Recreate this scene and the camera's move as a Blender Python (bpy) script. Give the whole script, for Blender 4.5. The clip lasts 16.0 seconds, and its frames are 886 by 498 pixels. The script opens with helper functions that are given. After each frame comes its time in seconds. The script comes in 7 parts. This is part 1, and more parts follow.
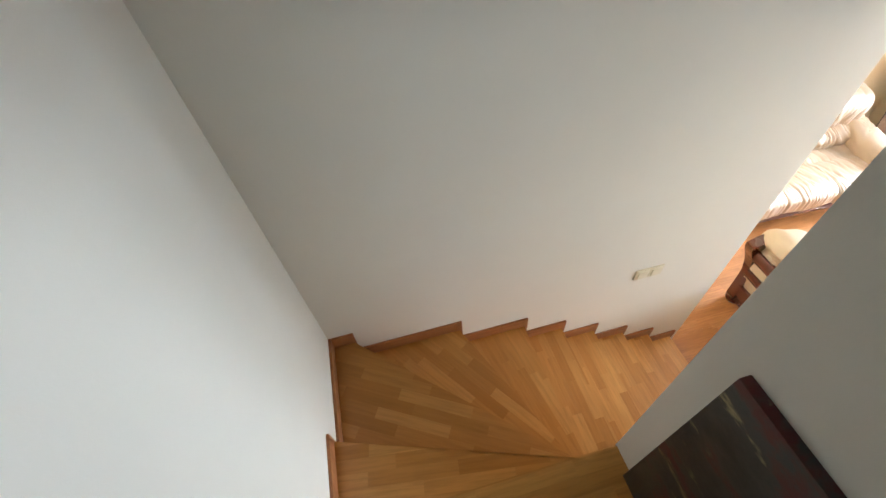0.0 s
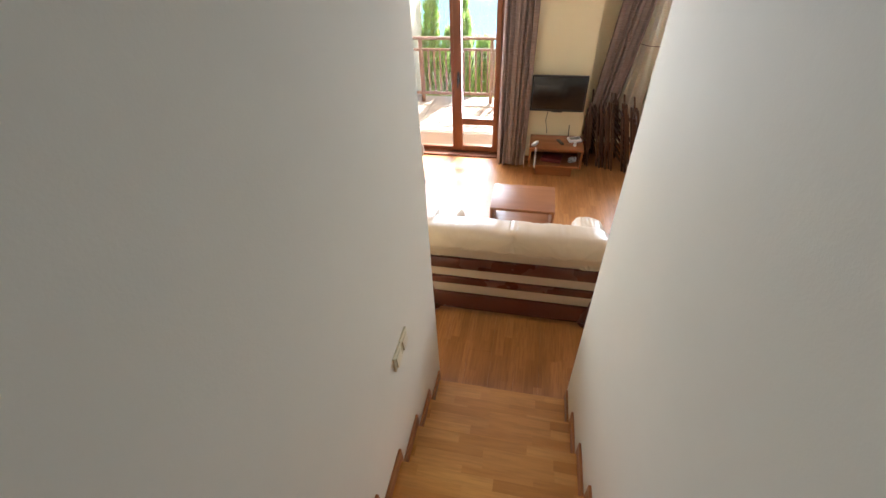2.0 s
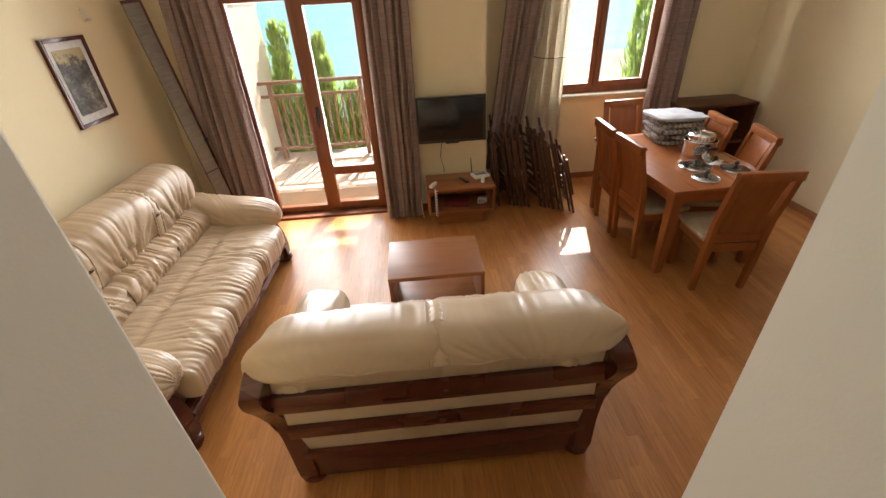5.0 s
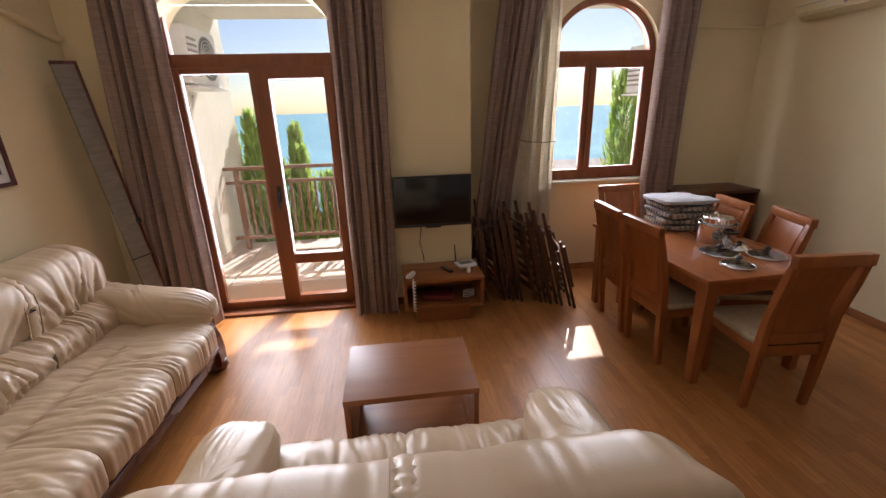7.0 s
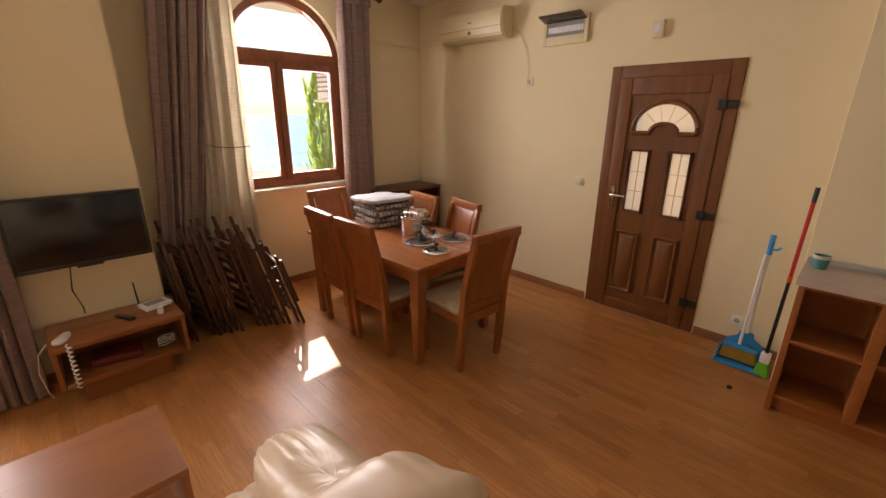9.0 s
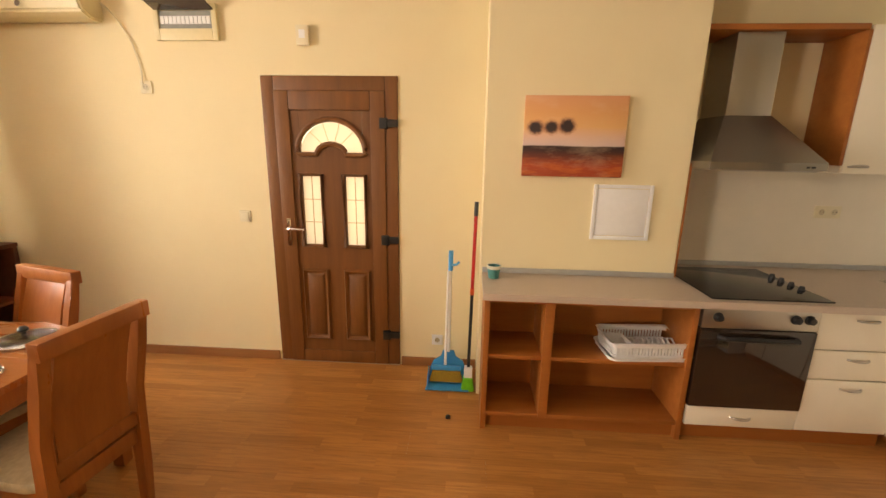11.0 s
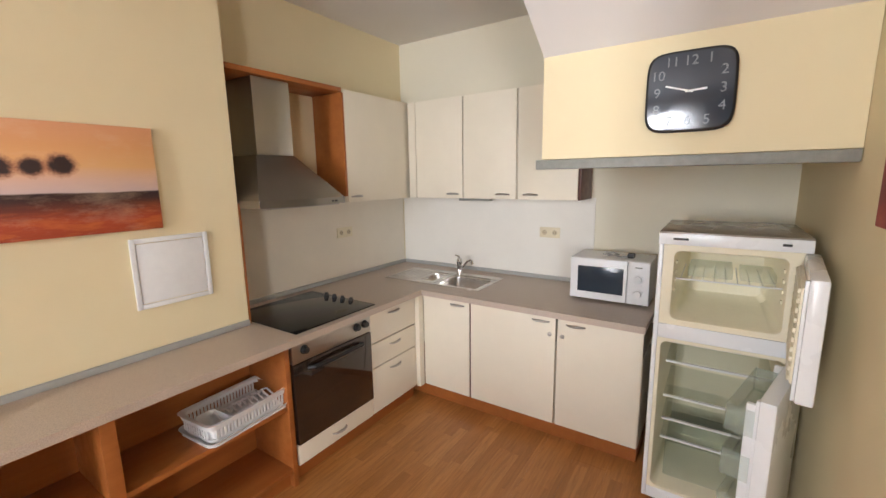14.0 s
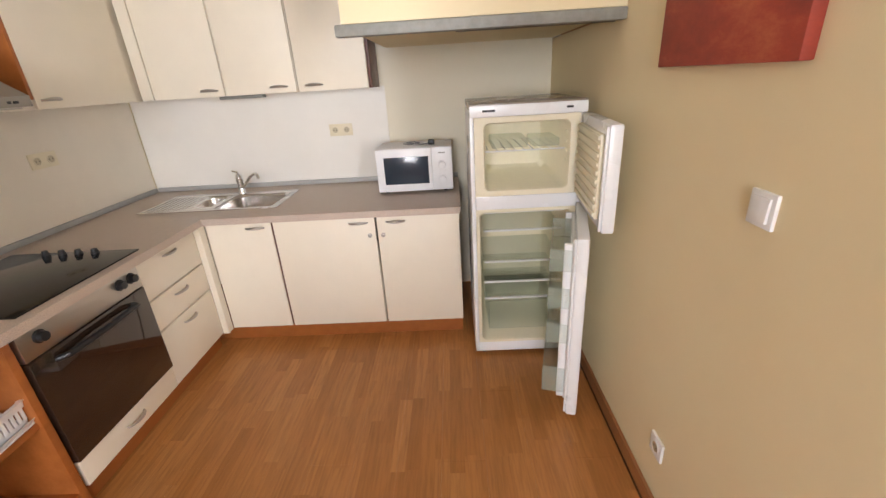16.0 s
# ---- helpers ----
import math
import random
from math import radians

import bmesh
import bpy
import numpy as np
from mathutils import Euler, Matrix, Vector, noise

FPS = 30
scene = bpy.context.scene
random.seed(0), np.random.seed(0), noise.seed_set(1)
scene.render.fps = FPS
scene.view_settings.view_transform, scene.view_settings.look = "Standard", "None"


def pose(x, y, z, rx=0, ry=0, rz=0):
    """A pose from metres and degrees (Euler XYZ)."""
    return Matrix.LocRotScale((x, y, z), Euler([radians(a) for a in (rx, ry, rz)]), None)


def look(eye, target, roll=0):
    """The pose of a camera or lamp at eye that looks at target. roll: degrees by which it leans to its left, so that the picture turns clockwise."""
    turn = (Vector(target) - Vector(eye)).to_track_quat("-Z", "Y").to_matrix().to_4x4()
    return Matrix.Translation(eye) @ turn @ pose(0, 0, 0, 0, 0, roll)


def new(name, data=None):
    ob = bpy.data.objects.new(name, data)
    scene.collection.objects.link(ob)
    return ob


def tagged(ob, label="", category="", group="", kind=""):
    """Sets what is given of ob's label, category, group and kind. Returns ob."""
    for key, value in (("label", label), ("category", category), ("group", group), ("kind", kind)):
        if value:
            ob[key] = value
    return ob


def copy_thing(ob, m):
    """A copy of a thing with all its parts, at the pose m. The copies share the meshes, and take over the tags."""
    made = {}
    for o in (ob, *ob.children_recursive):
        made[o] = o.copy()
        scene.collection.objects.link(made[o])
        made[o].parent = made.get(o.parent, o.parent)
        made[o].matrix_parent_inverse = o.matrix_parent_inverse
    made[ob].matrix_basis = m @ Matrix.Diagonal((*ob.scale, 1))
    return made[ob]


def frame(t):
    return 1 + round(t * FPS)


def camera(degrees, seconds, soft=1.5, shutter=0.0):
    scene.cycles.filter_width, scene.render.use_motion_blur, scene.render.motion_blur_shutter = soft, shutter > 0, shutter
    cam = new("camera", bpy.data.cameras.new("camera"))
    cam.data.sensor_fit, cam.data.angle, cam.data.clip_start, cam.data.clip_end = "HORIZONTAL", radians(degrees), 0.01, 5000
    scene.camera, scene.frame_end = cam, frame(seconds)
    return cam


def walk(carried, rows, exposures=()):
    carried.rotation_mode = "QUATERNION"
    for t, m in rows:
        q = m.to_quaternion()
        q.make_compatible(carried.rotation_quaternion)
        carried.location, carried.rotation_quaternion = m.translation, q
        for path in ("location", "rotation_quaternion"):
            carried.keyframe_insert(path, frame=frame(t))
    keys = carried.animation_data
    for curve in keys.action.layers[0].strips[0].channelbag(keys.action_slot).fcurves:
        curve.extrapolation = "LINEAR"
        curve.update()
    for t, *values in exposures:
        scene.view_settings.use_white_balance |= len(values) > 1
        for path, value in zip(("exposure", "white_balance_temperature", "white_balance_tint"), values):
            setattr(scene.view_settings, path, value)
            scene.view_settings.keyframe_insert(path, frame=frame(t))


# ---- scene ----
cam = camera(93.7, 16.0)
PATH = [
    (0, (0.358, 0.252, 3.514), (0.57, 1.515, 1.978), -6.4),
    (0.3, (0.346, 0.363, 3.469), (0.747, 1.558, 1.917), -5.9),
    (0.5, (0.381, 0.496, 3.407), (0.888, 1.691, 1.885), -6.7),
    (1, (0.45, 0.713, 3.216), (1.38, 1.651, 1.715), -6.5),
    (1.5, (0.536, 0.896, 3.038), (1.785, 1.511, 1.602), -4.0),
    (2, (0.755, 0.977, 2.89), (2.247, 1.34, 1.608), -3.2),
    (2.5, (0.959, 1.05, 2.766), (2.525, 1.11, 1.523), -3.9),
    (3, (1.188, 1.103, 2.619), (2.851, 1.14, 1.509), -4.2),
    (5.3, (2.178, 1.038, 1.956), (3.882, 0.927, 0.914), -2.7),
    (5.5, (2.269, 1.009, 1.874), (4.007, 0.921, 0.89), -2.7),
    (6, (2.432, 0.99, 1.794), (4.231, 0.864, 0.93), -2.2),
    (6.5, (2.579, 1.045, 1.73), (4.427, 0.916, 0.977), -2.2),
    (7, (2.63, 1.02, 1.757), (4.511, 0.8, 1.116), -1.7),
    (7.5, (2.653, 0.991, 1.756), (4.479, 0.449, 1.147), -1.4),
    (8, (2.644, 0.979, 1.756), (4.34, 0.131, 1.121), -1.0),
    (8.2, (2.636, 0.973, 1.754), (4.284, 0.043, 1.107), -1.0),
    (10.3, (3.128, 0.441, 1.61), (3.639, -1.421, 1.089), 1.1),
    (10.5, (3.12, 0.357, 1.632), (3.511, -1.532, 1.104), 0.8),
    (11, (3.002, 0.138, 1.617), (3.127, -1.803, 1.15), 0.9),
    (11.5, (2.959, 0.005, 1.607), (2.673, -1.931, 1.195), 0.4),
    (12, (3.017, -0.13, 1.664), (2.232, -1.935, 1.31), 0.4),
    (12.5, (3.069, -0.199, 1.708), (1.854, -1.782, 1.569), 1.5),
    (13, (3.097, -0.192, 1.768), (1.625, -1.544, 1.818), 1.0),
    (13.5, (3.065, -0.183, 1.746), (1.454, -1.366, 1.677), -0.0),
    (14, (3.026, -0.2, 1.686), (1.385, -1.291, 1.345), -0.9),
    (14.5, (2.942, -0.254, 1.609), (1.367, -1.326, 1.003), -1.7),
    (15, (2.85, -0.273, 1.583), (1.266, -1.245, 0.845), -2.7),
    (15.5, (2.854, -0.39, 1.562), (1.095, -0.97, 0.807), -3.4),
    (16, (2.909, -0.506, 1.55), (1.061, -0.574, 0.786), -3.5),
]
EXPOSURES = [(0, 2.98, 5600, 8), (1.0, 2.80, 5600, 8), (2.0, 2.17, 5700, 8), (2.6, 1.70, 6000, 7), (3.2, 1.54, 7500, 6), (5.3, 1.42, 6500, 12), (6.5, 1.05, 6300, 17), (7.5, 0.82, 6350, 21), (8.2, 0.92, 6750, 26), (10.3, 2.02, 8500, 16), (11.2, 2.27, 8900, 15), (11.7, 2.28, 7500, 13), (12.3, 2.26, 6300, 14), (13.2, 2.18, 6500, 15), (14.2, 2.43, 6350, 12), (15.4, 2.58, 6500, 14), (16.0, 2.54, 6500, 15)]
walk(cam, [(t, look(eye, target, roll)) for t, eye, target, roll in PATH], EXPOSURES)

# ---- world, sun, daylight ----
SUN_DIR = Vector((1.0, -0.28, 0.85)).normalized()      # towards the sun
world = bpy.data.worlds.new("sky")
scene.world = world
world.use_nodes = True
wn = world.node_tree.nodes
sky = wn.new("ShaderNodeTexSky")
sky.sky_type = "NISHITA"
sky.sun_disc = False
sky.sun_elevation = math.asin(SUN_DIR.z)
sky.sun_rotation = math.atan2(SUN_DIR.x, SUN_DIR.y)
sky.dust_density = 0.5
sky.ozone_density = 1.4
world.node_tree.links.new(sky.outputs[0], wn["Background"].inputs[0])
wn["Background"].inputs[1].default_value = 0.060


def lamp(name, kind, m, power, colour=(1, 1, 1), size=(1, 1), spread=180):
    data = bpy.data.lights.new(name, kind)
    data.energy, data.color = power, colour
    if kind == "AREA":
        data.shape, data.size, data.size_y = "RECTANGLE", size[0], size[1]
    ob = new(name, data)
    ob.matrix_world = m
    if kind == "AREA":
        data.spread = radians(spread)
    return ob


sun = lamp("sun", "SUN", look(SUN_DIR * 30, (0, 0, 0)), 5.0, (1.0, 0.95, 0.86))
sun.data.angle = radians(0.5)
# sky light that enters by the two doors and the arched window
lamp("daylight_balcony", "AREA", look((6.56, 2.05, 1.45), (0, 1.6, 0.9)), 39, (0.93, 0.96, 1.0), (1.25, 2.2), 135)
lamp("daylight_window", "AREA", look((6.98, -1.1, 1.85), (0, -1.0, 1.1)), 36, (0.93, 0.96, 1.0), (0.95, 1.5), 165)
# added cool fill at the head of the stairs, from an unseen source
lamp("daylight_stairwell", "AREA", look((0.34, -2.55, 4.2), (0.4, 1.4, 2.4)), 0.17, (0.60, 0.83, 1.0), (0.9, 0.6))
lamp("daylight_entrance", "AREA", look((3.97, -3.05, 1.4), (3.9, 0, 1.2)), 0.8, (1.0, 0.93, 0.8), (0.6, 1.2))

# ---- materials ----


class Nodes:
    """A small wrapper that strings shader nodes together."""

    def __init__(self, name):
        self.mat = bpy.data.materials.new(name)
        self.mat.use_nodes = True
        self.tree = self.mat.node_tree
        self.bsdf = self.tree.nodes["Principled BSDF"]

    def node(self, kind, **settings):
        n = self.tree.nodes.new(kind)
        for key, value in settings.items():
            if key == "operation":
                n.operation = value
            elif key == "blend":
                n.data_type, n.blend_type = "RGBA", value
        return n

    def link(self, a, b):
        self.tree.links.new(a, b)

    def coords(self, scale=(1, 1, 1), world_space=True):
        if world_space:
            src = self.node("ShaderNodeNewGeometry").outputs["Position"]
        else:
            src = self.node("ShaderNodeTexCoord").outputs["Object"]
        m = self.node("ShaderNodeMapping")
        m.inputs["Scale"].default_value = scale
        self.link(src, m.inputs["Vector"])
        return m

    def noise(self, scale, detail=4, rough=0.55, stretch=(1, 1, 1), world_space=True, vec=None):
        n = self.node("ShaderNodeTexNoise")
        n.inputs["Scale"].default_value, n.inputs["Detail"].default_value = scale, detail
        n.inputs["Roughness"].default_value = rough
        self.link((vec or self.coords(stretch, world_space)).outputs[0], n.inputs["Vector"])
        return n.outputs["Fac"]

    def ramp(self, fac, stops):
        r = self.node("ShaderNodeValToRGB")
        e = r.color_ramp.elements
        while len(e) < len(stops):
            e.new(0.5)
        for el, (pos, col) in zip(e, stops):
            el.position, el.color = pos, (*col, 1)
        self.link(fac, r.inputs[0])
        return r.outputs[0]

    def mix(self, a, b, fac, blend="MIX"):
        m = self.node("ShaderNodeMix", blend=blend)
        for sock, v in ((m.inputs[6], a), (m.inputs[7], b)):
            if isinstance(v, tuple):
                sock.default_value = (*v, 1)
            else:
                self.link(v, sock)
        if isinstance(fac, (int, float)):
            m.inputs[0].default_value = fac
        else:
            self.link(fac, m.inputs[0])
        return m.outputs[2]

    def math(self, op, a, b=0.0):
        m = self.node("ShaderNodeMath", operation=op)
        for i, v in enumerate((a, b)):
            if isinstance(v, (int, float)):
                m.inputs[i].default_value = v
            else:
                self.link(v, m.inputs[i])
        return m.outputs[0]

    def bump(self, height, strength=0.2, distance=0.005):
        b = self.node("ShaderNodeBump")
        b.inputs["Strength"].default_value, b.inputs["Distance"].default_value = strength, distance
        self.link(height, b.inputs["Height"])
        self.link(b.outputs[0], self.bsdf.inputs["Normal"])

    def set(self, colour=None, rough=None, metal=None, spec=None, coat=None):
        for key, v in (("Base Color", colour), ("Roughness", rough), ("Metallic", metal), ("Specular IOR Level", spec), ("Coat Weight", coat)):
            if v is None:
                continue
            if isinstance(v, tuple):
                self.bsdf.inputs[key].default_value = (*v, 1)
            elif isinstance(v, (int, float)):
                self.bsdf.inputs[key].default_value = v
            else:
                self.link(v, self.bsdf.inputs[key])
        return self.mat


def plaster(name, colour, dark):
    n = Nodes(name)
    big, fine = n.noise(1.3, 5, 0.6), n.noise(160, 3)
    col = n.mix(n.ramp(big, ((0.3, dark), (0.7, colour))), dark, n.math("MULTIPLY", n.ramp(n.noise(7, 6, 0.7), ((0.55, (0, 0, 0)), (0.8, (1, 1, 1)))), 0.25))
    n.bump(n.math("ADD", n.math("MULTIPLY", fine, 0.5), n.noise(24, 4)), 0.12, 0.004)
    return n.set(col, 0.75, spec=0.3)


def wood(name, light, dark, rough=0.35, axis=0, world_space=False, scale=1.0, vary=0.35, coat=0.0):
    n = Nodes(name)
    stretch = [14.0, 14.0, 14.0]
    stretch[axis] = 1.1
    m = n.coords(tuple(s * scale for s in stretch), world_space)
    rnd = n.node("ShaderNodeObjectInfo").outputs["Random"]
    off = n.node("ShaderNodeVectorMath", operation="ADD")
    comb = n.node("ShaderNodeCombineXYZ")
    n.link(n.math("MULTIPLY", rnd, 37.0), comb.inputs[0])
    n.link(n.math("MULTIPLY", rnd, 11.0), comb.inputs[1])
    n.link(m.outputs[0], off.inputs[0])
    n.link(comb.outputs[0], off.inputs[1])
    grain = n.noise(1.0, 8, 0.65, vec=off)
    fine = n.noise(6.0, 4, 0.6, vec=off)
    col = n.ramp(grain, ((0.28, dark), (0.5, tuple((a + b) / 2 for a, b in zip(light, dark))), (0.72, light)))
    col = n.mix(col, dark, n.math("MULTIPLY", n.ramp(fine, ((0.5, (0, 0, 0)), (0.75, (1, 1, 1)))), 0.35))
    col = n.mix(col, tuple(c * 0.62 for c in light), n.math("MULTIPLY", rnd, vary))
    n.bump(fine, 0.05, 0.002)
    n.set(coat=coat)
    return n.set(col, n.ramp(grain, ((0.3, (rough + 0.08,) * 3), (0.7, (rough - 0.06,) * 3))), spec=0.45)


def strip_wood(name, tones, rough, along, strip, length, world_space=True, turn=0.0, vary=0.0, fine=1.0, depth=0.55):
    """Laminate or glued timber: strips of many tones, each with its own grain."""
    n = Nodes(name)
    pos = n.coords((1, 1, 1), world_space)
    pos.inputs["Rotation"].default_value[2] = radians(turn)
    rnd = n.node("ShaderNodeObjectInfo").outputs["Random"]
    sep = n.node("ShaderNodeSeparateXYZ")
    n.link(pos.outputs[0], sep.inputs[0])
    a, b = (sep.outputs[0], sep.outputs[1]) if along == 0 else (sep.outputs[1], sep.outputs[0])
    row = n.math("FLOOR", n.math("ADD", n.math("DIVIDE", b, strip), n.math("MULTIPLY", rnd, 40.0 * vary)))
    wr = n.node("ShaderNodeTexWhiteNoise")
    n.link(row, wr.inputs["Vector"])
    shift = n.math("MULTIPLY", wr.outputs["Value"], 7.0)
    cell = n.math("FLOOR", n.math("ADD", n.math("DIVIDE", a, length), shift))
    comb = n.node("ShaderNodeCombineXYZ")
    n.link(row, comb.inputs[0])
    n.link(cell, comb.inputs[1])
    wn2 = n.node("ShaderNodeTexWhiteNoise")
    n.link(comb.outputs[0], wn2.inputs["Vector"])
    tone = n.ramp(wn2.outputs["Value"], tuple((i / max(1, len(tones) - 1), c) for i, c in enumerate(tones)))
    st = tuple(fine * v for v in ((2.2, 30, 30) if along == 0 else (30, 2.2, 30)))
    m = n.node("ShaderNodeMapping")
    m.inputs["Scale"].default_value = st
    n.link(pos.outputs[0], m.inputs["Vector"])
    off = n.node("ShaderNodeVectorMath", operation="ADD")
    n.link(m.outputs[0], off.inputs[0])
    n.link(wn2.outputs["Color"], off.inputs[1])
    grain = n.noise(1.6, 7, 0.65, vec=off)
    big = n.noise(0.9, 3)
    col = n.mix(tone, tuple(c * 0.55 for c in tones[0]), n.math("MULTIPLY", n.ramp(grain, ((0.42, (0, 0, 0)), (0.78, (1, 1, 1)))), depth))
    col = n.mix(col, tuple(min(1, c * 1.25) for c in tones[-1]), n.math("MULTIPLY", n.ramp(big, ((0.4, (0, 0, 0)), (0.8, (1, 1, 1)))), 0.22))
    if vary:
        col = n.mix(col, tuple(c * 0.55 for c in tones[0]), n.math("MULTIPLY", rnd, vary))
    n.bump(grain, 0.03, 0.001)
    return n.set(col, n.ramp(n.noise(3.0, 6, 0.7), ((0.35, (rough - 0.05,) * 3), (0.7, (rough + 0.1,) * 3))), spec=0.5)


def plain(name, colour, rough=0.5, metal=0.0, spec=0.5, spots=0.12, bump=0.0, scale=30, coat=0.0):
    n = Nodes(name)
    f = n.noise(scale, 5, 0.6, world_space=False)
    col = n.mix(colour, tuple(c * (1 - 2 * spots) for c in colour), n.ramp(f, ((0.35, (0, 0, 0)), (0.75, (1, 1, 1)))))
    if bump:
        n.bump(n.noise(scale * 6, 3, world_space=False), bump, 0.002)
    return n.set(col, n.ramp(n.noise(scale * 0.4, 4, world_space=False), ((0.3, (max(0.02, rough - 0.05),) * 3), (0.7, (rough + 0.06,) * 3))), metal, spec, coat)


def leather_mat():
    n = Nodes("cream_leather")
    m = n.noise(2.2, 3, world_space=False)
    grain = n.noise(150, 2, 0.5, world_space=False)
    soft = n.noise(8, 2, 0.5, world_space=False)
    col = n.mix((0.555, 0.425, 0.290), (0.485, 0.362, 0.242), n.ramp(m, ((0.3, (0, 0, 0)), (0.7, (1, 1, 1)))))
    # creases: sharp valleys where two soft fields meet, strongest in patches
    crease = n.math("ABSOLUTE", n.math("SUBTRACT", n.noise(7, 4, 0.55, stretch=(1.6, 1, 1), world_space=False), 0.5))
    crease = n.ramp(crease, ((0.0, (0, 0, 0)), (0.06, (0.75, 0.75, 0.75)), (0.2, (1, 1, 1))))
    patch = n.ramp(n.noise(3.0, 2, world_space=False), ((0.42, (0, 0, 0)), (0.66, (1, 1, 1))))
    n.bump(n.math("ADD", n.math("ADD", n.math("MULTIPLY", grain, 0.10), soft), n.math("MULTIPLY", n.math("MULTIPLY", crease, patch), 0.55)), 0.16, 0.007)
    return n.set(col, n.ramp(soft, ((0.3, (0.32,) * 3), (0.7, (0.42,) * 3))), spec=0.5)


def cloth(name, light, dark, slub=60.0, trans=0.0):
    n = Nodes(name)
    lines = n.noise(1.0, 5, 0.6, stretch=(9, 9, slub * 2.2), world_space=False)
    weave = n.noise(420, 2, world_space=False)
    col = n.ramp(lines, ((0.3, dark), (0.52, tuple((a + b) / 2 for a, b in zip(light, dark))), (0.72, light)))
    n.bump(n.math("ADD", weave, lines), 0.25, 0.003)
    mat = n.set(col, 0.9, spec=0.15)
    if trans:
        t = n.node("ShaderNodeBsdfTranslucent")
        n.link(col, t.inputs[0])
        mx = n.node("ShaderNodeMixShader")
        mx.inputs[0].default_value = trans
        n.link(n.bsdf.outputs[0], mx.inputs[1])
        n.link(t.outputs[0], mx.inputs[2])
        n.link(mx.outputs[0], n.tree.nodes["Material Output"].inputs[0])
    return mat


def tweed(name, light, dark):
    """Loosely woven wool: a soft plaid of pale and dark bands with a hairy nap."""
    n = Nodes(name)
    sep = n.node("ShaderNodeSeparateXYZ")
    n.link(n.coords((1, 1, 1), False).outputs[0], sep.inputs[0])
    wob = n.math("MULTIPLY", n.noise(20, 3, world_space=False), 0.012)
    bands = [n.math("SINE", n.math("MULTIPLY", n.math("ADD", sep.outputs[i], wob), 150.0)) for i in (0, 1)]
    mix = n.math("ADD", n.math("MULTIPLY", n.math("ADD", bands[0], bands[1]), 0.17), n.noise(45, 5, 0.7, world_space=False))
    n.bump(n.noise(260, 3, world_space=False), 0.5, 0.004)
    return n.set(n.ramp(mix, ((0.30, dark), (0.75, light))), 0.95, spec=0.1)


def glass_mat(name, tint=(1, 1, 1), gloss=0.07, rough=0.02):
    n = Nodes(name)
    tr, gl = n.node("ShaderNodeBsdfTransparent"), n.node("ShaderNodeBsdfGlossy")
    tr.inputs[0].default_value = (*tint, 1)
    gl.inputs["Roughness"].default_value = rough
    fr = n.node("ShaderNodeFresnel")
    fr.inputs[0].default_value = 1.45
    mx = n.node("ShaderNodeMixShader")
    n.link(n.math("ADD", n.math("MULTIPLY", fr.outputs[0], 0.8), gloss * 0.2), mx.inputs[0])
    n.link(tr.outputs[0], mx.inputs[1])
    n.link(gl.outputs[0], mx.inputs[2])
    n.link(mx.outputs[0], n.tree.nodes["Material Output"].inputs[0])
    return n.mat


def milky_mat(name, colour, milk):
    """Clear plastic that is a little cloudy."""
    n = Nodes(name)
    tr, df = n.node("ShaderNodeBsdfTransparent"), n.node("ShaderNodeBsdfTranslucent")
    tr.inputs[0].default_value = (0.97, 0.985, 0.97, 1)
    df.inputs[0].default_value = (*colour, 1)
    n.set(colour, 0.22, spec=0.5)
    half, mx = n.node("ShaderNodeMixShader"), n.node("ShaderNodeMixShader")
    half.inputs[0].default_value = 0.45
    n.link(n.bsdf.outputs[0], half.inputs[1])
    n.link(df.outputs[0], half.inputs[2])
    n.link(n.math("ADD", n.math("MULTIPLY", n.noise(14, 3, world_space=False), 0.1), milk), mx.inputs[0])
    n.link(tr.outputs[0], mx.inputs[1])
    n.link(half.outputs[0], mx.inputs[2])
    n.link(mx.outputs[0], n.tree.nodes["Material Output"].inputs[0])
    return n.mat


def frosted_mat():
    n = Nodes("frosted_glass")
    t = n.node("ShaderNodeBsdfTranslucent")
    t.inputs[0].default_value = (0.86, 0.78, 0.68, 1)
    mx = n.node("ShaderNodeMixShader")
    mx.inputs[0].default_value = 0.82
    n.set((0.84, 0.77, 0.68), 0.35)
    n.bump(n.noise(90, 3, world_space=False), 0.3, 0.003)
    n.link(n.bsdf.outputs[0], mx.inputs[1])
    n.link(t.outputs[0], mx.inputs[2])
    n.link(mx.outputs[0], n.tree.nodes["Material Output"].inputs[0])
    return n.mat


M_WALL = plaster("cream_plaster", (0.81, 0.70, 0.46), (0.775, 0.66, 0.425))
M_NICHE = plaster("pale_cream_plaster", (0.80, 0.745, 0.60), (0.765, 0.71, 0.57))
M_STAIRWALL = plaster("stair_plaster", (0.80, 0.755, 0.645), (0.765, 0.72, 0.61))
M_CEIL = plaster("ceiling_white", (0.80, 0.77, 0.74), (0.77, 0.74, 0.71))
M_FLOOR = strip_wood("laminate_floor", ((0.365, 0.142, 0.037), (0.435, 0.180, 0.049), (0.495, 0.212, 0.061), (0.40, 0.160, 0.042), (0.53, 0.238, 0.075)), 0.34, 0, 0.0645, 0.43, fine=1.5, depth=0.75)
M_TREAD = strip_wood("parquet_tread", ((0.47, 0.190, 0.030), (0.61, 0.275, 0.055), (0.74, 0.375, 0.090), (0.53, 0.225, 0.040), (0.68, 0.320, 0.070)), 0.33, 1, 0.058, 0.38, vary=0.35)
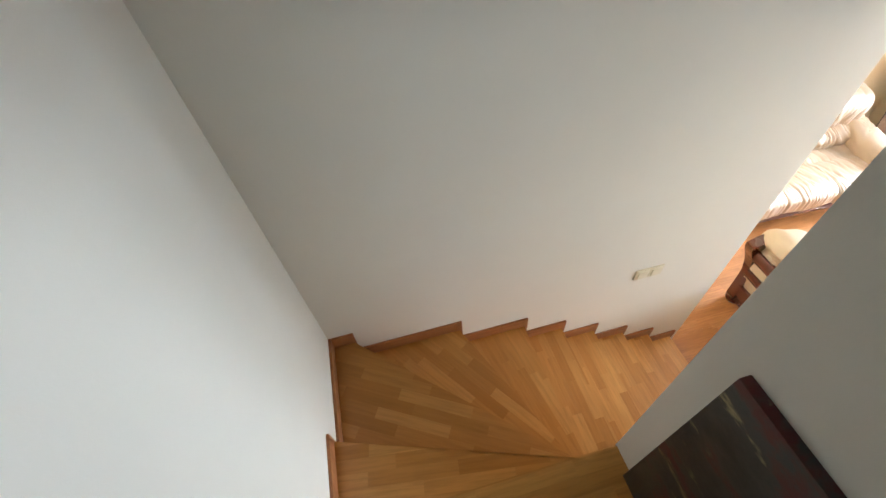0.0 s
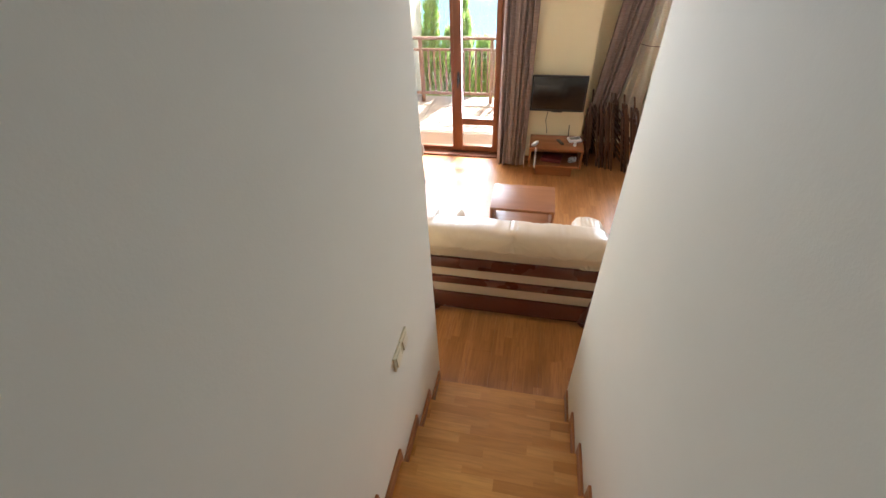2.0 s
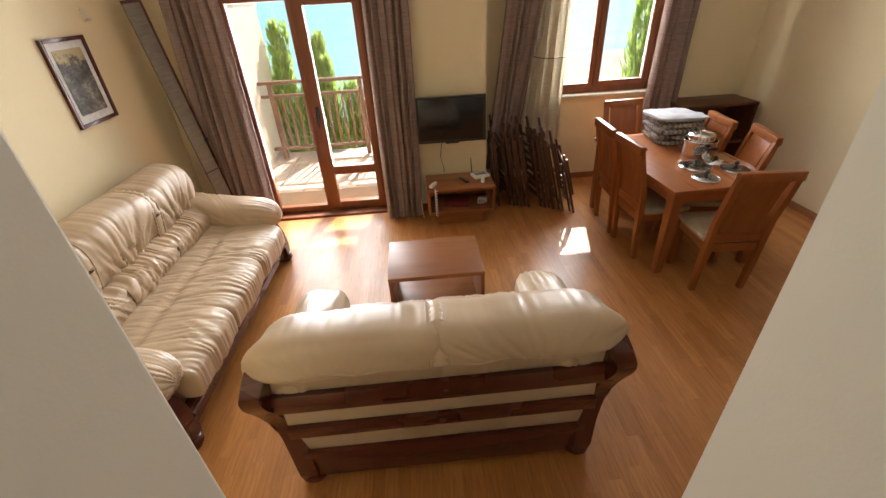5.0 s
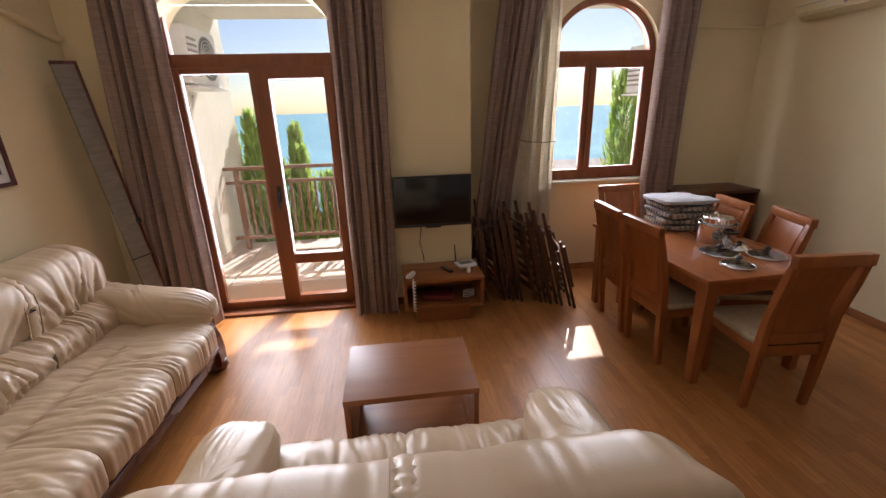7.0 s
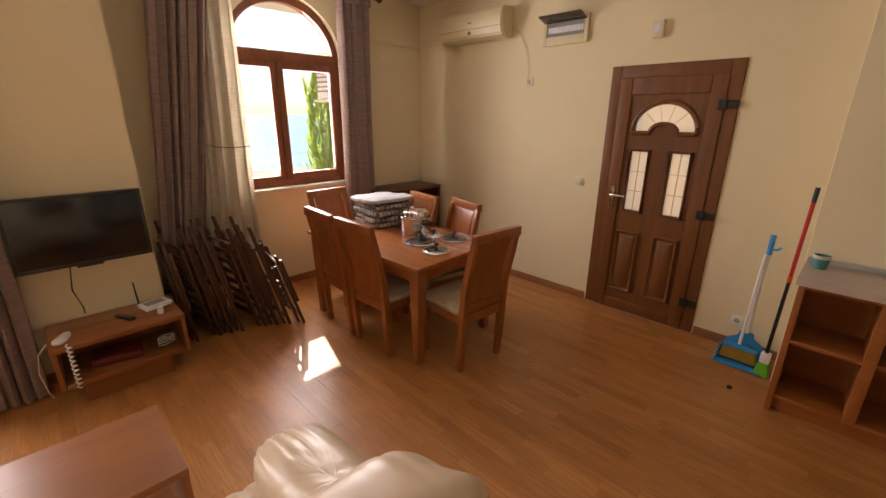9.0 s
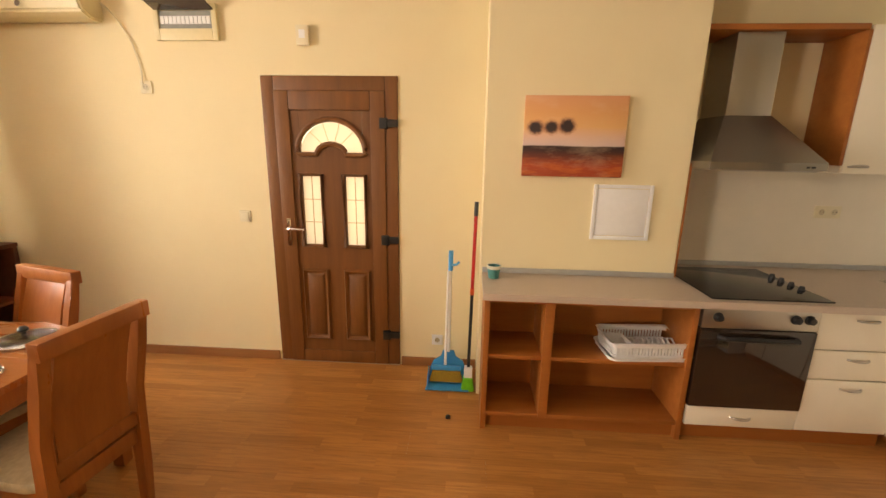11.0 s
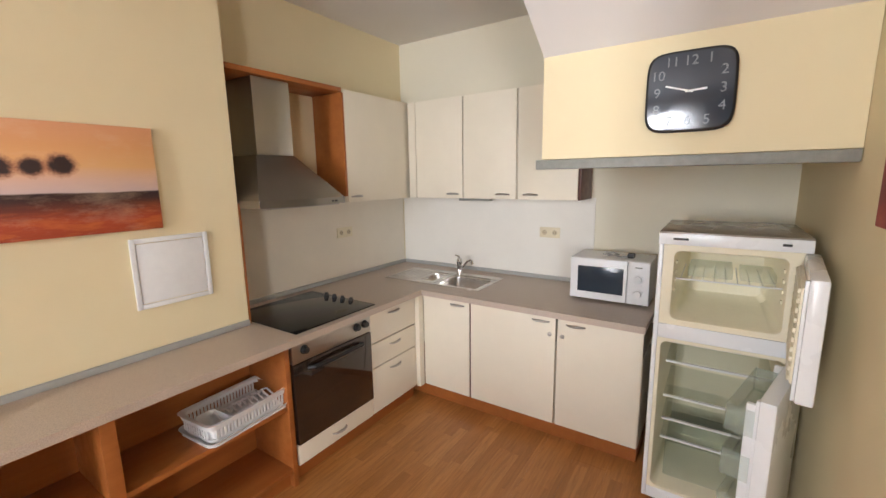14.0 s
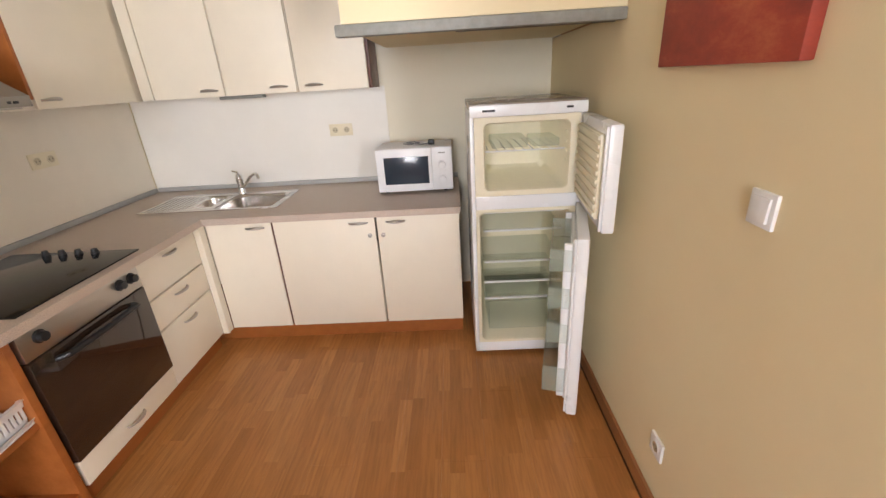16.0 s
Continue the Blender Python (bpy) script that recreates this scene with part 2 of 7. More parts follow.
TREAD_TONES = ((0.47, 0.190, 0.030), (0.61, 0.275, 0.055), (0.74, 0.375, 0.090), (0.53, 0.225, 0.040), (0.68, 0.320, 0.070))
WINDER_MATS = {k: strip_wood("winder_tread", TREAD_TONES, 0.33, 1, 0.058, 0.38, turn=a, vary=0.45) for k, a in ((6, -10), (7, -35), (8, -60), (9, -82), (10, -90), (11, -90), (12, -90), (13, -90), (14, -90))}
M_SKIRT = wood("skirting_wood", (0.45, 0.19, 0.06), (0.27, 0.095, 0.03), 0.4)
M_BASEBOARD = wood("laminate_baseboard", (0.42, 0.19, 0.075), (0.28, 0.11, 0.04), 0.4)
M_FRAME = wood("window_frame_wood", (0.30, 0.10, 0.036), (0.17, 0.05, 0.018), 0.4, axis=2)
M_DOOR = wood("entrance_door_wood", (0.25, 0.092, 0.024), (0.125, 0.044, 0.012), 0.45, axis=2)
M_CHERRY = wood("cherry_wood", (0.40, 0.135, 0.038), (0.25, 0.072, 0.02), 0.33, axis=2, coat=0.15)
M_CHERRY_TOP = wood("cherry_top", (0.42, 0.15, 0.045), (0.28, 0.085, 0.025), 0.28, axis=0, coat=0.15)
M_TABLE = wood("coffee_table_laminate", (0.33, 0.125, 0.040), (0.21, 0.068, 0.021), 0.38, axis=1)
M_DARKWOOD = plain("mahogany", (0.080, 0.0175, 0.0100), 0.27, spots=0.02, scale=3, coat=0.3)
M_SHELFWOOD = wood("alder_laminate", (0.43, 0.142, 0.033), (0.32, 0.098, 0.022), 0.42, axis=0)
M_DARKSHELF = wood("dark_shelf_wood", (0.13, 0.043, 0.022), (0.075, 0.022, 0.012), 0.4, axis=1)
M_LOUNGER = wood("lounger_wood", (0.12, 0.05, 0.022), (0.05, 0.02, 0.010), 0.5, axis=2)
M_LEATHER = leather_mat()
M_SEATPAD = plain("beige_seat_fabric", (0.47, 0.39, 0.26), 0.8, bump=0.2, scale=40)
M_CURTAIN = cloth("grey_brown_curtain", (0.46, 0.345, 0.295), (0.29, 0.205, 0.172), trans=0.28)
# lining colour is raised to stand in for sun shining through the cloth
M_LINING = cloth("sunlit_curtain_lining", (0.85, 0.80, 0.68), (0.74, 0.68, 0.56), 40, 0.65)
M_CREAMCAB = plain("cream_cabinet_laminate", (0.83, 0.76, 0.62), 0.38, spots=0.02, scale=5)
M_WORKTOP = plain("speckled_worktop", (0.59, 0.48, 0.39), 0.35, spots=0.2, bump=0.05, scale=240)
M_UPSTAND = plain("grey_upstand", (0.40, 0.40, 0.38), 0.35, spots=0.05)
M_BACKSPLASH = plain("white_backsplash", (0.82, 0.79, 0.72), 0.35, spots=0.02, scale=4)
M_STEEL = plain("brushed_steel", (0.50, 0.47, 0.43), 0.34, 1.0, spots=0.02, scale=1.5)
M_CHROME = plain("chrome", (0.75, 0.75, 0.75), 0.12, 1.0, spots=0.01, scale=2)
M_BLACKGLASS = plain("black_glass", (0.012, 0.011, 0.010), 0.06, spots=0.05)
M_OVENGLASS = plain("oven_glass", (0.03, 0.017, 0.011), 0.05, spots=0.05, coat=0.6)
M_BLACK = plain("black_plastic", (0.015, 0.015, 0.016), 0.38)
M_SCREEN = plain("tv_screen", (0.008, 0.008, 0.009), 0.16, spots=0.02)
M_WHITE = plain("white_plastic", (0.82, 0.82, 0.82), 0.32, spots=0.02)
M_IVORY = plain("ivory_plastic", (0.75, 0.67, 0.48), 0.4, spots=0.03)
# darker than the socket plates: the recess's shade as a colour
M_WELL_SHADE = plain("socket_well_shade", (0.50, 0.43, 0.29), 0.5, spots=0.03)
M_FRIDGE = plain("fridge_enamel", (0.86, 0.875, 0.885), 0.28, spots=0.02, scale=4)
M_FRIDGE_IN = plain("fridge_liner", (0.85, 0.79, 0.60), 0.4, spots=0.02)
M_FRIDGE_TOP = plain("fridge_top_brown", (0.36, 0.31, 0.26), 0.22)
M_GLASS = glass_mat("window_glass")
M_CLEAR = milky_mat("clear_plastic", (0.72, 0.80, 0.72), 0.22)
M_FROST = frosted_mat()
M_STONE = plain("balcony_tile", (0.62, 0.52, 0.45), 0.5, spots=0.1, bump=0.1, scale=14)
M_WHITEWALL = plaster("outer_plaster", (0.78, 0.76, 0.66), (0.72, 0.70, 0.60))
M_RAILING = wood("railing_wood", (0.24, 0.13, 0.08), (0.13, 0.065, 0.04), 0.5, axis=2)
M_BLUE = plain("blue_plastic", (0.02, 0.28, 0.62), 0.35, spots=0.04)
M_GREEN = plain("green_bristle", (0.14, 0.62, 0.03), 0.6, spots=0.15, bump=0.3, scale=80)
M_YELLOW = plain("yellow_bristle", (0.36, 0.22, 0.02), 0.8, spots=0.2, bump=0.5, scale=160)
M_AGED = plain("yellowed_plastic", (0.72, 0.62, 0.37), 0.4, spots=0.03)
M_LEAD = plain("brass_glazing_bar", (0.50, 0.36, 0.20), 0.4, spots=0.05)
M_RED = plain("red_lacquer", (0.55, 0.02, 0.02), 0.3)
M_TEAL = plain("teal_paper", (0.05, 0.24, 0.22), 0.6)
M_CARD = plain("pale_card", (0.72, 0.66, 0.52), 0.7)
M_BLANKET = cloth("grey_blanket", (0.54, 0.54, 0.55), (0.38, 0.38, 0.40), 30)
M_BLANKET2 = tweed("beige_wool_blanket", (0.50, 0.46, 0.40), (0.13, 0.12, 0.115))
M_GREYTRIM = plain("grey_edge_trim", (0.27, 0.27, 0.24), 0.5)
M_GREYPANEL = cloth("grey_lounger_fabric", (0.26, 0.235, 0.205), (0.19, 0.17, 0.15), 20)
M_INK = plain("dark_ink", (0.02, 0.02, 0.022), 0.5)
M_PAPERMOUNT = plain("white_mount", (0.78, 0.76, 0.72), 0.7)
M_SINK = plain("polished_sink_steel", (0.66, 0.64, 0.61), 0.24, 1.0, spots=0.01, scale=2)

# ---- building helpers ----


def finish(name, bm, mat, smooth=40):
    me = bpy.data.meshes.new(name)
    bmesh.ops.recalc_face_normals(bm, faces=bm.faces)
    bm.to_mesh(me)
    bm.free()
    for m in mat if isinstance(mat, (list, tuple)) else [mat]:
        me.materials.append(m)
    if smooth:
        me.polygons.foreach_set("use_smooth", [True] * len(me.polygons))
        me.set_sharp_from_angle(angle=radians(smooth))
    return me


def part(name, bm, mat, parent, label="", smooth=40):
    ob = new(name, finish(name, bm, mat, smooth))
    ob.parent = parent
    if label:
        ob["label"] = label
    return ob


def thing(name, label, category, m=None, group="", kind=""):
    ob = new(name)
    ob.empty_display_size = 0.1
    if m is not None:
        ob.matrix_world = m
    return tagged(ob, label, category, group, kind)


def solo(name, bm, mat, label, category, m=None, group="", kind="", smooth=40):
    ob = new(name, finish(name, bm, mat, smooth))
    if m is not None:
        ob.matrix_world = m
    return tagged(ob, label, category, group, kind)


def box(x0, x1, y0, y1, z0, z1, bevel=0.0, bm=None, m=None, seg=2):
    made = bmesh.new()
    bmesh.ops.create_cube(made, size=1.0, matrix=Matrix.Translation(((x0 + x1) / 2, (y0 + y1) / 2, (z0 + z1) / 2)) @ Matrix.Diagonal((abs(x1 - x0), abs(y1 - y0), abs(z1 - z0), 1)))
    if bevel:
        bmesh.ops.bevel(made, geom=made.edges[:], offset=bevel, segments=seg, affect="EDGES", profile=0.6)
    if m is not None:
        made.transform(m)
    return join(bm, made)


def join(bm, made):
    if bm is None:
        return made
    tmp = bpy.data.meshes.new("tmp")
    made.to_mesh(tmp)
    made.free()
    bm.from_mesh(tmp)
    bpy.data.meshes.remove(tmp)
    return bm


def cyl(r0, r1, h, seg=20, m=None, bm=None, bevel=0.0):
    """A cone or cylinder that stands on z = 0."""
    made = bmesh.new()
    bmesh.ops.create_cone(made, cap_ends=True, segments=seg, radius1=r0, radius2=r1, depth=h, matrix=Matrix.Translation((0, 0, h / 2)))
    if bevel:
        bmesh.ops.bevel(made, geom=[e for e in made.edges if len(e.link_faces) == 2 and any(len(f.verts) > 4 for f in e.link_faces)], offset=bevel, segments=2, affect="EDGES")
    if m is not None:
        made.transform(m)
    return join(bm, made)


def prism(outline, h0, h1, bm=None, m=None, bevel=0.0):
    """An outline in x, y pulled up from z = h0 to h1."""
    made = bmesh.new()
    lo = [made.verts.new((x, y, h0)) for x, y in outline]
    hi = [made.verts.new((x, y, h1)) for x, y in outline]
    n = len(outline)
    made.faces.new(lo[::-1])
    made.faces.new(hi)
    for i in range(n):
        made.faces.new((lo[i], lo[(i + 1) % n], hi[(i + 1) % n], hi[i]))
    if bevel:
        bmesh.ops.bevel(made, geom=made.edges[:], offset=bevel, segments=2, affect="EDGES")
    if m is not None:
        made.transform(m)
    return join(bm, made)


def tube(points, r, seg=10, bm=None, closed=False, flat=1.0):
    """A round bar along a line of points."""
    made = bmesh.new()
    pts = [Vector(p) for p in points]
    rings = []
    for i, p in enumerate(pts):
        a = pts[max(0, i - 1)] if not closed else pts[i - 1]
        b = pts[min(len(pts) - 1, i + 1)] if not closed else pts[(i + 1) % len(pts)]
        d = (b - a).normalized()
        side = d.cross(Vector((0, 0, 1)))
        if side.length < 0.05:
            side = d.cross(Vector((0, 1, 0)))
        side.normalize()
        up = side.cross(d)
        rad = r[i] if isinstance(r, (list, tuple)) else r
        rings.append([made.verts.new(p + rad * (math.cos(t) * side + flat * math.sin(t) * up)) for t in (math.tau * k / seg for k in range(seg))])
    for i in range(len(rings) - (0 if closed else 1)):
        a, b = rings[i], rings[(i + 1) % len(rings)]
        for k in range(seg):
            made.faces.new((a[k], a[(k + 1) % seg], b[(k + 1) % seg], b[k]))
    if not closed:
        made.faces.new(rings[0][::-1])
        made.faces.new(rings[-1])
    return join(bm, made)


def lathe(profile, seg=28, m=None, bm=None):
    """A turned shape: profile of (radius, height)."""
    made = bmesh.new()
    rings = [[made.verts.new((r * math.cos(math.tau * k / seg), r * math.sin(math.tau * k / seg), z)) for k in range(seg)] for r, z in profile]
    for a, b in zip(rings, rings[1:]):
        for k in range(seg):
            made.faces.new((a[k], a[(k + 1) % seg], b[(k + 1) % seg], b[k]))
    made.faces.new(rings[0][::-1])
    made.faces.new(rings[-1])
    if m is not None:
        made.transform(m)
    return join(bm, made)


def pillow(size, e1=0.5, e2=0.4, nu=26, nv=52, shape=None, m=None, bm=None):
    """A soft cushion: a rounded block, moved by shape(point, normal)."""
    made = bmesh.new()

    def rim(a, e):
        c, s = math.cos(a), math.sin(a)
        r = (abs(c) ** (2 / e) + abs(s) ** (2 / e)) ** (-e / 2)
        return r * c, r * s

    rows = []
    for i in range(1, nu):
        u = -math.pi / 2 + math.pi * i / nu
        cu, su = rim(u, e1)
        rows.append([(size[0] / 2 * cu * cv, size[1] / 2 * cu * sv, size[2] / 2 * su) for cv, sv in (rim(math.tau * k / nv, e2) for k in range(nv))])
    vs = [[made.verts.new(p) for p in row] for row in rows]
    lo, hi = made.verts.new((0, 0, -size[2] / 2)), made.verts.new((0, 0, size[2] / 2))
    for a, b in zip(vs, vs[1:]):
        for k in range(nv):
            made.faces.new((a[k], a[(k + 1) % nv], b[(k + 1) % nv], b[k]))
    for k in range(nv):
        made.faces.new((lo, vs[0][(k + 1) % nv], vs[0][k]))
        made.faces.new((hi, vs[-1][k], vs[-1][(k + 1) % nv]))
    if shape:
        made.normal_update()
        for v, p in [(v, shape(v.co.copy(), v.normal.copy())) for v in made.verts]:
            v.co = p
    if m is not None:
        made.transform(m)
    return join(bm, made)


def bolster(size, e, nx, nr, ends, shape=None, m=None):
    """A stuffed roll along x: rounded sections, each end rounded off over a length or only pinched (0)."""
    made = bmesh.new()
    half = size[0] / 2
    xs = [0.0, 0.003, 0.008, 0.016] + [size[0] * (k + 0.5) / nx for k in range(2, nx - 2)] + [size[0] - d for d in (0.016, 0.008, 0.003, 0.0)]
    rings = []
    for x in xs:
        s = 1.0
        for d, r in ((x, ends[0]), (size[0] - x, ends[1])):
            if r and d < r:
                s *= max(0.10, (1 - (1 - d / r) ** 2.6) ** 0.6)
            elif not r:
                s *= 1 - 0.05 * max(0.0, 1 - d / 0.03) ** 2
        ring = []
        for k in range(nr):
            c, sn = math.cos(math.tau * k / nr), math.sin(math.tau * k / nr)
            q = s * (abs(c) ** (2 / e) + abs(sn) ** (2 / e)) ** (-e / 2)
            ring.append(made.verts.new((x - half, size[1] / 2 * q * c, size[2] / 2 * q * sn)))
        rings.append(ring)
    for a, b in zip(rings, rings[1:]):
        for k in range(nr):
            made.faces.new((a[k], a[(k + 1) % nr], b[(k + 1) % nr], b[k]))
    made.faces.new(rings[0])
    made.faces.new(rings[-1][::-1])
    bmesh.ops.recalc_face_normals(made, faces=made.faces[:])
    if shape:
        made.normal_update()
        for v, p in [(v, shape(v.co.copy(), v.normal.copy())) for v in made.verts]:
            v.co = p
    if m is not None:
        made.transform(m)
    return made


def face_panel(w, h, depth, inset, m, bm=None, n=None):
    """A raised and fielded panel, w by h, standing in x, z and proud towards +y."""
    made = bmesh.new()
    ring = lambda dx, y: [made.verts.new((x, y, z)) for x, z in ((-w / 2 + dx, dx), (w / 2 - dx, dx), (w / 2 - dx, h - dx), (-w / 2 + dx, h - dx))]  # noqa: E731
    rs = [ring(0, 0), ring(inset * 0.35, depth), ring(inset * 0.7, depth * 0.4), ring(inset * 1.0, depth * 0.25), ring(inset * 1.7, depth)]
    for a, b in zip(rs, rs[1:]):
        for k in range(4):
            made.faces.new((a[k], a[(k + 1) % 4], b[(k + 1) % 4], b[k]))
    made.faces.new(rs[-1])
    made.faces.new(rs[0][::-1])
    made.transform(m)
    return join(bm, made)


# ---- the plan, in metres ----
CEIL = 2.87
SOUTH = -2.745          # wall with the entrance door
CHASE = -2.395          # wall that stands proud, with the canvas picture
WEST = -0.13            # wall behind the sink
NORTH = 3.32            # wall behind the long sofa
EAST = 6.25             # wall with the balcony door
BAY = 6.80              # wall with the arched window
FRIDGE_WALL, STAIR_R, STAIR_L = 0.18, 0.541, 1.476
WALL_END = 2.47
RISE = 0.178
INNER, CLOCK_X = 0.992, 1.10       # inner face of the upper flight, room face of the clock wall

# ---- structure ----
bm = box(WEST - 0.2, 3.503, SOUTH - 0.22, SOUTH, -0.1, CEIL + 0.1)
box(4.433, BAY + 0.25, SOUTH - 0.22, SOUTH, -0.1, CEIL + 0.1, bm=bm)
box(3.503, 4.433, SOUTH - 0.22, SOUTH, 2.08, CEIL + 0.1, bm=bm)
solo("wall_south", bm, M_WALL, "pale cream plastered wall around the entrance door", "wall", kind="structure", smooth=0)
solo("wall_chase", box(1.745, 2.925, SOUTH + 0.003, CHASE, 0, CEIL - 0.003, 0.004), M_WALL, "cream plastered wall that stands proud beside the hob", "wall", kind="structure", smooth=0)
solo("wall_west", box(WEST - 0.2, WEST, SOUTH, FRIDGE_WALL, -0.1, CEIL + 0.1), M_NICHE, "cream plastered wall behind sink and fridge", "wall", kind="structure", smooth=0)
bm = box(WEST + 0.003, WALL_END - 0.003, FRIDGE_WALL, STAIR_R - 0.04, -0.1, 1.742)
box(INNER, WALL_END, FRIDGE_WALL + 0.002, STAIR_R - 0.04, 1.742, 5.2, bm=bm)
solo("wall_fridge", bm, M_WALL, "cream plastered wall beside the fridge, closing the stairs", "wall", kind="structure", smooth=0)
def stair_face(x):
    """The stair wall runs a little out of true: its face as y at a given x."""
    return STAIR_R + 0.017 * (x - INNER) / (WALL_END - INNER)


bm = prism([(INNER - 0.0015, STAIR_R - 0.04), (WALL_END + 0.003, STAIR_R - 0.04), (WALL_END + 0.003, stair_face(WALL_END)), (INNER - 0.0015, STAIR_R)], -0.1, 5.2)
solo("wall_stair_inner", bm, M_STAIRWALL, "off-white plastered wall along the stairs", "wall", kind="structure", smooth=0)
YZ = Matrix(((0, 0, 1, 0), (1, 0, 0, 0), (0, 1, 0, 0), (0, 0, 0, 1)))      # an outline in y, z, pulled along x
bm = prism([(-2.7, CEIL + 0.102), (-0.913, CEIL + 0.102), (-0.913, 1.80), (FRIDGE_WALL, 1.80), (FRIDGE_WALL, 1.0), (STAIR_R - 0.0005, 1.0), (STAIR_R - 0.0005, 5.15), (-2.7, 5.15)], INNER - 0.006, INNER - 0.0015, m=YZ)
solo("wall_stair_return", bm, M_STAIRWALL, "off-white plastered wall of the upper stairs", "wall", kind="structure", smooth=0)
bm = box(-0.33, WALL_END + 0.03, STAIR_L, STAIR_L + 0.18, -0.1, 5.2, 0.006)
solo("wall_stair_outer", bm, M_STAIRWALL, "off-white plastered wall along the stairs with two switches", "wall", kind="structure", smooth=0)
bm = prism([(-2.9, CEIL + 0.102), (-0.913, CEIL + 0.102), (-0.913, 1.778), (FRIDGE_WALL, 1.778), (FRIDGE_WALL, 0.3), (STAIR_L, 0.3), (STAIR_L, 5.2), (-2.9, 5.2)], -0.30, -0.125, m=YZ)
solo("wall_stair_end", bm, M_STAIRWALL, "off-white plastered wall at the turn of the stairs", "wall", kind="structure", smooth=0)
bm = box(INNER, CLOCK_X, -0.913, FRIDGE_WALL, 1.76, 5.2)
box(INNER, CLOCK_X, -2.9, -0.913, CEIL + 0.1, 5.2, bm=bm)
solo("wall_clock", bm, M_WALL, "cream plastered wall panel under the upper stairs, with a clock", "wall", kind="structure", smooth=0)
solo("wall_north", box(WALL_END, EAST + 0.3, NORTH, NORTH + 0.2, -0.1, CEIL + 0.1), M_WALL, "cream plastered wall behind the long sofa", "wall", kind="structure", smooth=0)
solo("wall_corner", box(WALL_END - 0.2, WALL_END + 0.027, STAIR_L + 0.18, NORTH + 0.2, -0.1, CEIL + 0.1), M_WALL, "cream plastered wall beside the stairs' foot", "wall", kind="structure", smooth=0)
# east wall with the balcony door's opening (arched head)
DY0, DY1, DTOP = 1.40, 2.72, 2.42


def arch_wall(x0, x1, y0, y1, oy0, oy1, oz0, spring, rise, ztop, z0=-0.1):
    """A wall along y with one arched opening through it."""
    made = box(x0, x1, y0, oy0, z0, ztop)
    box(x0, x1, oy1, y1, z0, ztop, bm=made)
    if oz0 > z0:
        box(x0, x1, oy0, oy1, z0, oz0, bm=made)
    n, cy, hw = 24, (oy0 + oy1) / 2, (oy1 - oy0) / 2
    pts = [(cy - hw * math.cos(math.pi * i / n), spring + rise * math.sin(math.pi * i / n)) for i in range(n + 1)]
    for (ya, za), (yb, zb) in zip(pts, pts[1:]):
        vs = [made.verts.new(p) for p in ((x0, ya, za), (x0, yb, zb), (x0, yb, ztop), (x0, ya, ztop), (x1, ya, za), (x1, yb, zb), (x1, yb, ztop), (x1, ya, ztop))]
        for f in ((0, 1, 2, 3), (7, 6, 5, 4), (1, 0, 4, 5), (3, 2, 6, 7)):
            made.faces.new([vs[i] for i in f])
    bmesh.ops.remove_doubles(made, verts=made.verts, dist=0.0005)
    return made


solo("wall_east", arch_wall(EAST, EAST + 0.30, 0.33, NORTH, DY0, DY1, -0.1, 2.30, 0.42, CEIL + 0.1), M_WALL, "cream plastered wall with the arched balcony opening", "wall", kind="structure", smooth=0)
solo("wall_pier", box(EAST + 0.003, BAY + 0.25, 0.33, 0.53, -0.1, CEIL + 0.1), M_WALL, "cream plastered return beside the television", "wall", kind="structure", smooth=0)
WY0, WY1, WZ0 = -1.66, -0.54, 1.0
solo("wall_bay", arch_wall(BAY, BAY + 0.25, SOUTH, 0.33, WY0, WY1, WZ0, 2.20, 0.52, CEIL + 0.1), M_WALL, "cream plastered wall with the arched window", "wall", kind="structure", smooth=0)
# ceilings
bm = box(WALL_END - 0.1, BAY + 0.3, SOUTH - 0.2, NORTH + 0.2, CEIL, CEIL + 0.25)
box(CLOCK_X - 0.03, WALL_END - 0.1, SOUTH - 0.2, STAIR_R - 0.05, CEIL, CEIL + 0.25, bm=bm)
box(WEST - 0.2, CLOCK_X - 0.03, SOUTH - 0.2, -0.913, CEIL, CEIL + 0.12, bm=bm)
solo("ceiling", bm, M_CEIL, "white plastered ceiling", "ceiling", kind="structure", smooth=0)
bm = prism([(CLOCK_X, 2.21), (2.11, CEIL), (2.11, CEIL + 0.15), (CLOCK_X, CEIL + 0.15)], 0, 1.093, m=Matrix(((1, 0, 0, 0), (0, 0, -1, FRIDGE_WALL), (0, 1, 0, 0), (0, 0, 0, 1))))
solo("ceiling_slope", bm, M_CEIL, "white sloping ceiling above the clock", "ceiling", kind="structure", smooth=0)
solo("ceiling_soffit", box(WEST, INNER, -0.913, FRIDGE_WALL, 1.75, 1.775), M_WALL, "cream underside of the boxed stairs above the fridge", "ceiling", kind="structure", smooth=0)
solo("ceiling_soffit_side", box(WEST, INNER, -0.913, -0.873, 1.775, CEIL + 0.1), M_WALL, "cream side of the boxed stairs", "ceiling", kind="structure", smooth=0)
solo("trim", box(CLOCK_X - 0.03, CLOCK_X + 0.018, -0.938, FRIDGE_WALL - 0.003, 1.714, 1.757, 0.006), M_GREYTRIM, "grey edging strip below the clock wall", "trim", kind="structure")
bm = box(-0.3, WALL_END + 0.1, -2.9, STAIR_L + 0.2, 5.15, 5.3)
solo("ceiling_stairwell", bm, M_CEIL, "white ceiling above the stairwell", "ceiling", kind="structure", smooth=0)
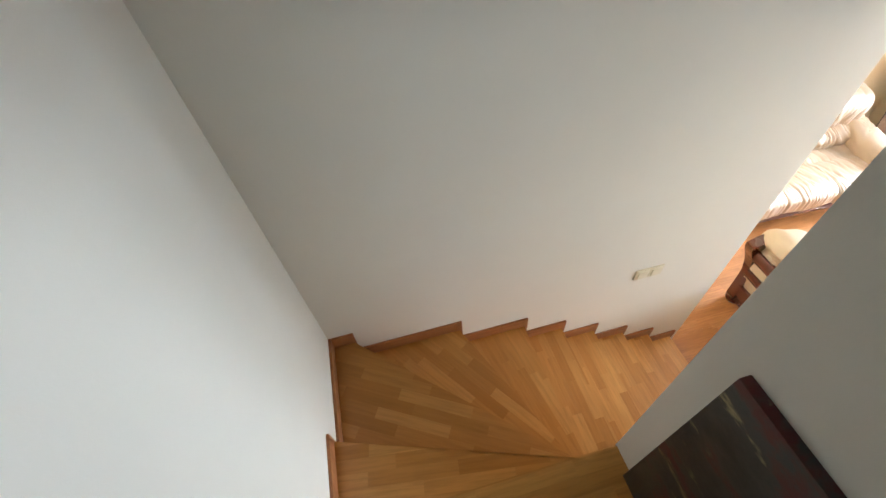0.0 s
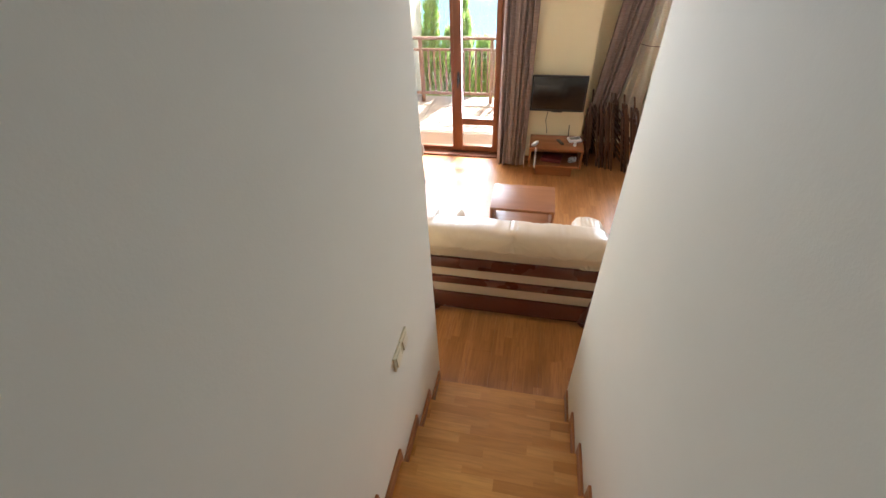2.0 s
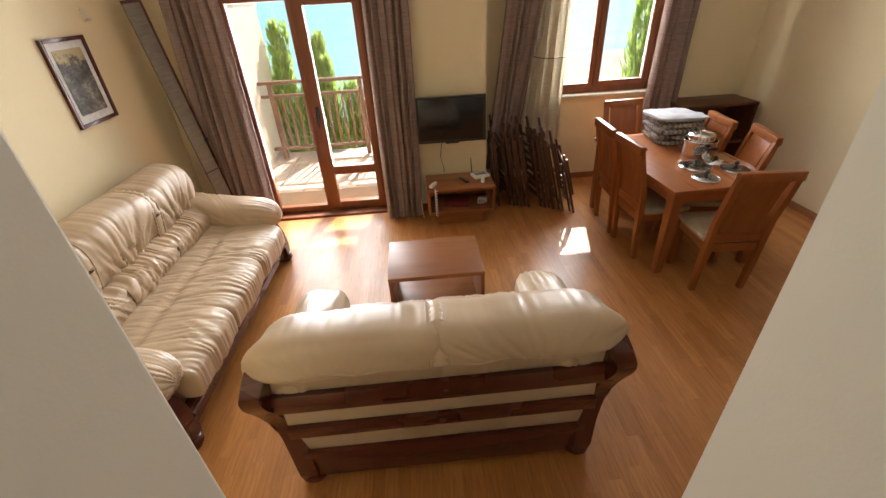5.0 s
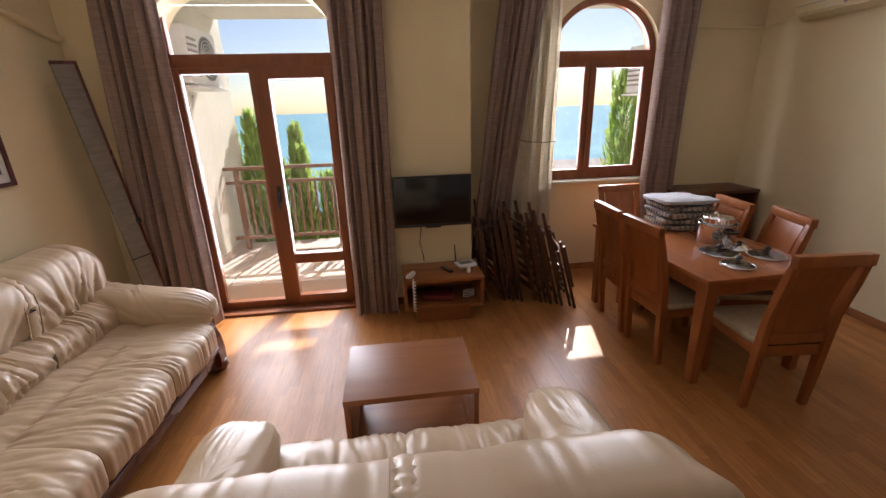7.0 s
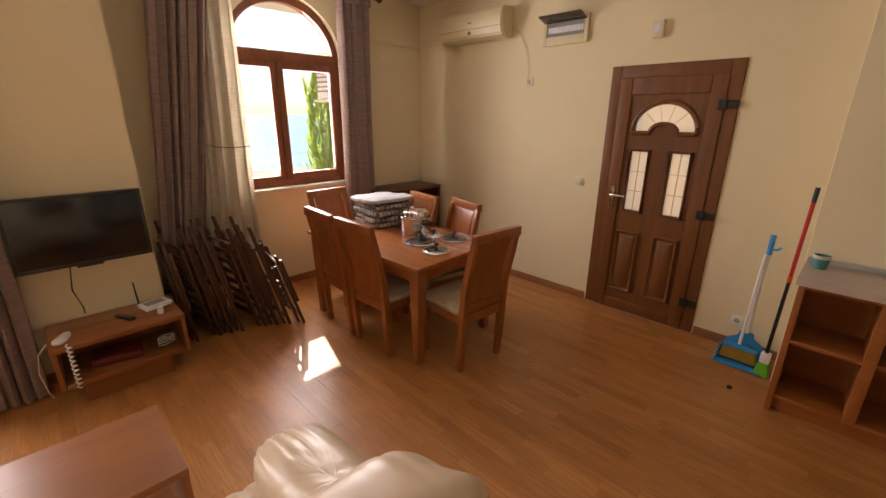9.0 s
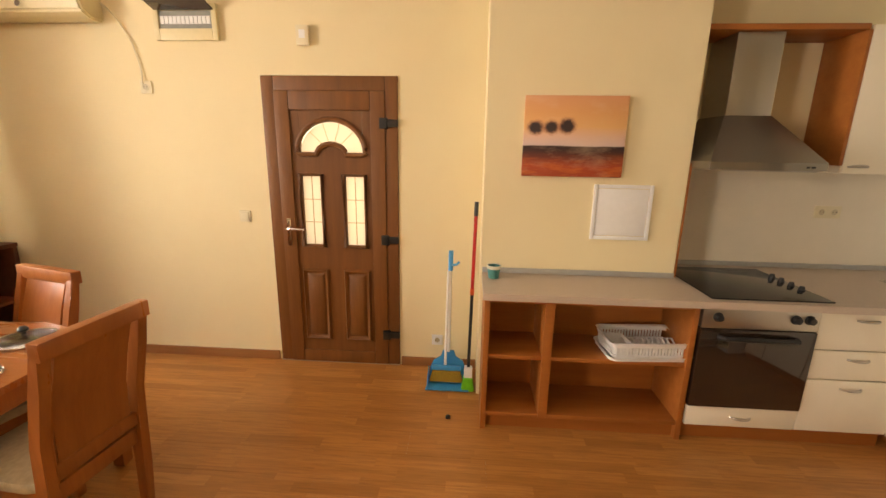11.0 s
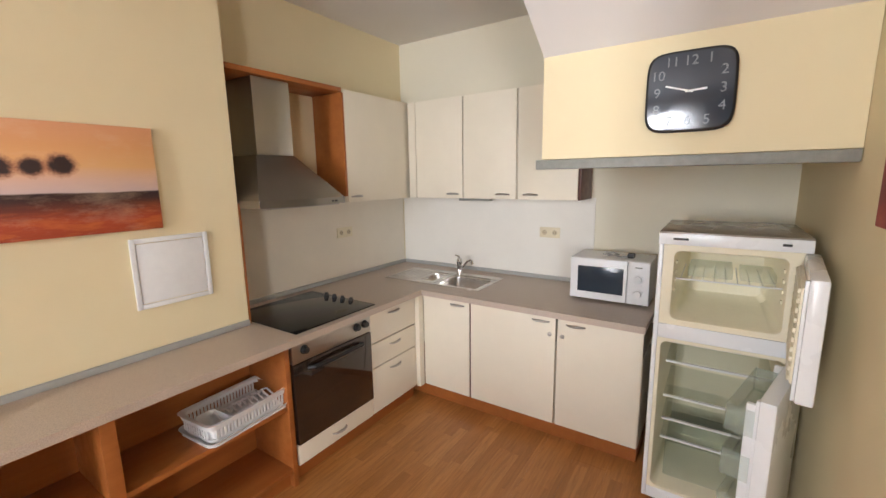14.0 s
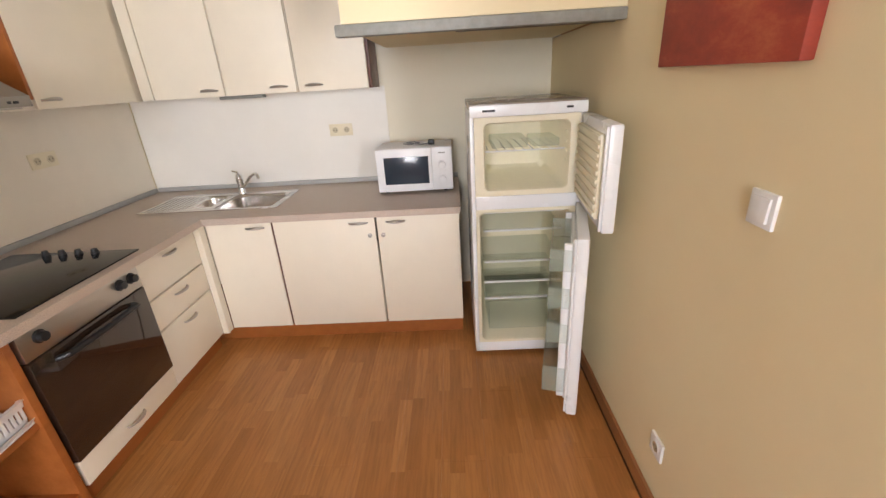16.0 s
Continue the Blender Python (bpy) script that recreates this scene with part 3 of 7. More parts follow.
solo("wall_stair_head", box(WALL_END - 0.1, WALL_END + 0.02, STAIR_R - 0.05, STAIR_L + 0.02, CEIL + 0.004, 5.2), M_STAIRWALL, "off-white wall above the stairs' foot", "wall", kind="structure", smooth=0)
# out of view; the gap at z 4.2 to 4.5 is added for light
bm = box(-0.3, INNER, -2.9, -2.75, CEIL, 4.2)
box(-0.3, INNER, -2.9, -2.75, 4.5, 5.2, bm=bm)
solo("wall_upper_landing", bm, M_STAIRWALL, "unseen off-white wall of the upper landing with an added light opening", "wall", kind="structure", smooth=0)
solo("floor_upper_landing", box(-0.124, INNER - 0.007, -2.75, -0.90, CEIL + 0.125, 2.995), M_TREAD, "wooden floor of the upper landing", "floor", kind="structure", smooth=0)

# stairs: straight treads, three winders, an upper flight
stairs = thing("stairs", "turning stairs with glued oak treads and notched wooden skirting", "stairs", kind="structure")
NX = [None, 2.43, 2.168, 1.89, 1.608, 1.331, 1.04]
piv = (INNER, STAIR_R - 0.02)
polys = {}
for k in range(1, 6):
    polys[k] = [(NX[k + 1] - 0.03, STAIR_R), (NX[k], STAIR_R), (NX[k], STAIR_L), (NX[k + 1] - 0.03, STAIR_L)]
polys[6] = [piv, (1.06, STAIR_R), (1.04, STAIR_L), (0.575, STAIR_L)]
polys[7] = [piv, (0.604, STAIR_L), (-0.04, STAIR_L)]
polys[8] = [piv, (-0.01, STAIR_L), (-0.125, STAIR_L), (-0.125, 0.88)]
polys[9] = [piv, (-0.125, 0.91), (-0.125, 0.52), (INNER, 0.52)]
for k in range(10, 15):
    y = 0.54 - 0.28 * (k - 10)
    polys[k] = [(INNER, y), (-0.125, y), (-0.125, y - 0.31), (INNER, y - 0.31)]
for k, poly in polys.items():
    z = k * RISE
    part("tread", prism(poly, z - 0.035, z, bevel=0.004), WINDER_MATS.get(k, M_TREAD), stairs, smooth=0)
    a, b = (poly[1], poly[2]) if k < 7 else ((poly[0], poly[1]))
    d = (Vector(b) - Vector(a)).normalized()
    nrm = Vector((d.y, -d.x))
    c = sum((Vector(p) for p in poly), Vector((0, 0))) / len(poly)
    if nrm.dot(c - Vector(a)) < 0:
        nrm = -nrm
    o0, o1 = nrm * 0.015, nrm * 0.033
    part("riser", prism([tuple(Vector(a) + o0), tuple(Vector(b) + o0), tuple(Vector(b) + o1), tuple(Vector(a) + o1)], z - RISE, z - 0.035), M_TREAD, stairs, smooth=0)


def skirt_along(face, out, xs, k0):
    """Notched skirting that climbs with the treads; face(x) is the wall, out its side."""
    for i, (xa, xb) in enumerate(zip(xs, xs[1:])):
        z = (k0 + i) * RISE
        y0, y1 = sorted((face(xa), face(xa) + out * 0.014))
        part("skirting", box(xb, xa, y0, y1, z, z + 0.085, 0.003), M_SKIRT, stairs, smooth=0)
        part("skirting", box(xa - 0.012, xa + 0.022, y0, y1, z - RISE + 0.03, z + 0.085, 0.003), M_SKIRT, stairs, smooth=0)


skirt_along(lambda x: STAIR_L, -1, [2.43, 2.168, 1.89, 1.608, 1.331, 1.04, 0.604, -0.01, -0.11], 1)
skirt_along(stair_face, 1, [2.43, 2.168, 1.89, 1.608, 1.331, 1.06], 1)
part("skirting", box(-0.125, -0.111, 0.90, STAIR_L, 8 * RISE, 8 * RISE + 0.085, 0.003), M_SKIRT, stairs, smooth=0)
part("skirting", box(-0.125, -0.111, 0.30, 0.90, 9 * RISE, 9 * RISE + 0.085, 0.003), M_SKIRT, stairs, smooth=0)
part("skirting", box(-0.125, -0.111, 0.885, 0.915, 8 * RISE, 9 * RISE + 0.085, 0.003), M_SKIRT, stairs, smooth=0)

# baseboards
for i, (x0, x1, y0, y1) in enumerate(((4.45, BAY, SOUTH, SOUTH + 0.016), (2.93, 3.49, SOUTH, SOUTH + 0.016), (BAY - 0.016, BAY, SOUTH + 0.016, 0.33), (EAST - 0.016, EAST, 0.33, DY0), (EAST - 0.016, EAST, DY1, NORTH),
                                      (EAST, BAY - 0.016, 0.314, 0.33), (WALL_END + 0.04, EAST - 0.016, NORTH - 0.016, NORTH), (0.9, WALL_END, FRIDGE_WALL - 0.016, FRIDGE_WALL), (WALL_END + 0.003, WALL_END + 0.019, FRIDGE_WALL, STAIR_R - 0.02),
                                      (WALL_END + 0.03, WALL_END + 0.046, STAIR_L + 0.02, NORTH - 0.02))):
    solo("baseboard", box(x0, x1, y0, y1, 0, 0.07, 0.004), M_BASEBOARD, "brown laminate baseboard along the wall", "baseboard", kind="structure", smooth=0)

# ---- balcony door ----
def joined_boxes(rows, bevel=0.006):
    made = None
    for r in rows:
        made = box(*r, bevel, bm=made)
    return made


bd = thing("door_1", "reddish-brown framed glass balcony door with a narrow side leaf", "door", kind="structure")
FX0, FX1 = 6.385, 6.455
part("frame", joined_boxes([(FX0, FX1, 2.66, 2.72, 0, 2.6), (FX0, FX1, 1.40, 1.45, 0, 2.6), (FX0, FX1, 1.45, 2.66, 0.0, 0.05), (FX0, FX1, 1.45, 2.66, 2.11, 2.21)]), M_FRAME, bd)
part("leaf", joined_boxes([(FX0 - 0.012, FX1 - 0.015, 2.06, 2.10, 0.05, 2.11), (FX0 - 0.012, FX1 - 0.015, 2.62, 2.66, 0.05, 2.11), (FX0 - 0.012, FX1 - 0.015, 2.10, 2.62, 0.05, 0.09), (FX0 - 0.012, FX1 - 0.015, 2.10, 2.62, 2.065, 2.11)]), M_FRAME, bd)
part("leaf", joined_boxes([(FX0 - 0.025, FX1 - 0.015, 1.955, 2.058, 0.05, 2.11), (FX0 - 0.025, FX1 - 0.015, 1.45, 1.52, 0.05, 2.11), (FX0 - 0.025, FX1 - 0.015, 1.52, 1.955, 0.05, 0.12), (FX0 - 0.025, FX1 - 0.015, 1.52, 1.955, 2.02, 2.11), (FX0 - 0.025, FX1 - 0.015, 1.52, 1.955, 0.44, 0.53)]), M_FRAME, bd)
bm = tube([(FX0 - 0.03, 2.0, 1.10), (FX0 - 0.075, 2.0, 1.10), (FX0 - 0.08, 2.0, 1.09), (FX0 - 0.08, 2.0, 0.97)], 0.010, bm=box(FX0 - 0.035, FX0 - 0.02, 1.985, 2.015, 1.02, 1.16, 0.004))
part("handle", bm, M_BLACK, bd, "black lever handle")
for y0, y1, z0, z1 in ((2.10, 2.62, 0.09, 2.065), (1.52, 1.955, 0.12, 0.44), (1.52, 1.955, 0.53, 2.02), (1.45, 2.66, 2.21, 2.55)):
    g = part("pane", box(FX0 + 0.02, FX0 + 0.03, y0, y1, z0, z1), M_GLASS, bd, smooth=0)
    g.visible_shadow = False
solo("threshold", box(EAST - 0.004, FX0 + 0.02, DY0, DY1, -0.02, 0.022, 0.004), M_FRAME, "brown wooden threshold of the balcony door", "threshold", kind="structure")

# ---- arched window ----
wd = thing("window_1", "arched reddish-brown window with two casements and a fanlight", "window", kind="structure")
WX0, WX1 = 6.86, 6.925
cyw, hw = (WY0 + WY1) / 2, (WY1 - WY0) / 2
bm = joined_boxes([(WX0, WX1, WY0, WY0 + 0.06, 1.0, 2.2), (WX0, WX1, WY1 - 0.06, WY1, 1.0, 2.2), (WX0, WX1, WY0 + 0.06, WY1 - 0.06, 1.0, 1.07), (WX0, WX1, WY0 + 0.06, WY1 - 0.06, 2.15, 2.25), (WX0, WX1, -1.06, -0.98, 1.07, 2.15)])
na = 28
ring = []
for i in range(na + 1):
    t = math.pi * i / na
    ring.append([bm.verts.new((x, cyw - r * math.cos(t), 2.2 + rr * math.sin(t))) for x, r, rr in ((WX0, hw, 0.52), (WX1, hw, 0.52), (WX1, hw - 0.065, 0.455), (WX0, hw - 0.065, 0.455))])
for a, b in zip(ring, ring[1:]):
    for k in range(4):
        bm.faces.new((a[k], a[(k + 1) % 4], b[(k + 1) % 4], b[k]))
part("window_frame", bm, M_FRAME, wd)
part("casement", joined_boxes([(WX0 - 0.02, WX0 + 0.03, WY0 + 0.06, WY0 + 0.12, 1.07, 2.15), (WX0 - 0.02, WX0 + 0.03, -1.045, -0.985, 1.07, 2.15), (WX0 - 0.02, WX0 + 0.03, WY0 + 0.12, -1.045, 1.07, 1.13), (WX0 - 0.02, WX0 + 0.03, WY0 + 0.12, -1.045, 2.09, 2.15)]), M_FRAME, wd)
part("casement", joined_boxes([(WX0 - 0.008, WX0 + 0.03, -0.98, -0.93, 1.07, 2.15), (WX0 - 0.008, WX0 + 0.03, WY1 - 0.11, WY1 - 0.06, 1.07, 2.15), (WX0 - 0.008, WX0 + 0.03, -0.93, WY1 - 0.11, 1.07, 1.11), (WX0 - 0.008, WX0 + 0.03, -0.93, WY1 - 0.11, 2.1, 2.15)]), M_FRAME, wd)
for y0, y1, z0, z1 in ((WY0 + 0.12, -1.045, 1.13, 2.09), (-0.93, WY1 - 0.11, 1.11, 2.1)):
    part("pane", box(WX0 + 0.01, WX0 + 0.018, y0, y1, z0, z1), M_GLASS, wd, smooth=0).visible_shadow = False
bm = prism([(cyw - (hw - 0.06) * math.cos(math.pi * i / 20), 2.22 + 0.46 * math.sin(math.pi * i / 20)) for i in range(21)], WX0 + 0.02, WX0 + 0.028, m=Matrix(((0, 0, 1, 0), (1, 0, 0, 0), (0, 1, 0, 0), (0, 0, 0, 1))))
part("pane", bm, M_GLASS, wd, smooth=0).visible_shadow = False
part("window_sill", box(BAY - 0.05, WX0, WY0 - 0.03, WY1 + 0.03, 0.975, 1.003, 0.005), M_WHITEWALL, wd, "pale plaster sill")

# ---- entrance door ----
ed = thing("door_2", "brown wood-grained entrance door with an arched glass light and two narrow panes", "door", kind="structure")
DX0, DX1 = 3.505, 4.431
part("frame", joined_boxes([(DX0, DX0 + 0.085, SOUTH - 0.05, SOUTH + 0.012, 0, 2.078), (DX1 - 0.085, DX1, SOUTH - 0.05, SOUTH + 0.012, 0, 2.078), (DX0 + 0.085, DX1 - 0.085, SOUTH - 0.05, SOUTH + 0.012, 1.985, 2.078)]), M_DOOR, ed)
LX0, LX1 = DX0 + 0.085, DX1 - 0.085
part("leaf", joined_boxes([(LX0, LX0 + 0.10, SOUTH - 0.04, SOUTH + 0.022, 0.005, 1.985), (LX1 - 0.10, LX1, SOUTH - 0.04, SOUTH + 0.022, 0.005, 1.985), (LX0 + 0.10, LX1 - 0.10, SOUTH - 0.04, SOUTH + 0.022, 1.86, 1.985), (LX0 + 0.10, LX1 - 0.10, SOUTH - 0.04, SOUTH + 0.022, 0.005, 0.10)], 0.008), M_DOOR, ed)
CXD = (LX0 + LX1) / 2
PANES = ((CXD + 0.155, 0.93, 0.13, 0.49), (CXD - 0.155, 0.93, 0.13, 0.49))
# centre board with real openings: two lights and the fan
YB, YF = SOUTH - 0.03, SOUTH + 0.006
rows = [(LX0 + 0.10, CXD - 0.22, YB, YF, 0.10, 1.86), (CXD + 0.22, LX1 - 0.10, YB, YF, 0.10, 1.86), (CXD - 0.09, CXD + 0.09, YB, YF, 0.10, 1.55),
        (CXD - 0.22, CXD - 0.09, YB, YF, 0.10, 0.93), (CXD + 0.09, CXD + 0.22, YB, YF, 0.10, 0.93), (CXD - 0.22, CXD - 0.09, YB, YF, 1.42, 1.55), (CXD + 0.09, CXD + 0.22, YB, YF, 1.42, 1.55)]
bm = joined_boxes(rows, 0.0)
FZ, FR, FR0 = 1.58, 0.205, 0.085
box(CXD - 0.22, CXD + 0.22, YB, YF, 1.55, FZ, bm=bm)
for i in range(20):
    a0, a1 = math.pi * i / 20, math.pi * (i + 1) / 20
    for (r0, top) in ((FR, 1.86),):
        p = [(CXD - r0 * math.cos(a0) * 1.07, FZ + r0 * math.sin(a0)), (CXD - r0 * math.cos(a1) * 1.07, FZ + r0 * math.sin(a1))]
        vs = [bm.verts.new((x, YF, z)) for x, z in (p[0], p[1], (p[1][0], top), (p[0][0], top))]
        bm.faces.new(vs)
    p = [(CXD - FR0 * math.cos(a0), FZ + FR0 * 0.8 * math.sin(a0)), (CXD - FR0 * math.cos(a1), FZ + FR0 * 0.8 * math.sin(a1))]
    bm.faces.new([bm.verts.new((x, YF + 0.002, z)) for x, z in ((p[0][0], FZ), p[0], p[1], (p[1][0], FZ))])
part("board", bm, M_DOOR, ed, smooth=0)
part("beading", tube([(CXD - (FR + 0.025) * 1.05 * math.cos(math.pi * i / 20), YF + 0.004, FZ + (FR + 0.02) * math.sin(math.pi * i / 20)) for i in range(21)] + [(CXD + 0.12 + 0.1 * (1 - i), YF + 0.004, FZ - 0.012) for i in range(2)]
                     + [(CXD + (FR0 + 0.02) * math.cos(math.pi * i / 10), YF + 0.004, FZ - 0.012 + (FR0 * 0.8 + 0.005) * math.sin(math.pi * i / 10)) for i in range(11)] + [(CXD - 0.22, YF + 0.004, FZ - 0.012)], 0.017, 8, closed=True), M_DOOR, ed)
part("fan_pane", prism([(CXD - FR * 1.07 * math.cos(math.pi * i / 20), FZ + FR * math.sin(math.pi * i / 20)) for i in range(21)], 0, 0.008, m=Matrix(((1, 0, 0, 0), (0, 0, 1, SOUTH - 0.02), (0, 1, 0, 0), (0, 0, 0, 1)))), M_FROST, ed, "frosted glass fan light", smooth=0)
for a in (45, 75, 105, 135):
    part("glazing_bar", tube([(CXD + 0.07 * math.cos(radians(a)), SOUTH - 0.008, FZ + 0.06 * math.sin(radians(a))), (CXD + 0.22 * math.cos(radians(a)), SOUTH - 0.008, FZ + 0.205 * math.sin(radians(a)))], 0.003, 6), M_IVORY, ed)
for cx, z0, w, h in PANES:
    part("pane", box(cx - w / 2, cx + w / 2, SOUTH - 0.02, SOUTH - 0.012, z0, z0 + h), M_FROST, ed, "frosted glass pane with brass bars", smooth=0)
    part("beading", tube([(cx - w / 2 - 0.014, YF + 0.004, z0 - 0.014), (cx + w / 2 + 0.014, YF + 0.004, z0 - 0.014), (cx + w / 2 + 0.014, YF + 0.004, z0 + h + 0.014), (cx - w / 2 - 0.014, YF + 0.004, z0 + h + 0.014)], 0.014, 8, closed=True), M_DOOR, ed)
    for k in (1, 2):
        part("glazing_bar", box(cx - w / 2, cx + w / 2, SOUTH - 0.013, SOUTH - 0.006, z0 + h * k / 3 - 0.002, z0 + h * k / 3 + 0.002), M_LEAD, ed, smooth=0)
    part("glazing_bar", box(cx - 0.002, cx + 0.002, SOUTH - 0.013, SOUTH - 0.006, z0, z0 + h), M_LEAD, ed, smooth=0)
    part("raised_panel", face_panel(0.20, 0.56, 0.022, 0.035, pose(cx, YF, 0.19)), M_DOOR, ed)
bm = tube([(LX1 - 0.05, SOUTH + 0.02, 1.05), (LX1 - 0.05, SOUTH + 0.065, 1.05), (LX1 - 0.06, SOUTH + 0.07, 1.05), (LX1 - 0.17, SOUTH + 0.068, 1.047)], 0.010, bm=box(LX1 - 0.065, LX1 - 0.035, SOUTH + 0.02, SOUTH + 0.03, 0.92, 1.12, 0.004))
part("handle", bm, M_CHROME, ed, "steel lever handle on a long plate")
for z in (0.25, 0.98, 1.78):
    part("hinge", joined_boxes([(DX0 - 0.005, DX0 + 0.075, SOUTH + 0.012, SOUTH + 0.03, z - 0.025, z + 0.025), (DX0 + 0.065, DX0 + 0.12, SOUTH + 0.012, SOUTH + 0.04, z - 0.035, z + 0.035)], 0.005), M_BLACK, ed, "black hinge")
solo("threshold", box(DX0, DX1, SOUTH - 0.1, SOUTH + 0.02, -0.02, 0.006), M_STEEL, "metal threshold strip of the entrance door", "threshold", kind="structure")

# ---- sofas ----


def pleats(u, seed):
    """Gathered leather: rounded ridges of uneven width and height with sharp valleys; one fold a unit."""
    ph = u + 0.9 * noise.noise(Vector((u * 0.37, seed, 0.5)))
    k = math.floor(ph)
    h = 0.15 + 0.85 * abs(math.sin(k * 12.9898 + seed * 7.1))
    fine = u * 2.3 + 1.4 * noise.noise(Vector((u * 0.5, seed + 5.0, 1.5)))
    return 0.75 * h * abs(math.sin(math.pi * ph)) ** 0.8 + 0.25 * abs(math.sin(math.pi * fine)) * abs(math.sin(math.floor(fine) * 7.7 + seed))


def crinkle(u, v, seed):
    """Creased leather: narrow valleys that wander along v, in two widths; 0 or less."""
    a = noise.noise(Vector((u, v * 0.35, seed)))
    b = noise.noise(Vector((u * 2.1 + 3.0, v * 0.5, seed + 4.0)))
    return -max(0.0, 1 - abs(a) / 0.20) - 0.55 * max(0.0, 1 - abs(b) / 0.18)


def ease(v):
    v = min(1.0, max(0.0, v))
    return v * v * (3 - 2 * v)


def rounded(pts, n=3):
    """A closed outline drawn through its points in smooth curves."""
    out = []
    m = len(pts)
    for i in range(m):
        p0, p1, p2, p3 = (Vector(pts[(i + k) % m]) for k in (-1, 0, 1, 2))
        for k in range(n):
            t = k / n
            out.append(tuple(0.5 * (2 * p1 + (p2 - p0) * t + (2 * p0 - 5 * p1 + 4 * p2 - p3) * t * t + (3 * p1 - p0 - 3 * p2 + p3) * t ** 3)))
    return out


def scroll_side(thick):
    """The carved side of a sofa's back: an S-shaped post, seen from the side."""
    pts = [(0.02, 0.05), (0.0, 0.16), (0.035, 0.30), (0.055, 0.42), (0.02, 0.55), (-0.035, 0.66), (-0.055, 0.76), (-0.03, 0.83), (0.03, 0.85), (0.085, 0.81), (0.10, 0.72), (0.10, 0.60), (0.14, 0.45), (0.16, 0.30), (0.16, 0.05)]
    return prism(rounded(pts), -thick / 2, thick / 2, bevel=0.006)


def arm_front(thick):
    pts = [(0.0, 0.05), (0.0, 0.20), (-0.03, 0.30), (-0.09, 0.36), (-0.10, 0.43), (-0.05, 0.47), (0.03, 0.43), (0.09, 0.33), (0.12, 0.22), (0.115, 0.05)]
    return prism(rounded(pts), -thick / 2, thick / 2, bevel=0.006)


UPRIGHT_Y = Matrix(((0, 0, 1, 0), (1, 0, 0, 0), (0, 1, 0, 0), (0, 0, 0, 1)))   # outline in (depth, height)


def sofa(name, label, width, seats, m, seed, depth=0.92, back_h=0.40, lift=0.0):
    """Width along x, the back at y = 0, the seat's front towards +y."""
    s = thing(name, label, "sofa", m, group="leather sofas")
    hw = width / 2
    inner = width - 0.36
    over = 0.13 if seats == 2 else 0.06          # how far the back roll overhangs the frame
    cw = inner / seats
    # wooden frame
    for sx in (-1, 1):
        post = _moved(scroll_side(0.085), Matrix.Translation((sx * (hw - 0.085), 0.03, 0)) @ UPRIGHT_Y)
        bmesh.ops.subdivide_edges(post, edges=[e for e in post.edges if e.calc_length() > 0.07], cuts=2)
        for v in post.verts:
            # the posts flare outwards towards the top, in an S
            v.co.x += sx * (0.100 * ease((v.co.z - 0.12) / 0.52) - 0.05 * ease((v.co.z - 0.68) / 0.20))
        part("back_post", post, M_DARKWOOD, s, "carved mahogany back post")
        part("arm_front", _moved(arm_front(0.10), Matrix.Translation((sx * (hw - 0.10), depth - 0.16, 0)) @ UPRIGHT_Y), M_DARKWOOD, s, "carved mahogany arm front")
        part("side_rail", box(sx * (hw - 0.10) - 0.03, sx * (hw - 0.10) + 0.03, 0.12, depth - 0.10, 0.10, 0.27, 0.012), M_DARKWOOD, s)
        for y in (0.10, depth - 0.09):
            part("foot", lathe([(0.03, 0.0), (0.055, 0.008), (0.07, 0.035), (0.062, 0.07), (0.04, 0.085), (0.05, 0.115)], 20, Matrix.Translation((sx * (hw - 0.09), y, 0))), M_DARKWOOD, s, "round carved foot")
        # padded arm: a smooth fat roll, gathered at its front end
        def arm_shape(p, nrm, sx=sx):
            t = (p.y + 0.43) / 0.86
            turn = math.atan2(p.x * sx + 0.02, p.z + 0.05)
            g = pleats(turn * 4.2, seed + sx * 3) * ease((t - 0.62) / 0.34)
            f = pleats(p.y * 11 + p.x * 3, seed + sx) * ease((0.35 - t) / 0.3) * ease((-p.x * sx + 0.02) / 0.08)
            q = p + nrm * (0.016 * g + 0.014 * f + 0.006 * noise.noise(p * 5) + 0.011 * crinkle(p.y * 8 + turn, turn * 2.5, seed + sx) * (0.25 + 0.75 * ease((0.62 - t) / 0.3)))
            q.z += 0.14 * (1 - t) ** 2 - 0.03 * t
            q.x += sx * (0.02 * t)
            return q
        part("armrest", pillow((0.29, 0.86, 0.27), 0.72, 0.5, 60, 150, arm_shape, pose(sx * (hw - 0.14), 0.49, 0.53)), M_LEATHER, s, "padded cream leather armrest")
        part("arm_side", box(sx * (hw - 0.10) - 0.05, sx * (hw - 0.10) + 0.05, 0.14, depth - 0.16, 0.25, 0.46, 0.03), M_LEATHER, s)
    part("front_rail", box(-hw + 0.12, hw - 0.12, depth - 0.11, depth - 0.05, 0.11, 0.23, 0.015), M_DARKWOOD, s)
    part("front_moulding", tube([(-hw + 0.14, depth - 0.045, 0.20), (hw - 0.14, depth - 0.045, 0.20)], 0.018, 10), M_DARKWOOD, s)
    part("back_rail", box(-hw - 0.01, hw + 0.01, 0.042, 0.072, 0.552, 0.662, 0.008), M_DARKWOOD, s)
    part("back_rail", box(-hw + 0.05, hw - 0.05, 0.042, 0.072, 0.375, 0.445, 0.008), M_DARKWOOD, s)
    part("back_panel", box(-hw + 0.08, hw - 0.08, 0.042, 0.072, 0.07, 0.255, 0.008), M_DARKWOOD, s)
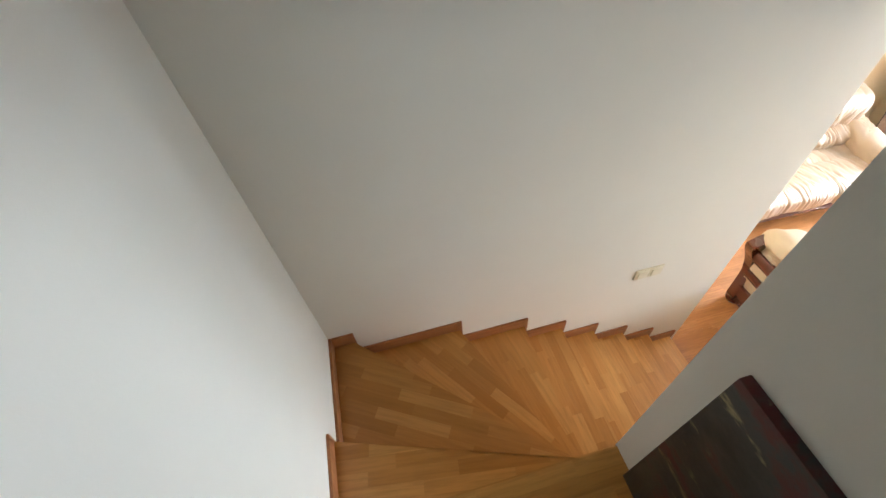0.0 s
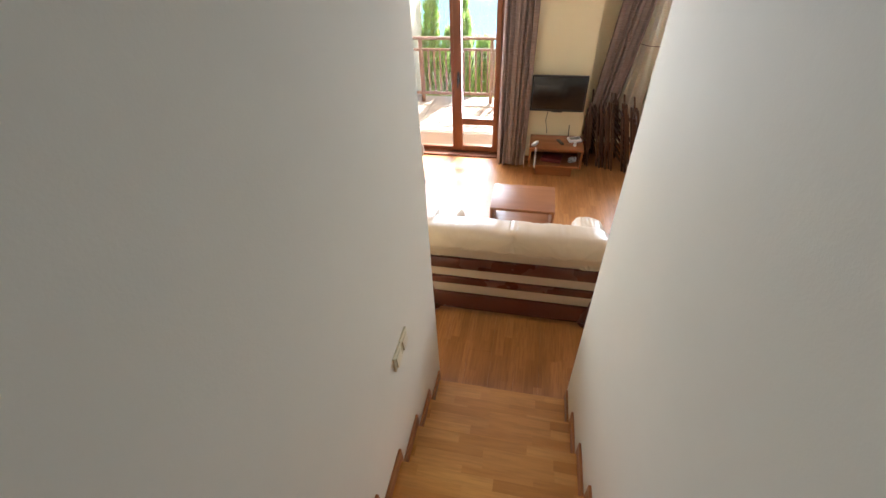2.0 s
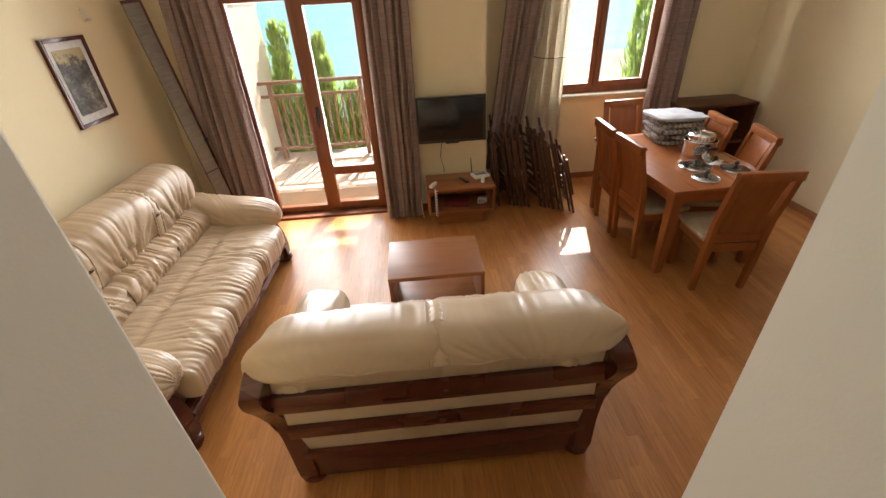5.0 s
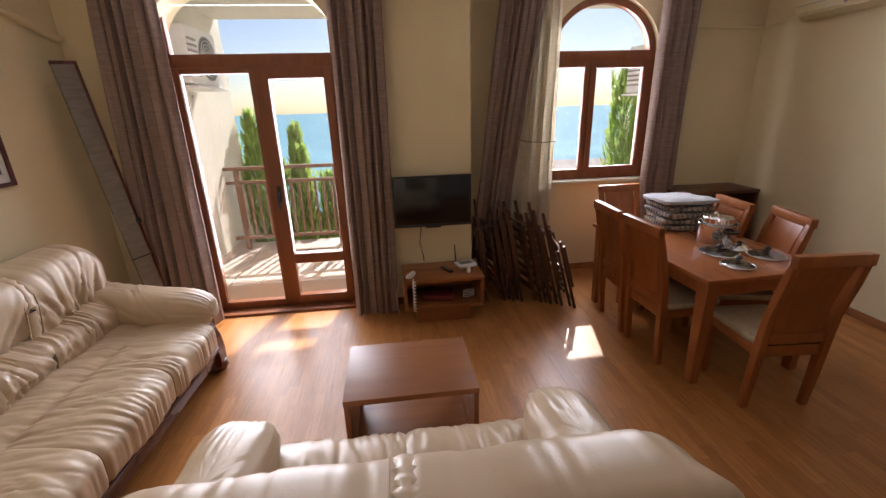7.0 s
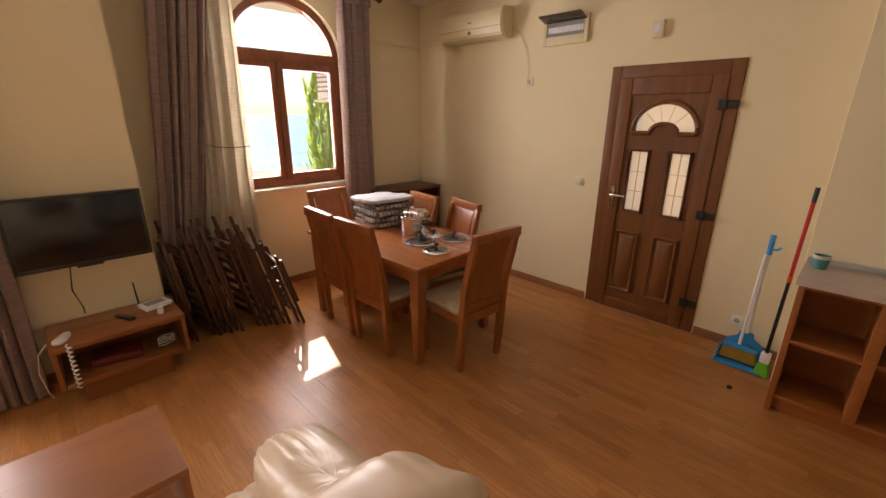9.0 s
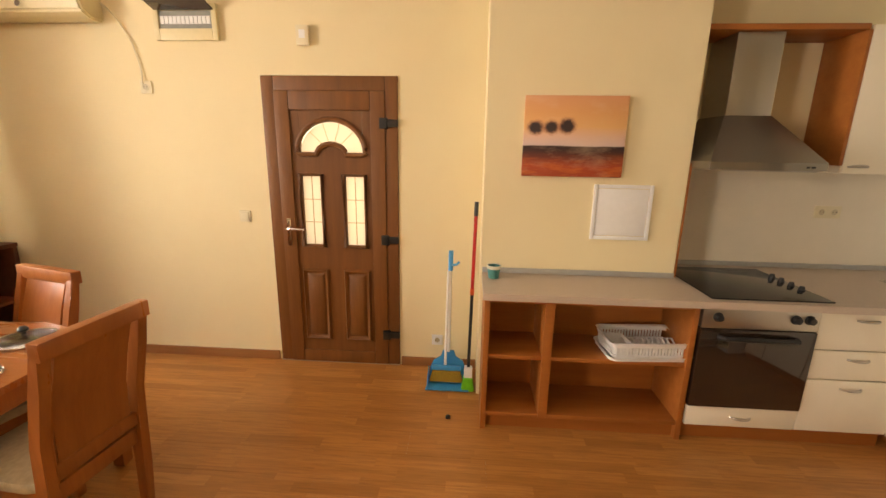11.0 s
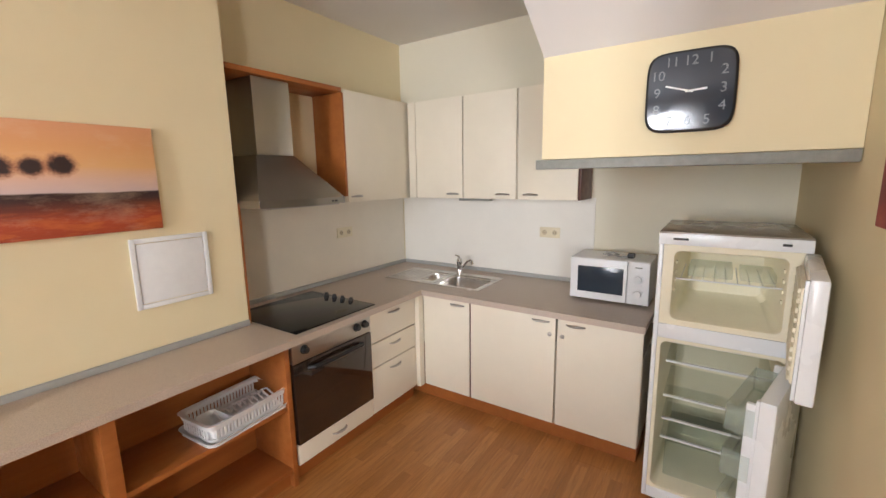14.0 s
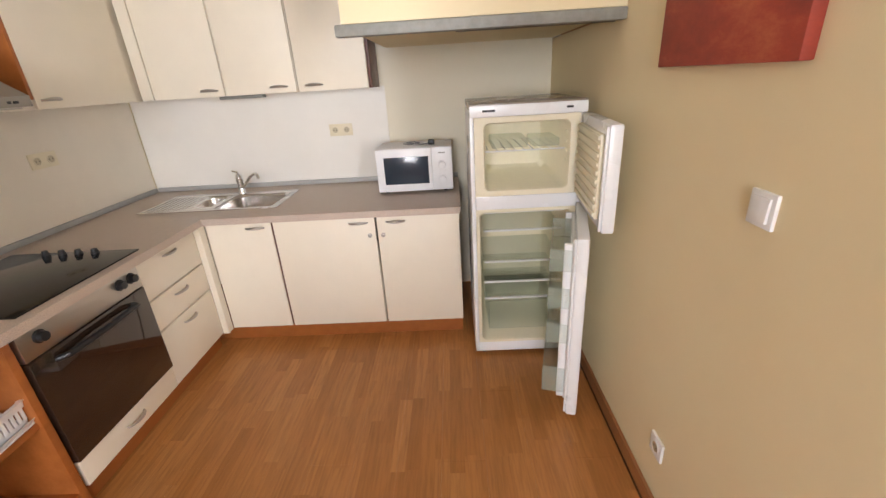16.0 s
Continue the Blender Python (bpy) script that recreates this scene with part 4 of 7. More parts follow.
    part("back_lining", box(-hw + 0.05, hw - 0.05, 0.0735, 0.13, 0.15, 0.80, 0.008), M_LEATHER, s, "cream leather lining behind the rails")
    part("base", box(-hw + 0.13, hw - 0.13, 0.14, depth - 0.12, 0.13, 0.30, 0.02), M_LEATHER, s)
    for i in range(seats):
        cx = -inner / 2 + cw * (i + 0.5)
        sd = seed + i * 2.3

        def seat_shape(p, nrm, sd=sd):
            hx = ease((cw / 2 - abs(p.x)) / 0.05 + 0.3)
            edge = ease((abs(p.y + 0.02) - 0.02) / 0.30)
            near = math.exp(-((p.y + 0.02) / 0.09) ** 2) * 0.45
            w = pleats((p.x + 0.25 * p.x * abs(p.y)) * 13 + 4.4 * noise.noise(Vector((p.x * 3, p.y * 5, sd))), sd + (9 if p.y < -0.02 else 0))
            q = p + nrm * (0.017 * (w - 0.3) * max(edge * (0.7 + 0.6 * noise.noise(Vector((p.x * 7, p.y * 5, sd + 3)))), near) * hx + 0.009 * noise.noise(p * 4.5) + 0.0065 * crinkle(p.x * 9 + 2.0 * p.y, p.y * 5, sd) * hx)
            if p.z > 0:
                q.z -= 0.020 * math.exp(-((p.y + 0.02) / 0.035) ** 2)
            if p.y > 0.2:
                q.z -= 0.6 * (p.y - 0.2) ** 2
            return q
        part("seat_cushion", bolster((cw, depth - 0.14, 0.23), 0.40, 76, 110, (0.05 if i == 0 else 0, 0.05 if i == seats - 1 else 0), seat_shape, pose(cx, depth / 2 + 0.09, 0.375, -3)), M_LEATHER, s, "gathered cream leather seat cushion")

        def low_shape(p, nrm, sd=sd):
            w = pleats(math.atan2(p.x, 0.30 - p.z) * 3.8 + 2.4 * noise.noise(Vector((p.x * 4, p.z * 6, sd))), sd + 2)
            a = 0.45 + 0.55 * ease((p.z + 0.02) / 0.10) + 0.3 * ease((-p.z - 0.05) / 0.06)
            return p + nrm * (0.020 * (w - 0.3) * a + 0.014 * noise.noise(p * 6) + 0.013 * crinkle(math.atan2(p.x, 0.30 - p.z) * 4, p.z * 9, sd + 1))
        part("lumbar_cushion", bolster((cw, 0.25, 0.27), 0.7, 70, 70, (0.06 if i == 0 else 0, 0.06 if i == seats - 1 else 0), low_shape, pose(cx, 0.272, 0.53, -16)), M_LEATHER, s)

        bw = (width + over) / seats
        bx = -(width + over) / 2 + bw * (i + 0.5)

        def back_shape(p, nrm, sd=sd, bw=bw, i=i):
            low = ease((back_h * 0.36 - p.z) / (back_h * 0.72))                       # 0 at the smooth top, 1 at the gathered foot
            w = pleats(math.atan2(p.x, 0.30 + p.z) * 3.8 + 1.9 * noise.noise(Vector((p.x * 3, p.z * 5, sd))), sd)
            front = ease((p.y + 0.02) / 0.06)
            q = p + nrm * (0.040 * (w - 0.35) * low * front + 0.010 * noise.noise(p * 3.5 + Vector((sd, 0, 0))) + (0.005 + 0.013 * front * ease((back_h * 0.5 - p.z) / (back_h * 0.6))) * crinkle(math.atan2(p.x, 0.34 + p.z) * 4.2, p.z * 6, sd + 2))
            q.z += (0.008 if seats == 2 else 0.035 * ease((p.z + 0.1) / 0.3)) * (1 - (p.x / (bw / 2)) ** 2)
            out = -p.x if i == 0 else p.x
            if i in (0, seats - 1) and bw / 2 - out < 0.26:
                # the ends droop: the top falls away while the lower edge runs on to a corner
                d = max(0.0, bw / 2 - out) / 0.26
                q.z -= back_h * 0.36 * (1 - max(0.10, (1 - (1 - d) ** 2.6) ** 0.6))
            if p.y < 0:
                k = min(1.0, -p.y / 0.08)
                top = back_h / 2
                q.z += k * (1 - 0.21 / back_h) * (top - q.z) * (1 if q.z < top else 0)
            return q
        part("back_cushion", bolster((bw, 0.33, back_h), 0.62, 76, 84, (0.26 if i == 0 else 0, 0.26 if i == seats - 1 else 0), back_shape, pose(bx, 0.125, 0.965 - back_h / 2 + lift, -9)), M_LEATHER, s, "plump cream leather back cushion")
        if i:
            # narrow puckered gusset between two back cushions, edged with piping
            x = -(width + over) / 2 + bw * i
            tilt = pose(x, 0.125, 0.965 - back_h / 2 + lift, -9)

            def gusset(dx, out):
                pts = []
                for a in range(-30, 168, 5):
                    c, sn = math.cos(radians(a)), math.sin(radians(a))
                    r = (abs(c) ** (2 / 0.62) + abs(sn) ** (2 / 0.62)) ** (-0.31)
                    pts.append(tuple(tilt @ Vector((dx, (0.165 + out) * r * c, (back_h / 2 + out) * r * sn))))
                return pts
            line = gusset(0.0, -0.006)
            part("seam_strip", tube(line, [0.030 + 0.007 * math.sin(k * 2.4 + seed) for k in range(len(line))], 10, flat=0.42), M_LEATHER, s, "puckered leather seam")
            for dx in (-0.040, 0.040):
                part("piping", tube(gusset(dx, 0.0), 0.0045, 6), M_LEATHER, s)
    # piping along the foot of the roll, behind
    rear = pose(0, 0.125, 0.965 - back_h / 2 + lift, -9)
    part("piping", tube([tuple(rear @ Vector((width * (k / 30 - 0.5) * 0.96, -0.158 + 0.06 * abs(k / 15 - 1) ** 6, back_h / 2 - 0.155 + 0.01 * math.sin(k * 1.3)))) for k in range(31)], 0.005, 6), M_LEATHER, s, "leather piping")
    return s


def _moved(bm, m):
    bm.transform(m)
    return bm


sofa("sofa", "cream leather two-seat sofa with dark wooden back rails", 1.52, 2, pose(3.20, 1.035, 0, 0, 0, -90), 1.3, 0.90)
sofa("sofa", "long cream leather three-seat sofa on a carved mahogany frame", 2.06, 3, pose(4.50, 3.245, 0, 0, 0, 180 - 2.0), 7.7, 0.94, 0.52, 0.04)

# ---- coffee table and television stand ----


def box_table(name, label, category, x0, x1, y0, y1, top, under, foot, open_face, mat):
    t = thing(name, label, category)
    part("tabletop", box(x0, x1, y0, y1, top - 0.03, top, 0.004), mat, t)
    for a, b in ((y0, y0 + 0.028), (y1 - 0.028, y1)):
        part("side_panel", box(x0 + 0.004, x1 - 0.004, a + 0.002, b - 0.002, under, top - 0.03, 0.003), mat, t)
    part("bottom_shelf", box(x0 + 0.003, x1 - 0.003, y0 + 0.03, y1 - 0.03, under, under + 0.03, 0.003), mat, t)
    part("plinth", box(x0 + 0.07, x1 - 0.07, y0 + 0.10, y1 - 0.10, 0.0, under, 0.003), mat, t)
    return t


box_table("coffee_table", "low reddish-brown coffee table, an open box on a plinth", "table", 4.25, 4.725, 0.675, 1.315, 0.50, 0.13, 0, 0, M_TABLE)
stand = box_table("television_stand", "low reddish-brown television stand with an open shelf", "stand", 5.78, 6.195, 0.31, 0.985, 0.42, 0.15, 0, 0, M_TABLE)
part("back_panel", box(6.165, 6.180, 0.34, 0.955, 0.18, 0.39), M_TABLE, stand, smooth=0)

tv = thing("television", "flat black television hung on the wall above its stand", "television")
part("screen", box(6.048, 6.056, 0.385, 1.01, 0.825, 1.22, 0.002), M_SCREEN, tv)
bm = joined_boxes([(6.045, 6.085, 0.367, 0.387, 0.803, 1.235), (6.045, 6.085, 1.008, 1.028, 0.803, 1.235), (6.045, 6.085, 0.387, 1.008, 0.803, 0.826), (6.045, 6.085, 0.387, 1.008, 1.218, 1.235)], 0.003)
part("bezel", bm, M_BLACK, tv)
part("casing", box(6.058, 6.11, 0.40, 0.99, 0.83, 1.21, 0.012), M_BLACK, tv)
part("wall_bracket", joined_boxes([(6.11, 6.235, 0.66, 0.74, 0.95, 1.10), (6.235, EAST, 0.55, 0.85, 0.92, 1.14)], 0.004), M_BLACK, tv)
part("sensor", box(6.046, 6.07, 0.63, 0.76, 0.79, 0.805, 0.003), M_BLACK, tv)
solo("television_cable", tube([(EAST - 0.01, 0.80, 0.92), (EAST - 0.012, 0.79, 0.75), (EAST - 0.014, 0.81, 0.6), (EAST - 0.012, 0.78, 0.47), (EAST - 0.03, 0.78, 0.43)], 0.004, 6), M_BLACK, "thin black cable hanging from the television", "cable")
router = thing("router", "white wireless router with one black antenna, on the stand", "router")
part("body", box(-0.065, 0.065, -0.085, 0.085, 0.0, 0.028, 0.010, m=pose(6.06, 0.42, 0.42, 0, 0, 15)), M_WHITE, router)
part("vents", box(-0.035, 0.035, -0.06, 0.06, 0.0275, 0.030, 0.001, m=pose(6.06, 0.42, 0.42, 0, 0, 15)), M_GREYTRIM, router)
part("antenna", tube([(6.12, 0.50, 0.44), (6.125, 0.502, 0.50), (6.13, 0.505, 0.60)], [0.005, 0.006, 0.004], 8), M_BLACK, router)
rc = thing("remote_control", "small black remote control lying on the stand", "remote", pose(5.98, 0.60, 0.42, 0, 0, 25))
part("body", box(-0.075, 0.075, -0.02, 0.02, 0, 0.016, 0.005), M_BLACK, rc)
for k in range(5):
    part("button", cyl(0.0045, 0.004, 0.0025, 10, Matrix.Translation((-0.05 + k * 0.022, 0, 0.0155))), M_GREYTRIM, rc)
solo("air_freshener", lathe([(0.018, 0), (0.02, 0.01), (0.017, 0.05), (0.008, 0.055)], 16, pose(5.90, 0.42, 0.42)), M_WHITE, "small white bottle on the stand", "bottle")
phone = thing("telephone_handset", "white telephone handset with a coiled cord hanging over the stand", "telephone")
part("handset", pillow((0.05, 0.19, 0.04), 0.7, 0.6, 14, 24, lambda p, n: Vector((p.x, p.y, p.z + 0.9 * p.y * p.y)), pose(5.86, 0.92, 0.442, 8, 0, 70)), M_WHITE, phone)
part("cord", tube([(5.765 + 0.010 * math.cos(k * 1.1), 0.90 + 0.012 * math.sin(k * 1.1), 0.44 - 0.0052 * k) for k in range(56)], 0.0045, 6), M_WHITE, phone, "white coiled cord")
part("cable", tube([(5.85, 0.99, 0.44), (5.82, 1.03, 0.40), (5.84, 1.05, 0.28), (5.9, 1.04, 0.12), (6.0, 1.03, 0.02)], 0.003, 6), M_WHITE, phone)
bag = solo("folder", box(-0.13, 0.13, -0.10, 0.10, 0, 0.05, 0.012, m=pose(5.97, 0.68, 0.18, 0, 0, 80)), plain("dark_red_cover", (0.16, 0.02, 0.02), 0.5), "dark red box lying on the stand's shelf", "box")
solo("cable_bundle", tube([(5.92 + 0.05 * math.cos(k * 0.9) * (0.6 + 0.4 * math.sin(k)), 0.42 + 0.05 * math.sin(k * 0.9), 0.185 + 0.0022 * k) for k in range(28)], 0.004, 6), M_WHITE, "tangle of white cable on the stand's shelf", "cable")

# ---- dining table and chairs ----
TABLE_TURN = 2.3
TM = pose(4.67, -0.785, 0, 0, 0, TABLE_TURN)       # near corner; x runs along the table, y is negative across
table = thing("dining_table", "reddish cherry-wood dining table with square tapered legs", "table", TM)
TL, TW = 1.36, 0.88
part("tabletop", box(0, TL, -TW, 0, 0.72, 0.75, 0.005), M_CHERRY_TOP, table)
part("apron", joined_boxes([(0.06, TL - 0.06, -0.075, -0.05, 0.62, 0.72), (0.06, TL - 0.06, -TW + 0.05, -TW + 0.075, 0.62, 0.72), (0.05, 0.075, -TW + 0.06, -0.06, 0.62, 0.72), (TL - 0.075, TL - 0.05, -TW + 0.06, -0.06, 0.62, 0.72)], 0.002), M_CHERRY, table)
for x in (0.065, TL - 0.065):
    for y in (-0.065, -TW + 0.065):
        bm = cyl(0.042, 0.062, 0.72, 4, Matrix.Translation((x, y, 0)) @ Matrix.Rotation(radians(45), 4, "Z"))
        bmesh.ops.bevel(bm, geom=[e for e in bm.edges], offset=0.004, segments=1, affect="EDGES")
        part("leg", bm, M_CHERRY, table)


def dining_chair(m):
    """Back at y = 0, the seat towards +y."""
    c = thing("dining_chair", "cherry-wood dining chair with a panelled back and beige seat pad", "chair", m, group="chairs round the table")
    for sx in (-1, 1):
        x = sx * 0.185
        outline = [(0.03, 0.0), (0.07, 0.0), (0.055, 0.22), (0.05, 0.42), (0.03, 0.62), (-0.015, 0.82), (-0.06, 1.0), (-0.095, 1.0), (-0.06, 0.82), (-0.01, 0.62), (0.0, 0.42), (0.012, 0.22)]
        part("back_leg", _moved(prism(outline, -0.021, 0.021, bevel=0.004), Matrix.Translation((x, 0, 0)) @ UPRIGHT_Y), M_CHERRY, c)
        part("front_leg", box(x - 0.021, x + 0.021, 0.40, 0.442, 0, 0.43, 0.004), M_CHERRY, c)
        part("side_rail", box(x - 0.012, x + 0.012, 0.05, 0.41, 0.36, 0.43, 0.003), M_CHERRY, c)
    part("top_rail", box(-0.206, 0.206, -0.098, -0.052, 0.945, 1.01, 0.005), M_CHERRY, c)
    part("lower_rail", box(-0.165, 0.165, 0.006, 0.032, 0.45, 0.512, 0.003), M_CHERRY, c)
    rows_ = [(0.021, 0.505), (0.008, 0.68), (-0.025, 0.82), (-0.066, 0.95)]
    bm = bmesh.new()
    prev = None
    for y, z in rows_:
        cur = [bm.verts.new(p) for p in ((-0.143, y + 0.006, z), (0.143, y + 0.006, z), (0.143, y - 0.008, z), (-0.143, y - 0.008, z))]
        if prev:
            for k in range(4):
                bm.faces.new((prev[k], prev[(k + 1) % 4], cur[(k + 1) % 4], cur[k]))
        prev = cur
    part("back_panel", bm, M_CHERRY, c, "curved cherry-wood back panel")
    part("front_rail", box(-0.165, 0.165, 0.408, 0.432, 0.36, 0.43, 0.003), M_CHERRY, c)
    part("rear_rail", box(-0.165, 0.165, 0.02, 0.045, 0.36, 0.43, 0.003), M_CHERRY, c)
    part("seat_pad", pillow((0.43, 0.43, 0.055), 0.35, 0.2, 10, 40, None, pose(0, 0.245, 0.448)), M_SEATPAD, c, "beige upholstered seat pad")
    return c


chair = dining_chair(pose(4.405, -1.165, 0, 0, 0, -90 - 5))
copy_thing(chair, pose(5.14, -0.70, 0, 0, 0, 180 + 2))
copy_thing(chair, pose(5.60, -0.70, 0, 0, 0, 180 - 3))
copy_thing(chair, pose(6.33, -1.165, 0, 0, 0, 90 + 2))
copy_thing(chair, pose(5.58, -1.60, 0, 0, 0, -7))
copy_thing(chair, pose(5.13, -1.655, 0, 0, 0, -14))

# things on the table
blankets = []
for k, (mt, w, d, h, tw) in enumerate(((M_BLANKET2, 0.52, 0.46, 0.042, 3), (M_BLANKET2, 0.50, 0.47, 0.046, -4), (M_BLANKET2, 0.53, 0.46, 0.046, 5), (M_BLANKET2, 0.51, 0.45, 0.044, -2), (M_BLANKET, 0.55, 0.50, 0.036, 4))):
    def rumple(p, nrm, k=k):
        return p + nrm * (0.012 * noise.noise(p * 9 + Vector((k * 5, 0, 0))) + 0.006 * noise.noise(p * 26 + Vector((k * 3, 1, 0)))) + Vector((0.02 * noise.noise(Vector((k * 1.7, 0.5, 0))), 0.02 * noise.noise(Vector((k * 2.3, 4.5, 0))), 0.018 * noise.noise(Vector((p.x * 4, p.y * 4, k * 3)))))
    w, d, h = w * 0.86, d * 0.88, h * 1.14
    zc = 0.752 + 1.14 * sum((0.042, 0.046, 0.046, 0.044, 0.036)[:k]) + h / 2
    if k == 4:
        ob = solo("folded_blanket", pillow((w, d, h), 0.3, 0.25, 12, 60, rumple, pose(5.83, -1.39, zc, 0, 3, tw - 8)), mt, "pale grey folded blanket topping the stack", "blanket", group="stack of blankets")
    else:
        ob = solo("folded_blanket", pillow((w, d, h), 0.35, 0.25, 12, 60, rumple, pose(5.83, -1.39, zc, 0, 0, tw - 8)), mt, "grey-beige folded woollen blanket in the stack", "blanket", group="stack of blankets")

M_LIDGLASS = glass_mat("lid_glass", (0.97, 0.98, 0.97), 0.05, 0.03)
pot = thing("cooking_pot", "stainless steel cooking pot with black handles on the table", "pot", pose(5.34, -1.36, 0.752) @ Matrix.Scale(1.22, 4))
part("body", lathe([(0.001, 0.0), (0.098, 0.0), (0.105, 0.01), (0.105, 0.115), (0.110, 0.118), (0.108, 0.122), (0.101, 0.118), (0.10, 0.012), (0.001, 0.008)], 36), M_CHROME, pot)
for s_ in (-1, 1):
    part("handle", tube([(s_ * 0.105, -0.035, 0.085), (s_ * 0.14, -0.03, 0.09), (s_ * 0.145, 0.0, 0.09), (s_ * 0.14, 0.03, 0.09), (s_ * 0.105, 0.035, 0.085)], 0.009, 8), M_BLACK, pot, "black handle")
inner_pot = thing("saucepan", "small upturned steel pan nested in the pot", "pan", pose(5.34, -1.36, 0.81, 0, 0, 30) @ Matrix.Scale(1.22, 4))
part("body", lathe([(0.088, 0.03), (0.088, 0.075), (0.086, 0.105), (0.07, 0.118), (0.001, 0.12)], 32), M_CHROME, inner_pot)
part("handle", tube([(-0.04, 0.09, 0.10), (-0.02, 0.09, 0.15), (0.03, 0.06, 0.165), (0.06, 0.0, 0.15), (0.07, -0.05, 0.11)], 0.004, 8), M_CHROME, inner_pot, "thin wire handle")


def pot_lid(x, y, r, turn):
    l = thing("pot_lid", "glass pot lid with steel rim and black knob", "lid", pose(x, y, 0.752, 0, 0, turn), group="lids on the table")
    part("glass", lathe([(r - 0.004, 0.008), (r * 0.8, 0.018), (r * 0.4, 0.027), (0.012, 0.03), (0.001, 0.03), (0.001, 0.027), (r * 0.4, 0.024), (r * 0.8, 0.015), (r - 0.006, 0.005)], 40), M_LIDGLASS, l, "clear domed glass")
    part("rim", tube([(r * math.cos(math.tau * k / 40), r * math.sin(math.tau * k / 40), 0.006) for k in range(40)], 0.0055, 8, closed=True), M_CHROME, l, "steel rim")
    part("knob", lathe([(0.010, 0.03), (0.009, 0.04), (0.020, 0.048), (0.021, 0.056), (0.012, 0.066), (0.001, 0.068)], 18), M_BLACK, l, "black knob")


pot_lid(4.86, -1.135, 0.095, 0)
pot_lid(5.10, -1.20, 0.12, 20)
pot_lid(4.985, -1.455, 0.11, 40)
pan = thing("small_pan_lid", "small steel lid lying between the glass lids", "lid", pose(5.16, -1.40, 0.752))
part("body", lathe([(0.075, 0.0), (0.08, 0.004), (0.06, 0.02), (0.02, 0.03), (0.001, 0.03)], 28), M_CHROME, pan)
part("knob", lathe([(0.010, 0.03), (0.018, 0.042), (0.016, 0.052), (0.001, 0.055)], 16), M_BLACK, pan)
solo("black_cord", tube([(5.50, -0.98, 0.756), (5.56, -1.04, 0.757), (5.60, -0.97, 0.756), (5.70, -0.93, 0.757), (5.74, -1.02, 0.757)], 0.004, 6), M_BLACK, "thin black cord lying on the table", "cord")

# dark low bookshelf in the corner
shelf = thing("low_bookshelf", "dark brown low wooden bookshelf in the corner behind the table", "bookshelf")
SX0, SX1, SY0, SY1 = 6.36, 6.78, -2.66, -1.80
part("top", box(SX0, SX1, SY0, SY1, 0.865, 0.895, 0.004), M_DARKSHELF, shelf)
for y in (SY0, SY1 - 0.03):
    part("side_panel", box(SX0 + 0.01, SX1, y, y + 0.03, 0, 0.865, 0.003), M_DARKSHELF, shelf)
for z in (0.06, 0.45):
    part("shelf_board", box(SX0 + 0.02, SX1 - 0.01, SY0 + 0.03, SY1 - 0.03, z, z + 0.025, 0.003), M_DARKSHELF, shelf)
part("back_panel", box(SX1 - 0.012, SX1, SY0 + 0.03, SY1 - 0.03, 0, 0.865), M_DARKSHELF, shelf, smooth=0)

# folded wooden loungers leaning under the window
def lounger(x, y, lean, turn, h, sd):
    """A folded wooden garden chair that stands on its end: two nested frames and slats."""
    rr = random.Random(sd)
    t = thing("folded_lounger", "folded dark wooden garden chair leaning by the wall", "garden chair", pose(x, y, 0, 0, lean, turn), group="folded garden chairs")
    w = 0.46
    for k, (dy, hh, off) in enumerate(((-w / 2, h, 0), (w / 2, h, 0), (-w / 2 + 0.045, h * 0.87, 0.03), (w / 2 - 0.045, h * 0.87, 0.03))):
        part("frame_bar", box(off - 0.011, off + 0.011, dy - 0.019, dy + 0.019, 0.0, hh + rr.uniform(-0.06, 0.05), 0.004), M_LOUNGER, t)
    for z in (0.06, h * 0.5, h * 0.80):
        part("cross_bar", tube([(0, -w / 2 + 0.018, z), (0, w / 2 - 0.018, z)], 0.011, 8), M_LOUNGER, t)
    n = 7
    for k in range(n):
        z = 0.16 + k * (h * 0.8 - 0.2) / (n - 1)
        part("slat", box(0.042, 0.056, -w / 2 + 0.06, w / 2 - 0.06, z - 0.02, z + 0.02, 0.003), M_LOUNGER, t)
    part("arm", box(-0.035, -0.013, -w / 2 - 0.012, -w / 2 + 0.03, h * 0.30, h * 0.86, 0.005), M_LOUNGER, t)
    part("arm", box(-0.035, -0.013, w / 2 - 0.03, w / 2 + 0.012, h * 0.30, h * 0.86, 0.005), M_LOUNGER, t)


LN = ((0.17, 0.86, 6), (0.07, 0.90, 8), (-0.03, 0.88, 9), (-0.13, 0.93, 10), (-0.24, 0.95, 11), (-0.34, 0.91, 12), (-0.45, 0.88, 13), (-0.57, 0.70, 14))
for k, (y, h, lean) in enumerate(LN):
    lounger(6.40 - 0.012 * k - 0.0042 * k * k, y - 0.02, lean + 1, 90 + (k * 5 % 7 - 3) * 3, h, k)

# ---- curtains ----


